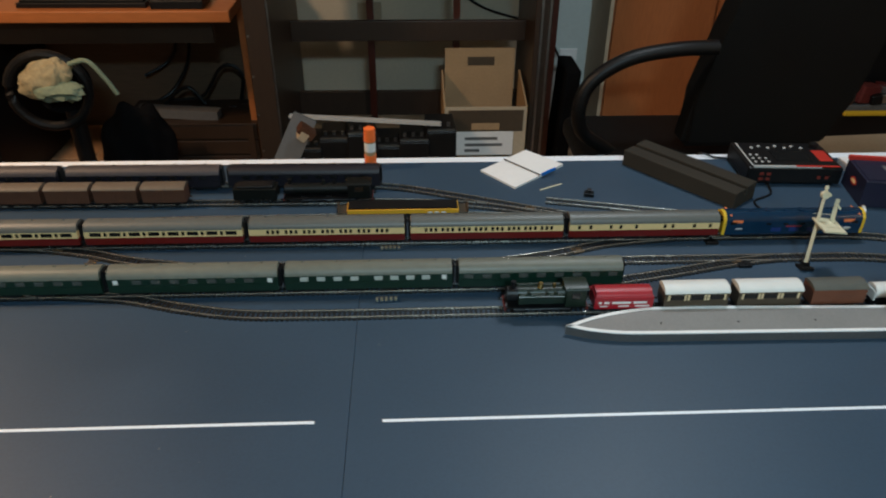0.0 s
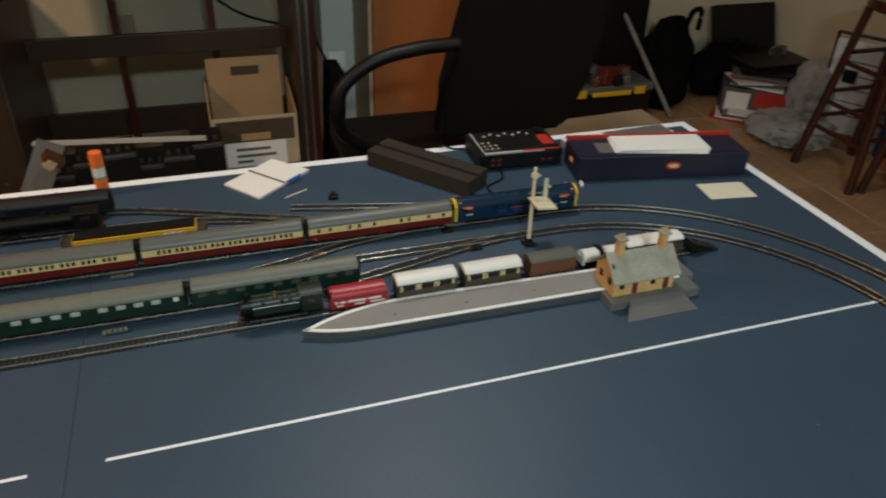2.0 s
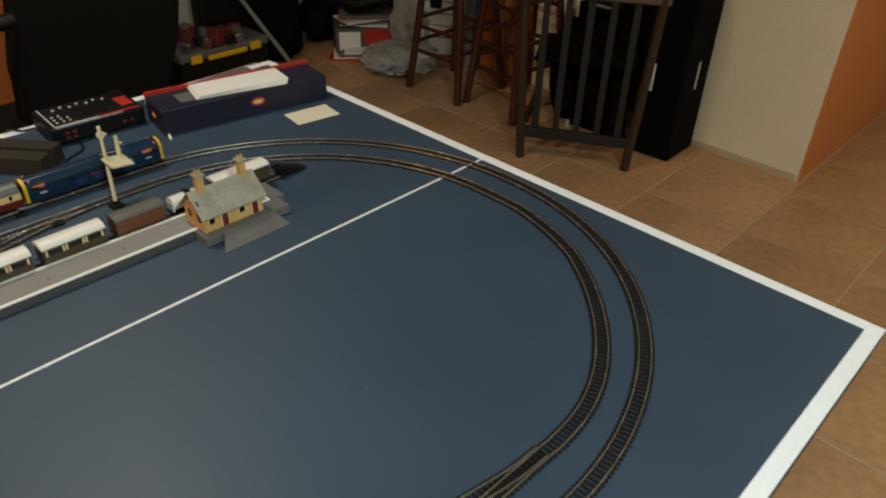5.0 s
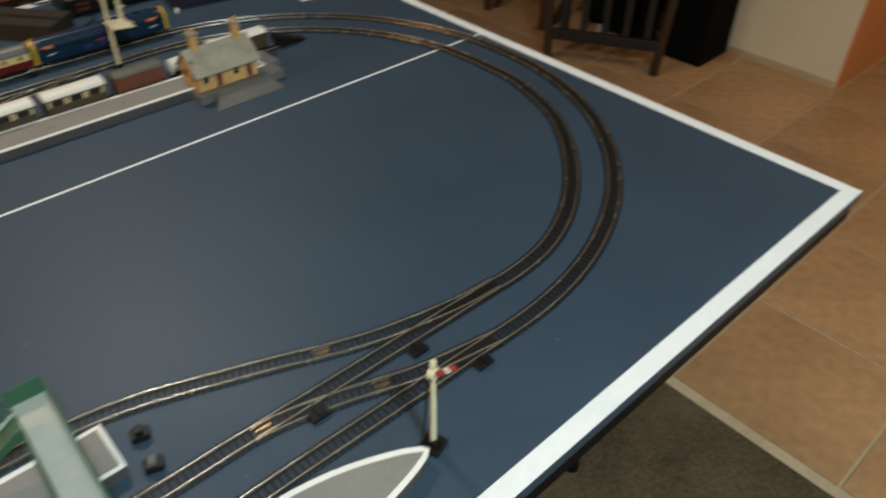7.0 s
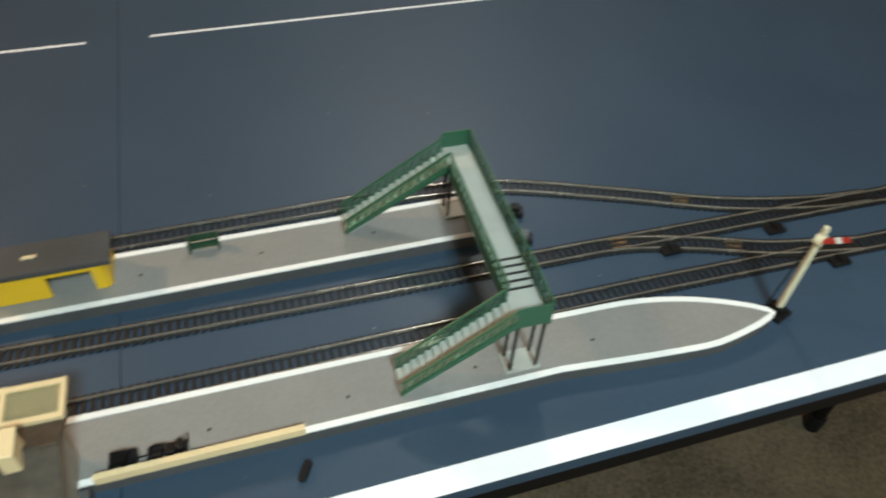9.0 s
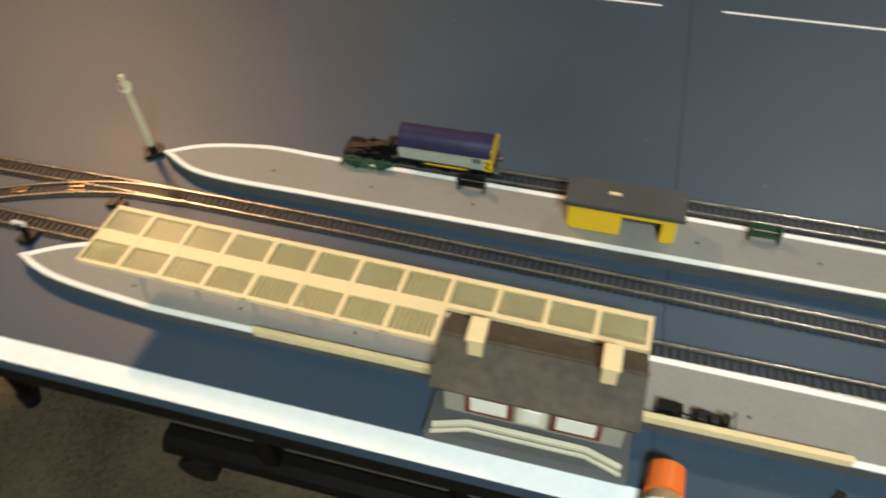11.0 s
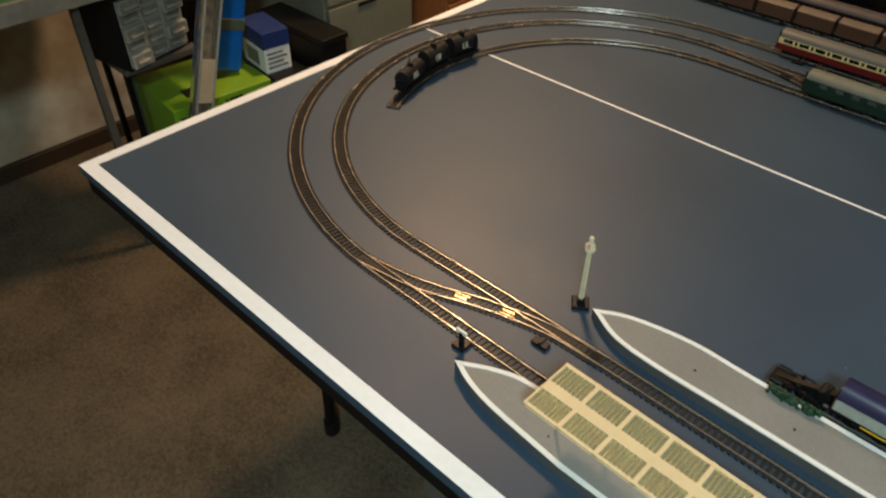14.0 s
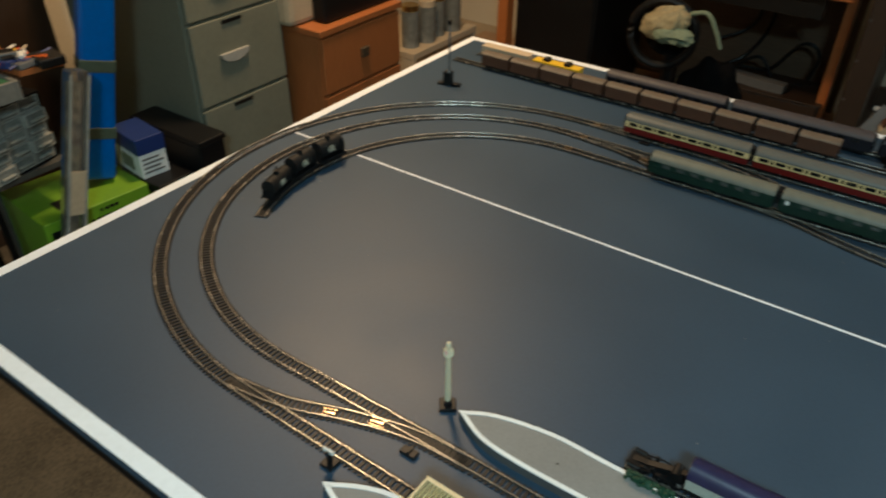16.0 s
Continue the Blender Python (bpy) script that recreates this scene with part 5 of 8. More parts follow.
for k in range(n + 1):
    x = CX0 + pitch * k
    part("canopy_bar", B(x - 0.0022 + (0.0022 if k == 0 else 0), -0.6765, CZ - 0.0025, x + 0.0022, -0.6061, CZ + 0.0022), M_CREAMPLAST, cn)
    if k < n:
        for y0, y1 in ((-0.6729, -0.6494), (-0.6362, -0.6106)):
            part("canopy_pane", B(x + 0.0022, y0, CZ - 0.001, x + pitch - 0.0022, y1, CZ - 0.0002), M_GLASSROOF, cn, "greenish canopy glazing")
            bm = bmesh.new()
            for j in range(1, 8):
                xx = x + 0.0022 + (pitch - 0.0044) * j / 8
                box(bm, xx - 0.0008, y0, CZ - 0.0002, xx + 0.0008, y1, CZ + 0.0007)
            tagged(part("glazing_rib", bm, M_RIB, cn), kind="stuff")
for k in range(1, 5):
    x = CX1 + 0.0415 * k
    part("canopy_bar", B(x - 0.002, -0.6407, CZ - 0.0025, x + 0.002, -0.6061, CZ + 0.0022), M_CREAMPLAST, cn)
    x -= 0.0415
    if k > 0:
        part("canopy_pane", B(x + 0.002, -0.6362, CZ - 0.001, x + 0.0395, -0.6106, CZ - 0.0002), M_GLASSROOF, cn, "greenish canopy glazing")
# the canopy stands a little askew to the platform
cn.matrix_basis = Matrix.Translation((CX0, -0.6463, 0)) @ Matrix.Rotation(math.radians(-1.2), 4, "Z") @ Matrix.Translation((-CX0, 0.6428, 0))
for k in range(6):
    x = -0.51 + 0.06 * k
    part("canopy_post", C((x, -0.6428, P - 0.001), (x, -0.6428, CZ - 0.0022), 0.0016, seg=8), M_CREAMPLAST, sb, "cream canopy post")
for xa, xb in ((-0.367, -0.195), (-0.02, 0.141)):
    fn = thing("platform_fence", "cream plastic platform fence", "model fence", group="cream platform fences")
    part("rail", B(xa, -0.6815, P - 0.0005, xb, -0.6784, P + 0.009, bev=0.0006), M_CREAMPLAST, fn)
    part("cap", B(xa, -0.6825, P + 0.009, xb, -0.6774, P + 0.0105), M_CREAMPLAST, fn)

# platform furniture
tr = thing("platform_trolley", "small black luggage tractor and trolley on the front platform", "trolley", pose(0.02, -0.6695, P, 0, 0, -3))
part("deck", B(-0.001, -0.007, 0.0045, 0.03, 0.007, 0.0062, bev=0.0004), M_PLASTIC_BLACK, tr)
for x0, x1, y0, y1, z1 in ((0.002, 0.011, -0.006, 0.0, 0.0125), (0.003, 0.013, 0.001, 0.006, 0.0105), (0.013, 0.021, -0.005, 0.004, 0.0115), (0.022, 0.028, -0.004, 0.005, 0.0145)):
    part("load", B(x0, y0, 0.0062, x1, y1, z1, bev=0.0012), M_PLASTIC_BLACK, tr)
part("end_rail", tube(bmesh.new(), [(0.03, -0.006, 0.006), (0.031, -0.006, 0.017), (0.031, 0.006, 0.017), (0.03, 0.006, 0.006)], 0.0006, 6), M_PLASTIC_BLACK, tr)
part("tractor_body", along_y(bmesh.new(), [(-0.03, 0.003), (-0.008, 0.003), (-0.008, 0.008), (-0.014, 0.0085), (-0.016, 0.0125), (-0.028, 0.0115)], -0.005, 0.005), M_PLASTIC_BLACK, tr)
part("seat_back", B(-0.0105, -0.0035, 0.008, -0.009, 0.0035, 0.0145, bev=0.0006), M_PLASTIC_BLACK, tr)
part("steering_column", tube(bmesh.new(), [(-0.015, 0, 0.0115), (-0.0125, 0, 0.0175)], 0.0006, 6), M_PLASTIC_BLACK, tr)
part("drawbar", tube(bmesh.new(), [(-0.008, 0, 0.005), (-0.001, 0, 0.0052)], 0.0007, 6), M_PLASTIC_BLACK, tr)
for x, r in ((-0.025, 0.0038), (-0.0125, 0.0042), (0.004, 0.003), (0.024, 0.003)):
    for y in (-0.0062, 0.0062):
        part("wheel", C((x, y - 0.0012, r), (x, y + 0.0012, r), r, seg=14), M_PLASTIC_BLACK, tr)


def bench(label, material, x, y, length, yaw=0):
    th = thing("platform_bench", label, "model bench", pose(x, y, P, 0, 0, yaw), group="platform benches")
    h = length / 2
    part("seat", B(-h, -0.004, 0.0055, h, 0.004, 0.007), material, th)
    for k in range(3):
        part("back_slat", B(-h, 0.004, 0.008 + 0.003 * k, h, 0.0052, 0.0102 + 0.003 * k), material, th)
    for sx in (-1, 1):
        part("bench_end", B(sx * h - 0.001, -0.0045, -0.0008, sx * h + 0.001, 0.0055, 0.016), material, th)


bench("dark green slatted platform bench", M_HEDGE, 0.079, -0.45, 0.028)
bench("dark slatted platform bench", M_PLASTIC_BLACK, -0.22, -0.4469, 0.028)
hd = thing("buffer_hedge", "low dark green hedge at the siding end", "model hedge", pose(-0.343, -0.4387, P))
bm = bmesh.new()
random.seed(5)
for k in range(90):
    obox(bm, pose(random.uniform(-0.028, 0.028), random.uniform(-0.004, 0.004), random.uniform(0.0, 0.008), random.uniform(0, 90), random.uniform(0, 90), random.uniform(0, 90)), 0.004, 0.0035, 0.003)
part("foliage", bm, M_HEDGE, hd)
sh = thing("platform_shelter", "yellow platform shelter with a flat dark roof", "model shelter", pose(0.003, -0.005, 0))
part("roof", B(-0.121, -0.4745, T + 0.05, -0.004, -0.4346, T + 0.0535, bev=0.0008), M_SLATE, sh, "dark flat roof")
part("roof_trim", B(-0.1215, -0.4755, T + 0.0485, -0.0035, -0.4746, T + 0.0525), M_SLATE, sh)
part("lintel", B(-0.0625, -0.4733, T + 0.042, -0.0245, -0.4712, T + 0.0495), M_YELLOW, sh)
part("back_wall", B(-0.116, -0.4387, P, -0.009, -0.4362, T + 0.05), M_YELLOW, sh)
for x in (-0.1155, -0.0115):
    part("side_wall", B(x - 0.001, -0.4714, P, x + 0.0015, -0.4387, T + 0.05), M_YELLOW, sh)
for x0, x1 in ((-0.1135, -0.063), (-0.024, -0.013)):
    fw = part("front_wall", B(x0, -0.4734, P, x1, -0.4709, T + 0.05), M_YELLOW, sh)
    k = 0
    while x0 + 0.006 * (k + 1) < x1:
        part("cover_strip", B(x0 + 0.006 * (k + 1) - 0.0004, -0.4738, P, x0 + 0.006 * (k + 1) + 0.0004, -0.4733, T + 0.049), M_YELLOW, fw)
        k += 1
part("bench_inside", B(-0.06, -0.4386, P + 0.006, -0.027, -0.4455, P + 0.008), M_UMBER, sh)
part("vent", B(-0.079, -0.4565, T + 0.0534, -0.067, -0.4535, T + 0.056, bev=0.0005), M_CREAMPLAST, sh)

# diesel shunter and its low wagon in the siding
shn = thing("shunting_locomotive", "blue-purple and grey diesel shunter with striped yellow end", "model locomotive")
h = 0.056
part("footplate", B(-h, -0.0155, 0.011, h, 0.0155, 0.0135), M_PLASTIC_BLACK, shn)
part("bonnet", B(-h + 0.003, -0.0146, 0.0135, h - 0.028, 0.0146, 0.0265, bev=0.0008), M_SHUNTGREY, shn, "pale grey bonnet side")
part("bonnet_roof", along_x(bmesh.new(), roof_profile(0.015, 0.0263, 0.0145), -h + 0.003, h - 0.0285), M_SHUNT, shn, "blue-purple bonnet top", smooth=True)
part("radiator", B(-h + 0.0015, -0.009, 0.0145, -h + 0.003, 0.009, 0.036), M_GREYPLAST, shn)
cb = part("cab", B(h - 0.028, -0.0152, 0.0135, h - 0.003, 0.0152, 0.0275, bev=0.0008), M_SHUNTGREY, shn)
part("cab_roof", along_x(bmesh.new(), roof_profile(0.0156, 0.0273, 0.0145), h - 0.0285, h - 0.0035), M_SHUNT, shn, "blue-purple cab roof", smooth=True)
for sy in (-1, 1):
    part("cab_window", B(h - 0.024, sy * 0.0153 - 0.0004, 0.021, h - 0.014, sy * 0.0153 + 0.0004, 0.0262), M_GREYPLAST, cb)
    for xa, xb in ((-0.022, 0.026),):
        part("side_stripe", B(xa, sy * 0.0157 - 0.0003, 0.0114, xb, sy * 0.0157 + 0.0003, 0.0128), M_YELLOW, shn)
    part("handrail", tube(bmesh.new(), [(-h + 0.006, sy * 0.0152, 0.0268), (h - 0.03, sy * 0.0152, 0.0268)], 0.0004, 5), M_STEEL, shn)
    for k in range(5):
        part("louvre", B(-h + 0.008 + 0.009 * k, sy * 0.0146 - 0.0003, 0.0165, -h + 0.0145 + 0.009 * k, sy * 0.0146 + 0.0003, 0.0245), M_SHUNTGREY, shn)
    part("coupling_rod", B(-0.03, sy * 0.0118 - 0.0005, 0.0072, 0.03, sy * 0.0118 + 0.0005, 0.0088), M_STEEL, shn)
for sy in (-1, 1):
    sp_ = part("side_stripes", B(h - 0.0105, sy * 0.0153 - 0.0004, 0.0137, h - 0.003, sy * 0.0153 + 0.0004, 0.026), M_YELLOW, shn, "yellow and black striped corner")
    for k in range(2):
        bm = bmesh.new()
        obox(bm, pose(h - 0.0068, sy * 0.0156, 0.0175 + 0.005 * k, 0, 35, 0), 0.0062, 0.0006, 0.002)
        part("stripe", bm, M_PLASTIC_BLACK, sp_)
fe = part("cab_end", B(h - 0.003, -0.0152, 0.0137, h - 0.0016, 0.0152, 0.036), M_YELLOW, shn, "yellow and black striped cab end")
for k in range(4):
    bm = bmesh.new()
    obox(bm, pose(h - 0.0015, -0.0105 + 0.007 * k, 0.0185, 40, 0, 0), 0.0008, 0.0025, 0.011)
    part("stripe", bm, M_PLASTIC_BLACK, fe)
for x in (-0.03, 0, 0.03):
    wheelset(shn, x, 0.0085)
for sx in (-1, 1):
    for y in (-0.0115, 0.0115):
        part("buffer", C((sx * h, y, 0.0105), (sx * (h + 0.005), y, 0.0105), 0.002, seg=10), M_STEEL, shn)
put(shn, -0.2575, -0.4066, 0.1).scale = (1.0, 1.06, 1.26)
fl = thing("scrap_chassis", "bare black locomotive chassis rusting at the siding end", "goods wagon")
part("frame", B(-0.034, -0.009, 0.007, 0.034, 0.009, 0.0105, bev=0.0005), M_PLASTIC_BLACK, fl)
part("sloped_frame", along_y(bmesh.new(), [(-0.03, 0.0105), (0.032, 0.0105), (0.032, 0.026), (0.012, 0.021), (-0.012, 0.0135)], -0.004, 0.004), M_PLASTIC_BLACK, fl)
part("motor", C((0.022, -0.009, 0.0195), (0.022, 0.009, 0.0195), 0.0068, seg=16), M_PLASTIC_BLACK, fl, smooth=True)
for sy in (-1, 1):
    part("side_rod", tube(bmesh.new(), [(-0.026, sy * 0.0115, 0.009), (0.004, sy * 0.0125, 0.0135), (0.026, sy * 0.0115, 0.0085)], 0.0009, 6), M_BLACKSTEEL, fl)
    part("bracket", B(-0.006, sy * 0.007, 0.0105, -0.002, sy * 0.0115, 0.018, bev=0.0004), M_PLASTIC_BLACK, fl)
    part("cylinder", C((-0.032, sy * 0.012, 0.0095), (-0.018, sy * 0.012, 0.0095), 0.0034, seg=12), M_PLASTIC_BLACK, fl)
for x in (-0.014, 0.006, 0.024):
    wheelset(fl, x, 0.0062)
put(fl, -0.345, -0.4071, 0.1)

# small trackside pieces
for x, y, c in ((0.407, -0.4663, M_PLASTIC_BLACK), (0.402, -0.5071, M_GREYPLAST), (0.422, 0.5775, M_PLASTIC_BLACK), (0.778, 0.4479, M_ROOMRED)):
    sm = thing("point_switch", "small dark electrical switch lying on the table", "switch", pose(x, y, T, 0, 0, x * 400), group="loose track switches")
    part("body", B(-0.009, -0.007, 0, 0.009, 0.007, 0.008, bev=0.001), M_PLASTIC_BLACK, sm)
    part("terminal", B(-0.004, -0.005, 0.008, 0.004, 0.005, 0.014, bev=0.0008), c, sm)
lf = thing("track_clip", "small dark metal clip lying on the blue table", "clip", pose(0.135, -0.706, T, 0, 0, 60))
part("clip", B(-0.009, -0.003, 0, 0.009, 0.003, 0.006, bev=0.001), M_PLASTIC_BLACK, lf)
for x, y, a in ((0.036, 0.2495, 3), (0.04, 0.3959, 0)):
    pb = thing("power_clip", "grey plastic power clip between the rails", "track clip", pose(x, y, T + 0.003, 0, 0, a), group="power clips")
    for k in range(5):
        part("tooth", B(-0.016 + 0.0072 * k, -0.004, 0, -0.012 + 0.0072 * k, 0.004, 0.003), M_GREENGREY, pb)

# ---------------------------------------------------------------- loose things on the table
nb = thing("notebook", "open white notebook lying flat on the table", "notebook")
a, b, c, d = Vector((0.221, 0.6867)), Vector((0.282, 0.6091)), Vector((0.395, 0.7071)), Vector((0.327, 0.7775))
m1, m2 = (a + d) / 2, (b + c) / 2
for quad, z in (((a, b, m2, m1), 0.004), ((m1, m2, c, d), 0.0055)):
    part("page_block", prism(bmesh.new(), [tuple(p) for p in quad], T, T + z), M_PAPER, nb, "white page block")
part("spiral", tube(bmesh.new(), [(*m1, T + 0.006), (*m2, T + 0.006)], 0.0016, 6), M_GREYPLAST, nb)
pen = thing("pen", "blue pen lying on the notebook", "pen")
part("barrel", tube(bmesh.new(), [(0.343, 0.654, T + 0.0085), (0.373, 0.6795, T + 0.0085)], 0.003, 8), M_SKYBLUE, pen)
st = thing("thin_rod", "thin pale rod lying on the table", "rod")
part("rod", tube(bmesh.new(), [(0.331, 0.601, T + 0.0015), (0.377, 0.6254, T + 0.0015)], 0.0014, 6), M_POST, st)

fo = thing("foam_cradle", "dark grey foam locomotive cradle with a groove", "foam block", pose(0.631, 0.6356, T, 0, 0, -51))
for y0, y1, z1 in ((-0.0375, -0.004, 0.034), (0.004, 0.0375, 0.036), (-0.004, 0.004, 0.022)):
    part("foam_ridge" if z1 > 0.03 else "foam_groove", B(-0.128, y0, 0, 0.128, y1, z1, bev=0.002), M_GREYFOAM, fo)

ct = thing("train_controller", "black train controller with a printed top panel", "controller", pose(0.842, 0.6652, T, 0, 0, -3))
part("case", B(-0.094, -0.058, 0.004, 0.094, 0.062, 0.04, bev=0.004), M_PLASTIC_BLACK, ct)
pan = part("top_panel", B(-0.088, -0.052, 0.0395, 0.088, 0.056, 0.0412, bev=0.001), M_PLASTIC_BLACK, ct, "black printed panel")
part("panel_border", B(-0.086, -0.051, 0.0411, -0.083, 0.054, 0.0415), M_DOT, pan, "thin white border")
part("front_strip", B(-0.084, -0.057, 0.0385, 0.05, -0.0515, 0.0418), M_DOT, pan, "pale front strip")
part("red_strip", B(0.0, -0.0572, 0.0416, 0.086, -0.0512, 0.0422), M_ROOMRED, pan, "red strip")
part("red_block", B(0.058, -0.03, 0.0411, 0.084, 0.02, 0.0418), M_ROOMRED, pan, "red printed block")
part("screen", B(-0.03, -0.03, 0.0411, 0.042, 0.016, 0.0422), M_GLAZE, pan, "dark display")
for k in range(7):
    part("button", C((-0.06 + 0.017 * k, 0.03 + 0.008 * (k % 2), 0.0411), (-0.06 + 0.017 * k, 0.03 + 0.008 * (k % 2), 0.043), 0.0034, seg=10), M_DOT, pan)
for k in range(8):
    part("button", C((-0.074 + 0.013 * (k % 3), -0.036 + 0.016 * (k // 3), 0.0411), (-0.074 + 0.013 * (k % 3), -0.036 + 0.016 * (k // 3), 0.043), 0.0028, seg=10), M_DOT, pan)
part("knob", C((0.07, 0.036, 0.0411), (0.07, 0.036, 0.05), 0.009, seg=16), M_PLASTIC_BLACK, pan)
for k in range(4):
    part("socket", B(-0.07 + 0.014 * (k % 2), -0.0592, 0.012 + 0.011 * (k // 2), -0.062 + 0.014 * (k % 2), -0.0576, 0.018 + 0.011 * (k // 2)), M_DOORRED, ct)
for k in range(2):
    part("socket", B(0.045 + 0.016 * k, -0.0592, 0.016, 0.052 + 0.016 * k, -0.0576, 0.022), M_DOORRED, ct)
for sx in (-1, 1):
    for sy in (-1, 1):
        part("rubber_foot", C((sx * 0.08, sy * 0.048, 0), (sx * 0.08, sy * 0.048, 0.0045), 0.006, seg=10), M_PLASTIC_BLACK, ct)
cb = thing("controller_cable", "black cable running from the controller to the track", "cable")
part("wire", tube(bmesh.new(), bezier([(0.79, 0.6122, T + 0.006), (0.78, 0.5714, T + 0.002), (0.735, 0.5408, T + 0.002), (0.745, 0.4948, T + 0.002), (0.778, 0.4561, T + 0.004)], 8), 0.0022, 6), M_PLASTIC_BLACK, cb)
cb = thing("controller_cable", "black cable hanging behind the controller", "cable")
part("wire", tube(bmesh.new(), bezier([(0.78, 0.7142, T + 0.01), (0.73, 0.7346, T + 0.003), (0.7, 0.753, T + 0.004), (0.69, 0.7703, T - 0.05), (0.7, 0.7856, T - 0.3)], 8), 0.0022, 6), M_PLASTIC_BLACK, cb)

bb = thing("model_box", "long dark blue model box with red lid edge", "cardboard box", pose(1.124, 0.537, T, 0, 0, -9.5))
part("tray", B(-0.19, -0.05, 0, 0.19, 0.05, 0.054, bev=0.0015), M_DARKBLUE, bb)
part("lid_edge", B(-0.191, 0.043, 0.0535, 0.191, 0.0515, 0.062), M_ROOMRED, bb, "bright red lid edge")
part("liner", B(-0.185, -0.044, 0.0535, 0.185, 0.042, 0.0555), M_DARKBLUE, bb)
part("label_patch", B(-0.14, -0.03, 0.0556, -0.1, 0.02, 0.056), M_GREYPLAST, bb)
for x, y, w2, ax in ((0.02, -0.0505, 0.017, "y"), (-0.1905, 0.0, 0.014, "x")):
    bm = C((x, y + (0.0006 if ax == "y" else 0), 0.03), (x - (0.0006 if ax == "x" else 0), y - (0.0006 if ax == "y" else 0), 0.03), w2, seg=20)
    bmesh.ops.scale(bm, vec=(1, 1, 0.55), space=Matrix.Translation((0, 0, -0.03)), verts=bm.verts)
    em = part("emblem", bm, M_ROOMRED, bb, "red and cream oval emblem")
    bm = C((x, y, 0.03), (x - (0.0012 if ax == "x" else 0), y - (0.0012 if ax == "y" else 0), 0.03), w2 * 0.7, seg=20)
    bmesh.ops.scale(bm, vec=(1, 1, 0.4), space=Matrix.Translation((0, 0, -0.03)), verts=bm.verts)
    part("emblem_bar", bm, M_CREAM, em)
pp = thing("paper_stack", "stack of white instruction sheets on the blue box", "papers", pose(1.118, 0.5306, T + 0.056, 0, 0, -13))
for k in range(4):
    bm = bmesh.new()
    obox(bm, pose(0.002 * k, 0.001 * k, 0.0014 + 0.0021 * k, 0, 0, 1.5 * k - 2), 0.2, 0.075, 0.002)
    part("sheet", bm, M_PAPER, pp)
b2 = thing("model_box", "flat white tray with dark contents behind the blue box", "cardboard box", pose(1.13, 0.6652, T, 0, 0, 4))
part("tray", B(-0.15, -0.045, 0, 0.13, 0.045, 0.018, bev=0.001), M_PAPER, b2, "white open tray")
part("red_print", B(-0.145, -0.04, 0.0178, -0.05, -0.01, 0.0186), M_ROOMRED, b2)
part("clear_lid", B(-0.04, -0.042, 0.0178, 0.125, 0.042, 0.019), M_GREYPLAST, b2)
wc = thing("white_card", "blank cream card lying on the table", "card", pose(1.218, 0.4035, T, 0, 0, -8))
part("card", B(-0.052, -0.033, 0.0, 0.052, 0.033, 0.0012, bev=0.0004), M_CREAMCARD, wc)
wt = thing("white_card", "white card edge under the blue box", "card")
part("card", prism(bmesh.new(), [(0.926, 0.4969), (0.931, 0.4959), (0.992, 0.653), (0.986, 0.655)], T, T + 0.004), M_PAPER, wt)


def glue(label, m):
    th = thing("glue_bottle", label, "bottle", m, group="glue bottles")
    part("body", C((0, 0, -0.02), (0, 0, 0.036), 0.0145, seg=24), M_WHITE, th, "white printed bottle body", smooth=True)
    part("shoulder", C((0, 0, 0.036), (0, 0, 0.045), 0.0138, 0.0118, seg=24), M_CARDBOARD, th)
    part("cap", C((0, 0, 0.045), (0, 0, 0.068), 0.0148, 0.0138, seg=24), M_NEON, th, "bright orange cap")
    for k in range(10):
        a = 2 * math.pi * k / 10
        part("cap_ridge", C((0.0144 * math.cos(a), 0.0144 * math.sin(a), 0.047), (0.0137 * math.cos(a), 0.0137 * math.sin(a), 0.0665), 0.0006, seg=6), M_NEON, th)
    for k in range(4):
        part("print_bar", B(-0.008, -0.0151, 0.008 + 0.006 * k, 0.008 - 0.002 * (k % 2), -0.0128, 0.0098 + 0.006 * k), M_GREYPLAST, th)
    return th


gb = thing("glue_bottle", "orange and white glue bottle standing at the table edge", "bottle", pose(-0.005, 0.7091, T), group="glue bottles")
part("base", C((0, 0, 0), (0, 0, 0.032), 0.0122, seg=20), M_NEON, gb, "orange lower part")
part("label_band", C((0, 0, 0.032), (0, 0, 0.062), 0.0112, seg=20), M_CARDBOARD, gb)
part("print_band", C((0, 0, 0.04), (0, 0, 0.059), 0.0115, seg=20), M_WHITE, gb, "white printed band")
part("cap", C((0, 0, 0.062), (0, 0, 0.089), 0.0122, 0.0116, seg=20), M_NEON, gb, "orange cap")
glue("orange-capped white glue bottle lying over the table edge", pose(0.001, -0.784, T + 0.015, -90, 0, -3))

# ---------------------------------------------------------------- ceiling lamps
# unseen fittings above all four lights, the added side fill included
for x, y in LAMPS:
    cl = thing("ceiling_light", "unseen round opal ceiling light fitting", "ceiling light", pose(x, y, 0), group="ceiling lights")
    part("base", C((0, 0, CEIL - 0.03), (0, 0, CEIL), 0.17, seg=32), M_WHITE, cl)
    part("rim", C((0, 0, CEIL - 0.06), (0, 0, CEIL - 0.03), 0.15, 0.16, seg=32), M_STEEL, cl)

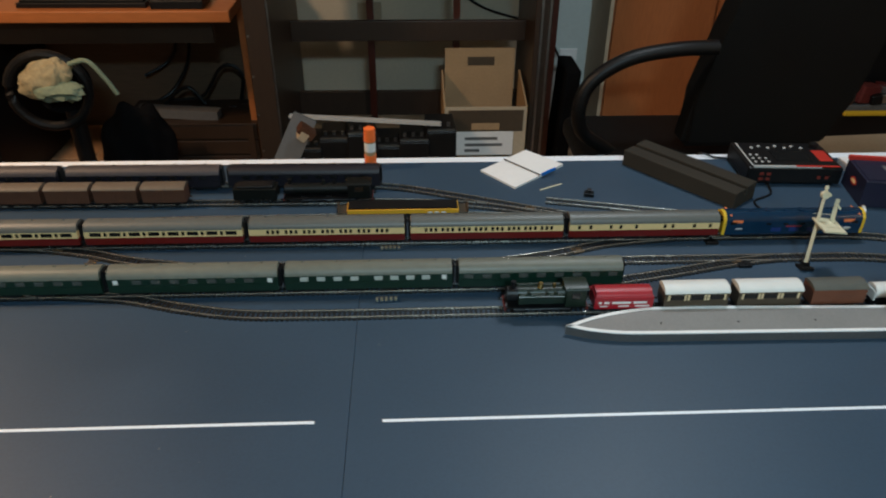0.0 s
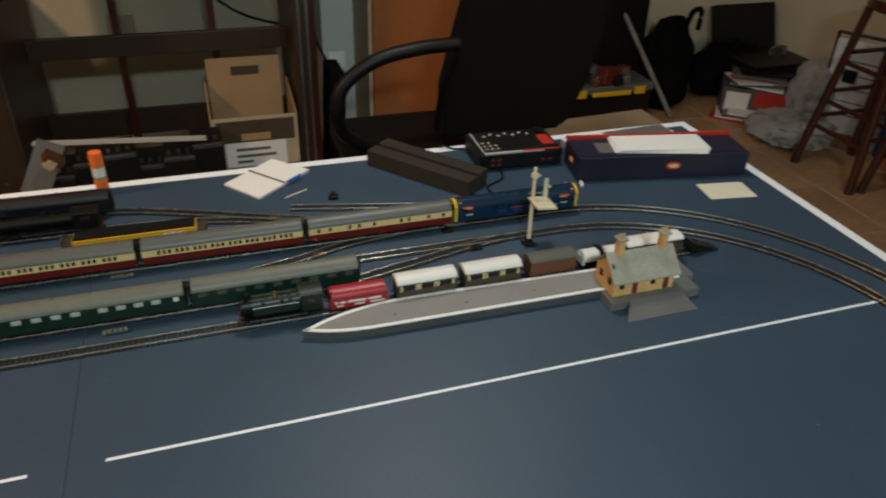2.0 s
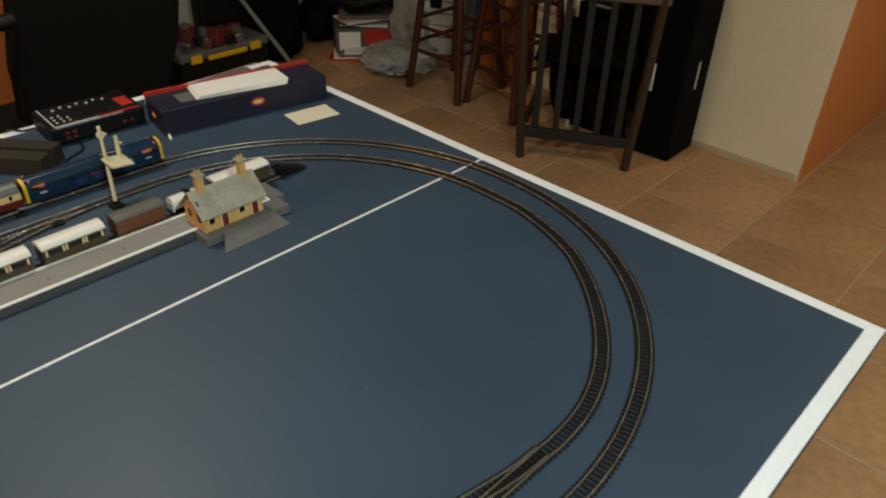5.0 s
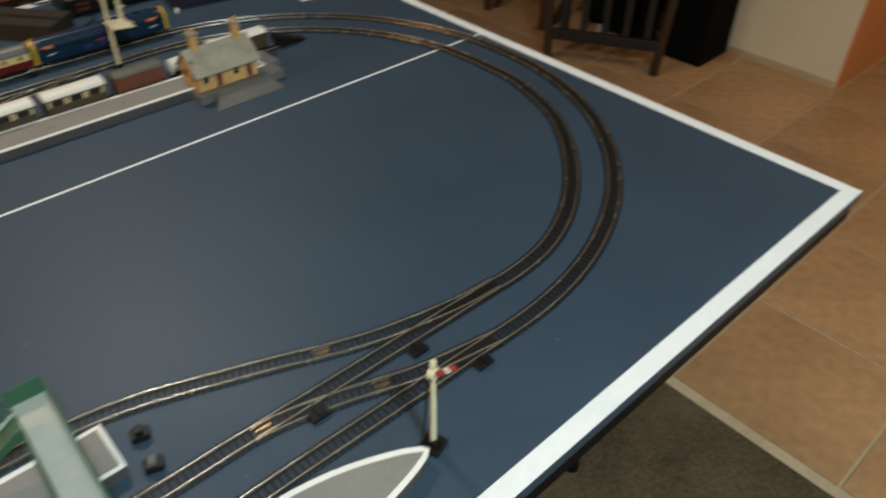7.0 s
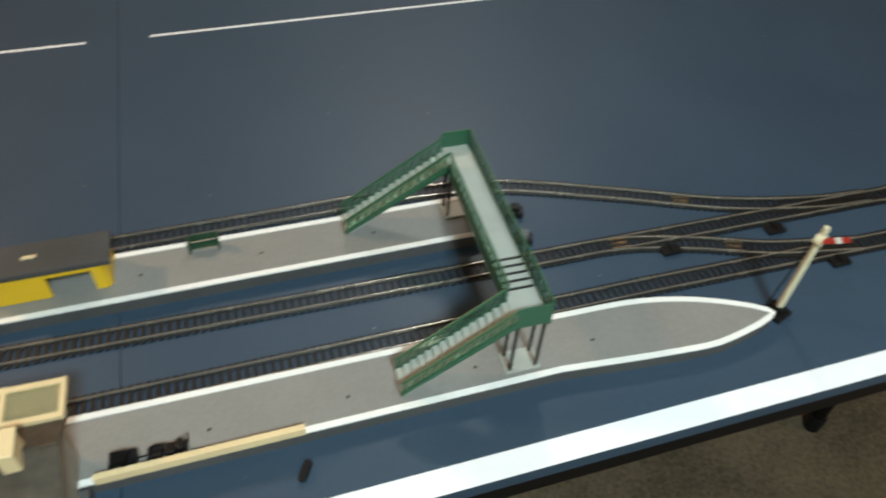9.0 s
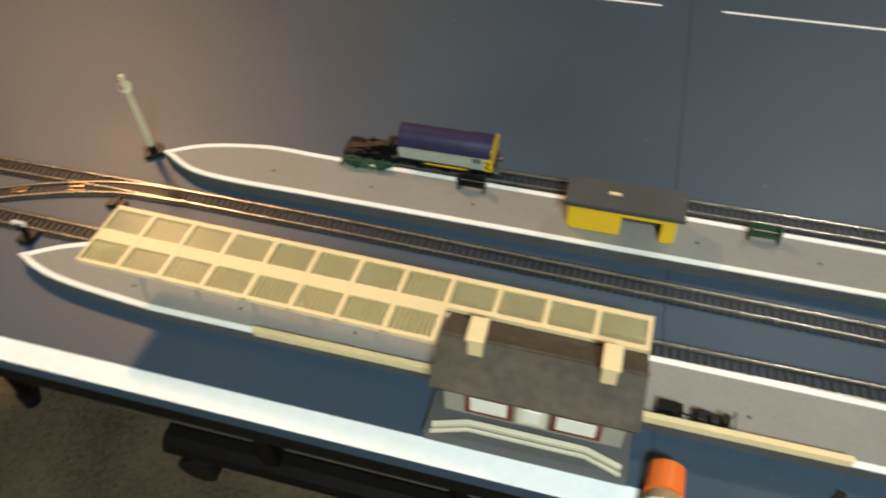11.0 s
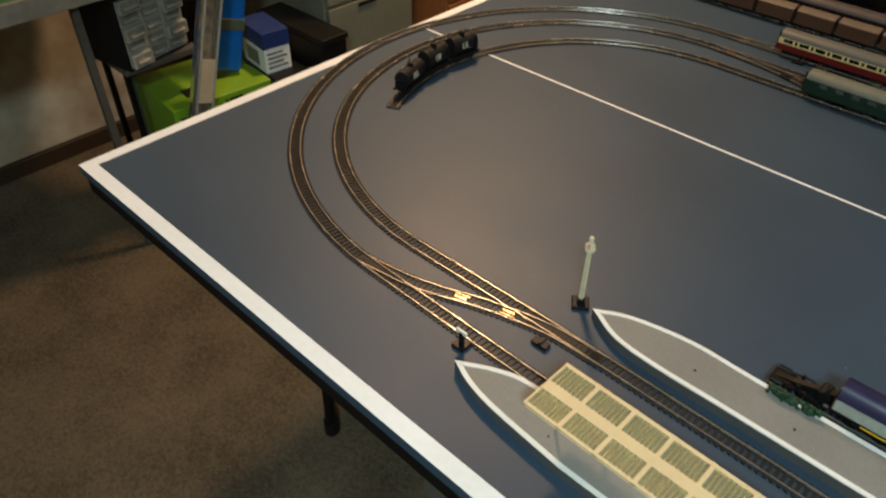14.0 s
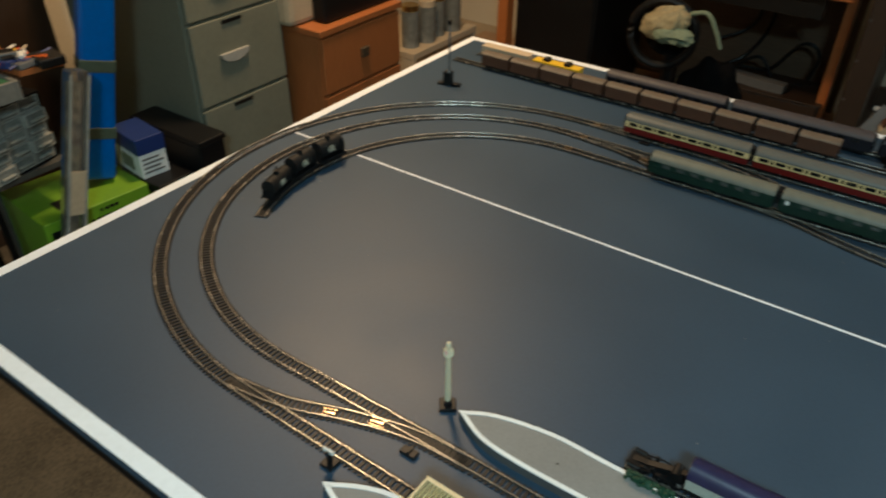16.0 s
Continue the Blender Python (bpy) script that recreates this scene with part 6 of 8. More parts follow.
# ---------------------------------------------------------------- dark shelf unit and the desk at the back
bc = thing("shelf_unit", "tall open dark wood shelf unit against the wall", "shelves")
for x0, x1, y0 in ((-0.47, -0.392, 1.81), (0.55, 0.615, 2.06)):
    part("side_panel", B(x0, y0, 0, x1, 2.5, 1.5, bev=0.003), M_DARKWOOD, bc)
for k in range(9):
    part("shelf_pin", C((-0.4615, 1.8085, 0.15 + 0.14 * k), (-0.4615, 1.811, 0.15 + 0.14 * k), 0.004, seg=8), M_STEEL, bc)
for x in (-0.075, 0.272):
    part("upright", B(x - 0.014, 2.3, 0.2, x + 0.014, 2.33, 1.5), M_STOOLWOOD, bc)
# the two upper shelves are unseen and extra deep, to keep lamplight off the wall
for z0, z1 in ((0.13, 0.17), (0.95, 0.99), (1.4, 1.44)):
    part("shelf", B(-0.391, 2.08, z0, 0.55, 2.29 if z1 < 0.5 else 2.86, z1, bev=0.002), M_DARKWOOD, bc)
part("back_rail", B(-0.391, 2.335, 0.21, 0.55, 2.36, 0.315), M_DARKWOOD, bc)
part("middle_rail", B(-0.391, 2.27, 0.552, 0.55, 2.295, 0.632, bev=0.002), M_DARKWOOD, bc)
part("metal_strip", B(-0.3915, 1.816, 0.2, -0.3885, 1.824, 1.5), M_STEEL, bc)
for x in (0.57, 0.6):
    part("metal_strip", B(x, 2.05, 0.1, x + 0.008, 2.058, 1.5), M_STEEL, bc)
bp = thing("wood_strip", "narrow dark wooden strip beside the shelf unit", "wood strip")
part("strip", B(0.62, 2.1, 0, 0.642, 2.14, 1.5), M_STOOLWOOD, bp)
so = thing("wall_socket", "small square wall socket plate", "wall socket")
part("plate", B(-0.165, 2.885, 0.46, -0.05, 2.8985, 0.55, bev=0.003), M_PALECARD, so)
dc = thing("wall_cable", "black cable hanging slack before the wall", "cable")
part("wire", tube(bmesh.new(), bezier([(-0.1, 2.893, 1.1), (0.1, 2.893, 0.83), (0.3, 2.893, 0.62), (0.45, 2.893, 0.52), (0.66, 2.893, 0.46)], 6), 0.006, 6), M_PLASTIC_BLACK, dc)

bx = thing("cardboard_box", "open cardboard archive box with a white handwritten label", "cardboard box", pose(0.373, 2.06, 0.17))
W2, D2, H2 = 0.16, 0.2, 0.205
part("front_panel", B(-W2, -0.06, 0, W2, -0.054, H2), M_PALECARD, bx)
part("back_panel", B(-W2 + 0.012, D2, 0, W2 - 0.022, D2 + 0.006, H2 + 0.15), M_CARDBOARD, bx, "tall back flap")
for sx in (-1, 1):
    part("side_panel", along_x(bmesh.new(), [(-0.053, 0), (D2 - 0.001, 0), (D2 - 0.001, H2 + 0.06), (-0.053, H2)], sx * W2 - 0.003, sx * W2 + 0.003), M_CARDBOARD, bx)
part("bottom", B(-W2, -0.053, 0.001, W2, D2 - 0.001, 0.006), M_CARDBOARD, bx)
part("handle_hole", B(-0.055, D2 - 0.002, H2 + 0.08, 0.055, D2 - 0.0005, H2 + 0.115), M_UMBER, bx, "dark handle hole")
# umber strip painting a shadow across the box front
part("shadow_panel", B(-W2 + 0.014, -0.0615, 0.105, W2 - 0.012, -0.0602, H2 - 0.012), M_UMBER, bx, "dark band painted as shadow")
part("grip", B(-0.055, -0.0625, 0.112, 0.055, -0.0612, 0.14), M_CARDBOARD, bx)
lb = part("label", B(-0.118, -0.0625, 0.004, 0.112, -0.0603, 0.104), M_PAPER, bx, "white paper label")
for z, wd in ((0.075, 0.13), (0.048, 0.15), (0.024, 0.06)):
    part("writing_bar", B(-0.08, -0.0632, z - 0.006, -0.08 + wd, -0.0626, z + 0.006), M_GREYPLAST, lb, "grey handwritten line")
lo = thing("wood_offcut", "long pale grey strip lying across black equipment", "wood strip")
part("strip", obox(bmesh.new(), pose(-0.085, 1.83, 0.399, 0, 2.5, -3), 0.55, 0.022, 0.01), M_DOT, lo)
gp = thing("metal_sheet", "leaning grey metal panel beside the shelf unit", "panel")
part("sheet", obox(bmesh.new(), pose(-0.375, 1.76, 0.27, -14, 27, 0), 0.085, 0.02, 0.36), M_GREYPLAST, gp)
rb = thing("sanding_block", "reddish brown sanding block", "block")
part("block", obox(bmesh.new(), pose(-0.285, 1.72, 0.405, 10, 40, 15), 0.06, 0.04, 0.03), M_BROWN, rb)
part("face", obox(bmesh.new(), pose(-0.298, 1.717, 0.394, 10, 40, 15), 0.03, 0.042, 0.032), M_PALECARD, rb)
random.seed(11)
for k in range(6):
    x = -0.3 + 0.098 * k
    el = thing("stacked_equipment", "black electronic unit with small silver knobs", "electronics", pose(x, 1.86 + 0.02 * (k % 2), 0.0, 0, 0, random.uniform(-8, 8)), group="stacked black equipment")
    hh = 0.3 + 0.03 * (k % 3)
    part("case", B(-0.055, -0.08, 0, 0.055, 0.1, hh, bev=0.005), M_PLASTIC_BLACK, el)
    for j in range(3):
        part("knob", C((-0.035 + 0.032 * j, -0.02, hh), (-0.035 + 0.032 * j, -0.02, hh + 0.012), 0.007, seg=10), M_STEEL, el)
    part("bar", B(-0.05, -0.07, hh, 0.05, -0.062, hh + 0.006), M_STEEL, el)

dk = thing("desk", "orange wood-veneer computer desk with dark apron", "desk")
part("desktop", B(-2.0, 1.92, 0.725, -0.54, 2.75, 0.765, bev=0.004), M_DESKWOOD, dk)
part("apron", B(-1.98, 2.05, 0.615, -0.64, 2.08, 0.7245), M_DARKWOOD, dk)
part("leg", obox(bmesh.new(), pose(-0.575, 2.3, 0.362), 0.035, 0.08, 0.722), M_DESKWOOD, dk)
part("leg", obox(bmesh.new(), pose(-1.965, 1.98, 0.362), 0.05, 0.06, 0.722), M_DESKWOOD, dk)
# dark panel in place of the wall below the desk, its deep shade in the colour
part("back_panel", B(-1.95, 2.7, 0.02, -0.56, 2.72, 0.7245), M_BROWNBOARD, dk)
kb = thing("keyboard", "black keyboard on the desk", "keyboard", pose(-1.05, 2.03, 0.765))
part("case", B(-0.22, -0.07, 0, 0.22, 0.07, 0.018, bev=0.003), M_PLASTIC_BLACK, kb)
part("keys", B(-0.21, -0.06, 0.018, 0.21, 0.06, 0.026, bev=0.002), M_PLASTIC_BLACK, kb)
kb = thing("tray", "black plastic tray on the desk", "tray", pose(-0.72, 2.0, 0.765))
part("tray", B(-0.09, -0.06, 0, 0.09, 0.06, 0.03, bev=0.004), M_PLASTIC_BLACK, kb)

# black block added to make the space under the desk's left end dark
uc = thing("computer_tower", "added black block as the darkness under the desk", "computer", pose(-1.72, 2.2, 0))
part("case", B(-0.2, -0.2, 0.004, 0.2, 0.4, 0.68, bev=0.006), M_PLASTIC_BLACK, uc)
part("front_panel", B(-0.19, -0.21, 0.02, 0.19, -0.2, 0.66, bev=0.004), M_PLASTIC_BLACK, uc)
# the seat below the desk with a cap hung on its ring
fa = thing("round_stool", "black swivel seat with a tubular ring under the desk", "stool", pose(-1.1, 1.74, 0.06))
ring = [(0.12 * math.cos(2 * math.pi * k / 28) - 0.03, 0.02 * math.cos(2 * math.pi * k / 28), 0.49 + 0.125 * math.sin(2 * math.pi * k / 28)) for k in range(29)]
part("ring", tube(bmesh.new(), ring, 0.017, 10), M_PLASTIC_BLACK, fa, "glossy black ring")
part("hub", C((-0.02, 0.05, 0.49), (-0.02, 0.09, 0.49), 0.1, seg=28), M_FABRIC, fa)
part("column", C((0, 0.07, -0.02), (0, 0.07, 0.4), 0.03, seg=14), M_PLASTIC_BLACK, fa)
part("base", C((0, 0.07, -0.056), (0, 0.07, -0.02), 0.24, 0.12, seg=24), M_PLASTIC_BLACK, fa)
cp = thing("cloth_cap", "crumpled cream and mint cloth cap", "cap", pose(-1.115, 1.7, 0.605))
bm = bmesh.new()
bmesh.ops.create_icosphere(bm, subdivisions=4, radius=1)
for v in bm.verts:
    q = noise.noise(v.co * 2.3) * 0.16
    f = noise.noise(v.co * 5.5 + Vector((2, 0, 0))) * 0.1
    v.co = Vector((v.co.x * 0.088, v.co.y * 0.045, v.co.z * 0.062 + 0.25 * v.co.x * 0.088)) * (1 + 1.2 * q + 0.9 * f)
part("crown", bm, M_CLOTH, cp, smooth=True)
bm = bmesh.new()
bmesh.ops.create_icosphere(bm, subdivisions=4, radius=1)
for v in bm.verts:
    q = noise.noise(v.co * 2.0 + Vector((4, 1, 2))) * 0.2 + noise.noise(v.co * 6.0) * 0.1
    v.co = Vector((v.co.x * 0.085 + 0.035, v.co.y * 0.045 - 0.012, v.co.z * 0.036 - 0.035)) * (1 + q)
part("lining", bm, M_MINT, cp, "mint green lining", smooth=True)
part("strap", tube(bmesh.new(), bezier([(0.09, 0, 0.05), (0.15, 0, 0.06), (0.19, 0.01, 0.0), (0.215, 0.02, -0.06)], 6), 0.008, 8), M_MINT, cp)
ck = thing("shoulder_bag", "dark grey cloth bag slumped under the desk", "bag", pose(-0.98, 2.0, 0))
bm = bmesh.new()
bmesh.ops.create_icosphere(bm, subdivisions=4, radius=1)
for v in bm.verts:
    q = noise.noise(v.co * 2.0) * 0.25
    v.co = Vector((v.co.x * 0.14, v.co.y * 0.1, max(-0.2, v.co.z * 0.2) + 0.2)) * (1 + q * 0.5)
part("sack", bm, M_FABRIC, ck, smooth=True)
for pts in ([(-1.0, 2.68, 0.7), (-0.98, 2.68, 0.45), (-1.02, 2.66, 0.35), (-1.12, 2.6, 0.3)], [(-0.93, 2.68, 0.7), (-0.92, 2.66, 0.4), (-0.98, 2.55, 0.26), (-1.08, 2.5, 0.2)],
            [(-1.0, 2.5, 0.22), (-0.85, 2.5, 0.24), (-0.76, 2.5, 0.36), (-0.7, 2.5, 0.38), (-0.66, 2.5, 0.33), (-0.68, 2.5, 0.22)], [(-1.05, 2.45, 0.18), (-0.9, 2.45, 0.3), (-0.8, 2.45, 0.2), (-0.65, 2.45, 0.22)],
            [(-0.95, 2.4, 0.15), (-0.8, 2.4, 0.17), (-0.7, 2.42, 0.22), (-0.6, 2.4, 0.16)]):
    w = thing("power_cable", "black power cable hanging below the desk", "cable", group="cables below the desk")
    part("wire", tube(bmesh.new(), bezier(pts, 7), 0.008, 6), M_PLASTIC_BLACK, w)
cu = thing("seat_cushion", "black round seat cushion on the swivel seat", "cushion", pose(-1.02, 1.5, 0))
bm = bmesh.new()
bmesh.ops.create_icosphere(bm, subdivisions=4, radius=1)
for v in bm.verts:
    v.co = Vector((v.co.x * 0.42, v.co.y * 0.15, v.co.z * 0.2 + 0.2)) * (1 + noise.noise(v.co * 1.6) * 0.12)
    v.co.z = max(0.004, v.co.z)
part("pad", bm, M_FABRIC, cu, smooth=True)
pb = thing("power_strip", "dark grey power strip resting on a crate", "power strip")
part("strip", obox(bmesh.new(), pose(-0.9, 2.3, 0.245, 0, 2, -4), 0.34, 0.055, 0.04), M_GREYPLAST, pb)
for k in range(4):
    part("socket", obox(bmesh.new(), pose(-1.02 + 0.075 * k, 2.308 - 0.0052 * k, 0.2665 - 0.0026 * k, 0, 2, -4), 0.045, 0.04, 0.004), M_PLASTIC_BLACK, pb)
cr = thing("storage_crate", "low dark crate under the desk", "crate", pose(-0.85, 2.35, 0))
part("body", B(-0.28, -0.108, 0.004, 0.28, 0.15, 0.214, bev=0.004), M_DARKWOOD, cr)
for k in range(3):
    part("slat", B(-0.28, -0.12, 0.01 + 0.07 * k, 0.28, -0.1085, 0.072 + 0.07 * k, bev=0.003), M_DARKWOOD, cr)
for x in (-0.27, 0.24):
    part("corner_batten", B(x, -0.128, 0.006, x + 0.03, -0.1205, 0.218, bev=0.002), M_DARKWOOD, cr)
part("lid", B(-0.285, -0.125, 0.2145, 0.285, 0.155, 0.2225, bev=0.002), M_DARKWOOD, cr)

# ---------------------------------------------------------------- wardrobe, chair and corner clutter
tagged(structure("wall_strip", B(0.75, 2.62, -0.004, 0.905, 2.895, CEIL - 0.004), M_WALLBLUE), "pale blue painted wall strip", "wall")
wd = thing("wardrobe", "tall orange wood-veneer wardrobe", "wardrobe")
part("carcass", B(0.91, 2.32, 0.0, 1.75, 2.85, 1.9, bev=0.004), M_ORANGEWOOD, wd)
for x0, x1 in ((0.915, 1.325), (1.335, 1.745)):
    dr = part("door", B(x0, 2.3, 0.06, x1, 2.3185, 1.88, bev=0.003), M_ORANGEWOOD, wd)
    part("handle", C((x1 - 0.05 if x0 < 1 else x0 + 0.05, 2.28, 0.95), (x1 - 0.05 if x0 < 1 else x0 + 0.05, 2.3, 0.95), 0.012, seg=12), M_STEEL, dr)
part("side_trim", B(0.895, 2.31, 0.0, 0.9095, 2.84, 1.9), M_PALECARD, wd)
ws = thing("wall_socket", "white wall socket with a plug and hanging cable", "wall socket")
part("plate", B(0.77, 2.608, 0.33, 0.85, 2.6195, 0.41, bev=0.003), M_PAPER, ws)
part("plug", B(0.79, 2.57, 0.345, 0.825, 2.6075, 0.38, bev=0.004), M_PAPER, ws)
part("wire", tube(bmesh.new(), bezier([(0.73, 2.55, 1.2), (0.7, 2.55, 0.8), (0.71, 2.55, 0.5), (0.78, 2.55, 0.32), (0.75, 2.5, 0.1)], 6), 0.006, 6), M_PLASTIC_BLACK, ws)
bg2 = thing("carry_case", "dark slim case leaning beside the shelf unit", "case", pose(0.69, 2.15, 0, 0, 3, 0))
part("case", B(-0.03, -0.1, 0.004, 0.03, 0.1, 0.5, bev=0.01), M_FABRIC, bg2)

oc = thing("office_chair", "black office chair with a loop armrest", "chair", pose(1.02, 1.32, 0, 0, 0, 0))
part("seat", B(-0.42, -0.2, 0.4, 0.22, 0.36, 0.48, bev=0.035, seg=4), M_LEATHER, oc, smooth=True)
bm = bmesh.new()
prof = [(-0.12, 0.5), (-0.1, 0.66), (-0.055, 0.85), (0.0, 1.05), (0.05, 1.22), (0.37, 1.22), (0.42, 1.05), (0.43, 0.85), (0.39, 0.66), (0.32, 0.5)]
along_y(bm, prof, 0.02, 0.12)
bmesh.ops.bevel(bm, geom=list(bm.edges), offset=0.018, segments=3, affect="EDGES")
part("backrest", bm, M_LEATHER, oc, "tall black padded backrest", smooth=True)
for pts in ([(-0.08, 0.0, 0.818), (-0.2, 0.0, 0.812), (-0.33, 0.0, 0.785), (-0.425, 0.0, 0.72), (-0.452, 0.0, 0.64), (-0.43, 0.02, 0.56), (-0.36, 0.05, 0.5), (-0.3, 0.08, 0.45)],):
    part("armrest", tube(bmesh.new(), bezier(pts, 6), 0.021, 10), M_PLASTIC_BLACK, oc, "glossy black loop armrest", smooth=True)
part("column", C((0, 0.06, 0.09), (0, 0.06, 0.45), 0.03, seg=14), M_PLASTIC_BLACK, oc)
for k in range(5):
    a = radians(72 * k + 20)
    lg = part("base_leg", tube(bmesh.new(), [(0, 0.06, 0.1), (0.28 * math.cos(a), 0.06 + 0.28 * math.sin(a), 0.07)], 0.018, 8), M_PLASTIC_BLACK, oc)
    part("castor", C((0.28 * math.cos(a) - 0.015, 0.06 + 0.28 * math.sin(a), 0.031), (0.28 * math.cos(a) + 0.015, 0.06 + 0.28 * math.sin(a), 0.031), 0.03, seg=14), M_PLASTIC_BLACK, lg)
tb = thing("tool_chest", "black plastic tool chest with yellow latches", "toolbox", pose(2.17, 2.52, 0))
part("body", B(-0.24, -0.09, 0.0, 0.26, 0.14, 0.16, bev=0.01), M_PLASTIC_BLACK, tb)
part("lid", B(-0.245, -0.095, 0.16, 0.265, 0.145, 0.2, bev=0.008), M_GREYPLAST, tb, "grey tray lid")
for x in (-0.16, 0.18):
    part("latch", B(x - 0.03, -0.105, 0.15, x + 0.03, -0.094, 0.19, bev=0.003), M_YELLOW, tb, "yellow latch")
part("handle", B(-0.1, -0.12, 0.155, 0.12, -0.1, 0.178, bev=0.006), M_YELLOW, tb, "yellow handle")
random.seed(21)
clut = [M_STEEL, M_GREYPLAST, M_DULLRED, M_GREYPLAST, M_PLASTIC_BLACK, M_BROWN]
for k in range(16):
    it = thing("workshop_part", "small workshop part piled on the tool chest", "part", pose(2.0 + 0.022 * k, 2.5 + random.uniform(-0.05, 0.08), 0.2, random.uniform(-12, 12), random.uniform(-12, 12), random.uniform(0, 90)), group="parts on the tool chest")
    s = random.uniform(0.025, 0.06)
    part("piece", B(-s, -s * 0.6, 0, s, s * 0.6, s * random.uniform(0.6, 1.6), bev=s * 0.15), clut[k % 6], it)
rj = thing("red_bottle", "red plastic bottle with a pale cap", "bottle", pose(2.06, 2.58, 0.2))
part("body", C((0, 0, 0), (0, 0, 0.08), 0.05, 0.045, seg=18), M_DULLRED, rj)
part("cap", C((0, 0, 0.08), (0, 0, 0.1), 0.025, seg=14), M_GREYPLAST, rj)
gc = thing("black_canister", "tall black canister behind the tool chest", "canister", pose(2.38, 2.68, 0))
part("body", B(-0.2, -0.05, 0.0, 0.09, 0.05, 0.6, bev=0.02), M_PLASTIC_BLACK, gc)
lp = thing("long_pole", "grey metal pole leaning from the floor", "pole")
part("pole", tube(bmesh.new(), [(2.55, 2.385, 0.012), (2.27, 2.7, 0.62), (2.18, 2.8, 0.85)], 0.013, 8), M_CLEAR, lp)


def slump(name, label, category, x, y, sx, sy, sz, material, seed):
    th = thing(name, label, category, pose(x, y, 0))
    bm = bmesh.new()
    bmesh.ops.create_icosphere(bm, subdivisions=4, radius=1)
    for v in bm.verts:
        q = noise.noise(v.co * 1.8 + Vector((seed, 0, 0))) * 0.35 + noise.noise(v.co * 5 + Vector((seed, 3, 0))) * 0.1
        v.co = Vector((v.co.x * sx, v.co.y * sy, v.co.z * sz)) * (1 + q)
        v.co.z = max(0.0, v.co.z + sz * 0.75)
    part("body", bm, material, th, smooth=True)
    return th


s1 = slump("backpack", "black backpack standing against the wall", "bag", 2.6, 2.62, 0.17, 0.13, 0.26, M_FABRIC, 3.0)
part("strap", tube(bmesh.new(), bezier([(0.1, 0, 0.42), (0.13, 0, 0.5), (0.18, 0, 0.5), (0.18, 0, 0.4)], 6), 0.014, 8), M_FABRIC, s1)
slump("holdall", "black holdall lying by the wall", "bag", 3.08, 2.68, 0.24, 0.12, 0.17, M_FABRIC, 7.0)
sc = thing("suitcase", "black hard suitcase standing open by the wall", "suitcase", pose(3.2, 2.55, 0))
part("shell", B(-0.2, -0.18, 0.004, 0.2, 0.2, 0.24, bev=0.02), M_PLASTIC_BLACK, sc)
part("rim", B(-0.205, -0.185, 0.24, 0.205, 0.205, 0.258, bev=0.006), M_PLASTIC_BLACK, sc)
part("lid", obox(bmesh.new(), pose(0.0, 0.215, 0.36, 68, 0, 0), 0.4, 0.24, 0.05), M_PLASTIC_BLACK, sc, "raised black lid")
part("handle", tube(bmesh.new(), bezier([(0.03, -0.02, 0.258), (0.03, -0.02, 0.3), (0.12, -0.02, 0.3), (0.12, -0.02, 0.258)], 5), 0.008, 6), M_GREYPLAST, sc)
bxr = thing("appliance_box", "white printed carton with red and grey panels", "cardboard box", pose(3.08, 2.4, 0, 0, 0, -35))
part("carton", B(-0.18, -0.12, 0.0, 0.18, 0.12, 0.15, bev=0.002), M_PALEBOX, bxr)
part("red_panel", B(-0.02, -0.122, 0.06, 0.17, -0.1205, 0.14), M_ROOMRED, bxr, "red printed panel")
part("grey_panel", B(-0.16, -0.122, 0.02, -0.04, -0.1205, 0.13), M_PAPER, bxr)
mz = thing("magazine_pile", "untidy pile of glossy magazines on the carton", "magazines", pose(3.08, 2.4, 0.15, 0, 0, -28))
random.seed(9)
for k in range(8):
    bm = bmesh.new()
    obox(bm, pose(random.uniform(-0.03, 0.03), random.uniform(-0.03, 0.02), 0.006 + 0.009 * k, random.uniform(-2, 2), random.uniform(-2, 2), random.uniform(-16, 16)), 0.27, 0.2, 0.0085)
    part("magazine", bm, (M_PAPER, M_ROOMRED, M_GREYPLAST, M_PAPER, M_DUSTY, M_ROOMRED, M_GREYPLAST, M_PLASTIC_BLACK)[k], mz)
lz = thing("magazine_pile", "loose magazines slid beside the carton", "magazines", pose(2.93, 2.32, 0, 0, 0, -40))
for k in range(5):
    bm = bmesh.new()
    obox(bm, pose(0.02 * k - 0.03, 0.015 * (k % 3), 0.005 + 0.008 * k, 0, 0, 9 * (k % 3) - 8), 0.22, 0.16, 0.0075)
    part("magazine", bm, (M_ROOMRED, M_PAPER, M_DULLRED, M_GREYPLAST, M_PAPER)[k], lz)


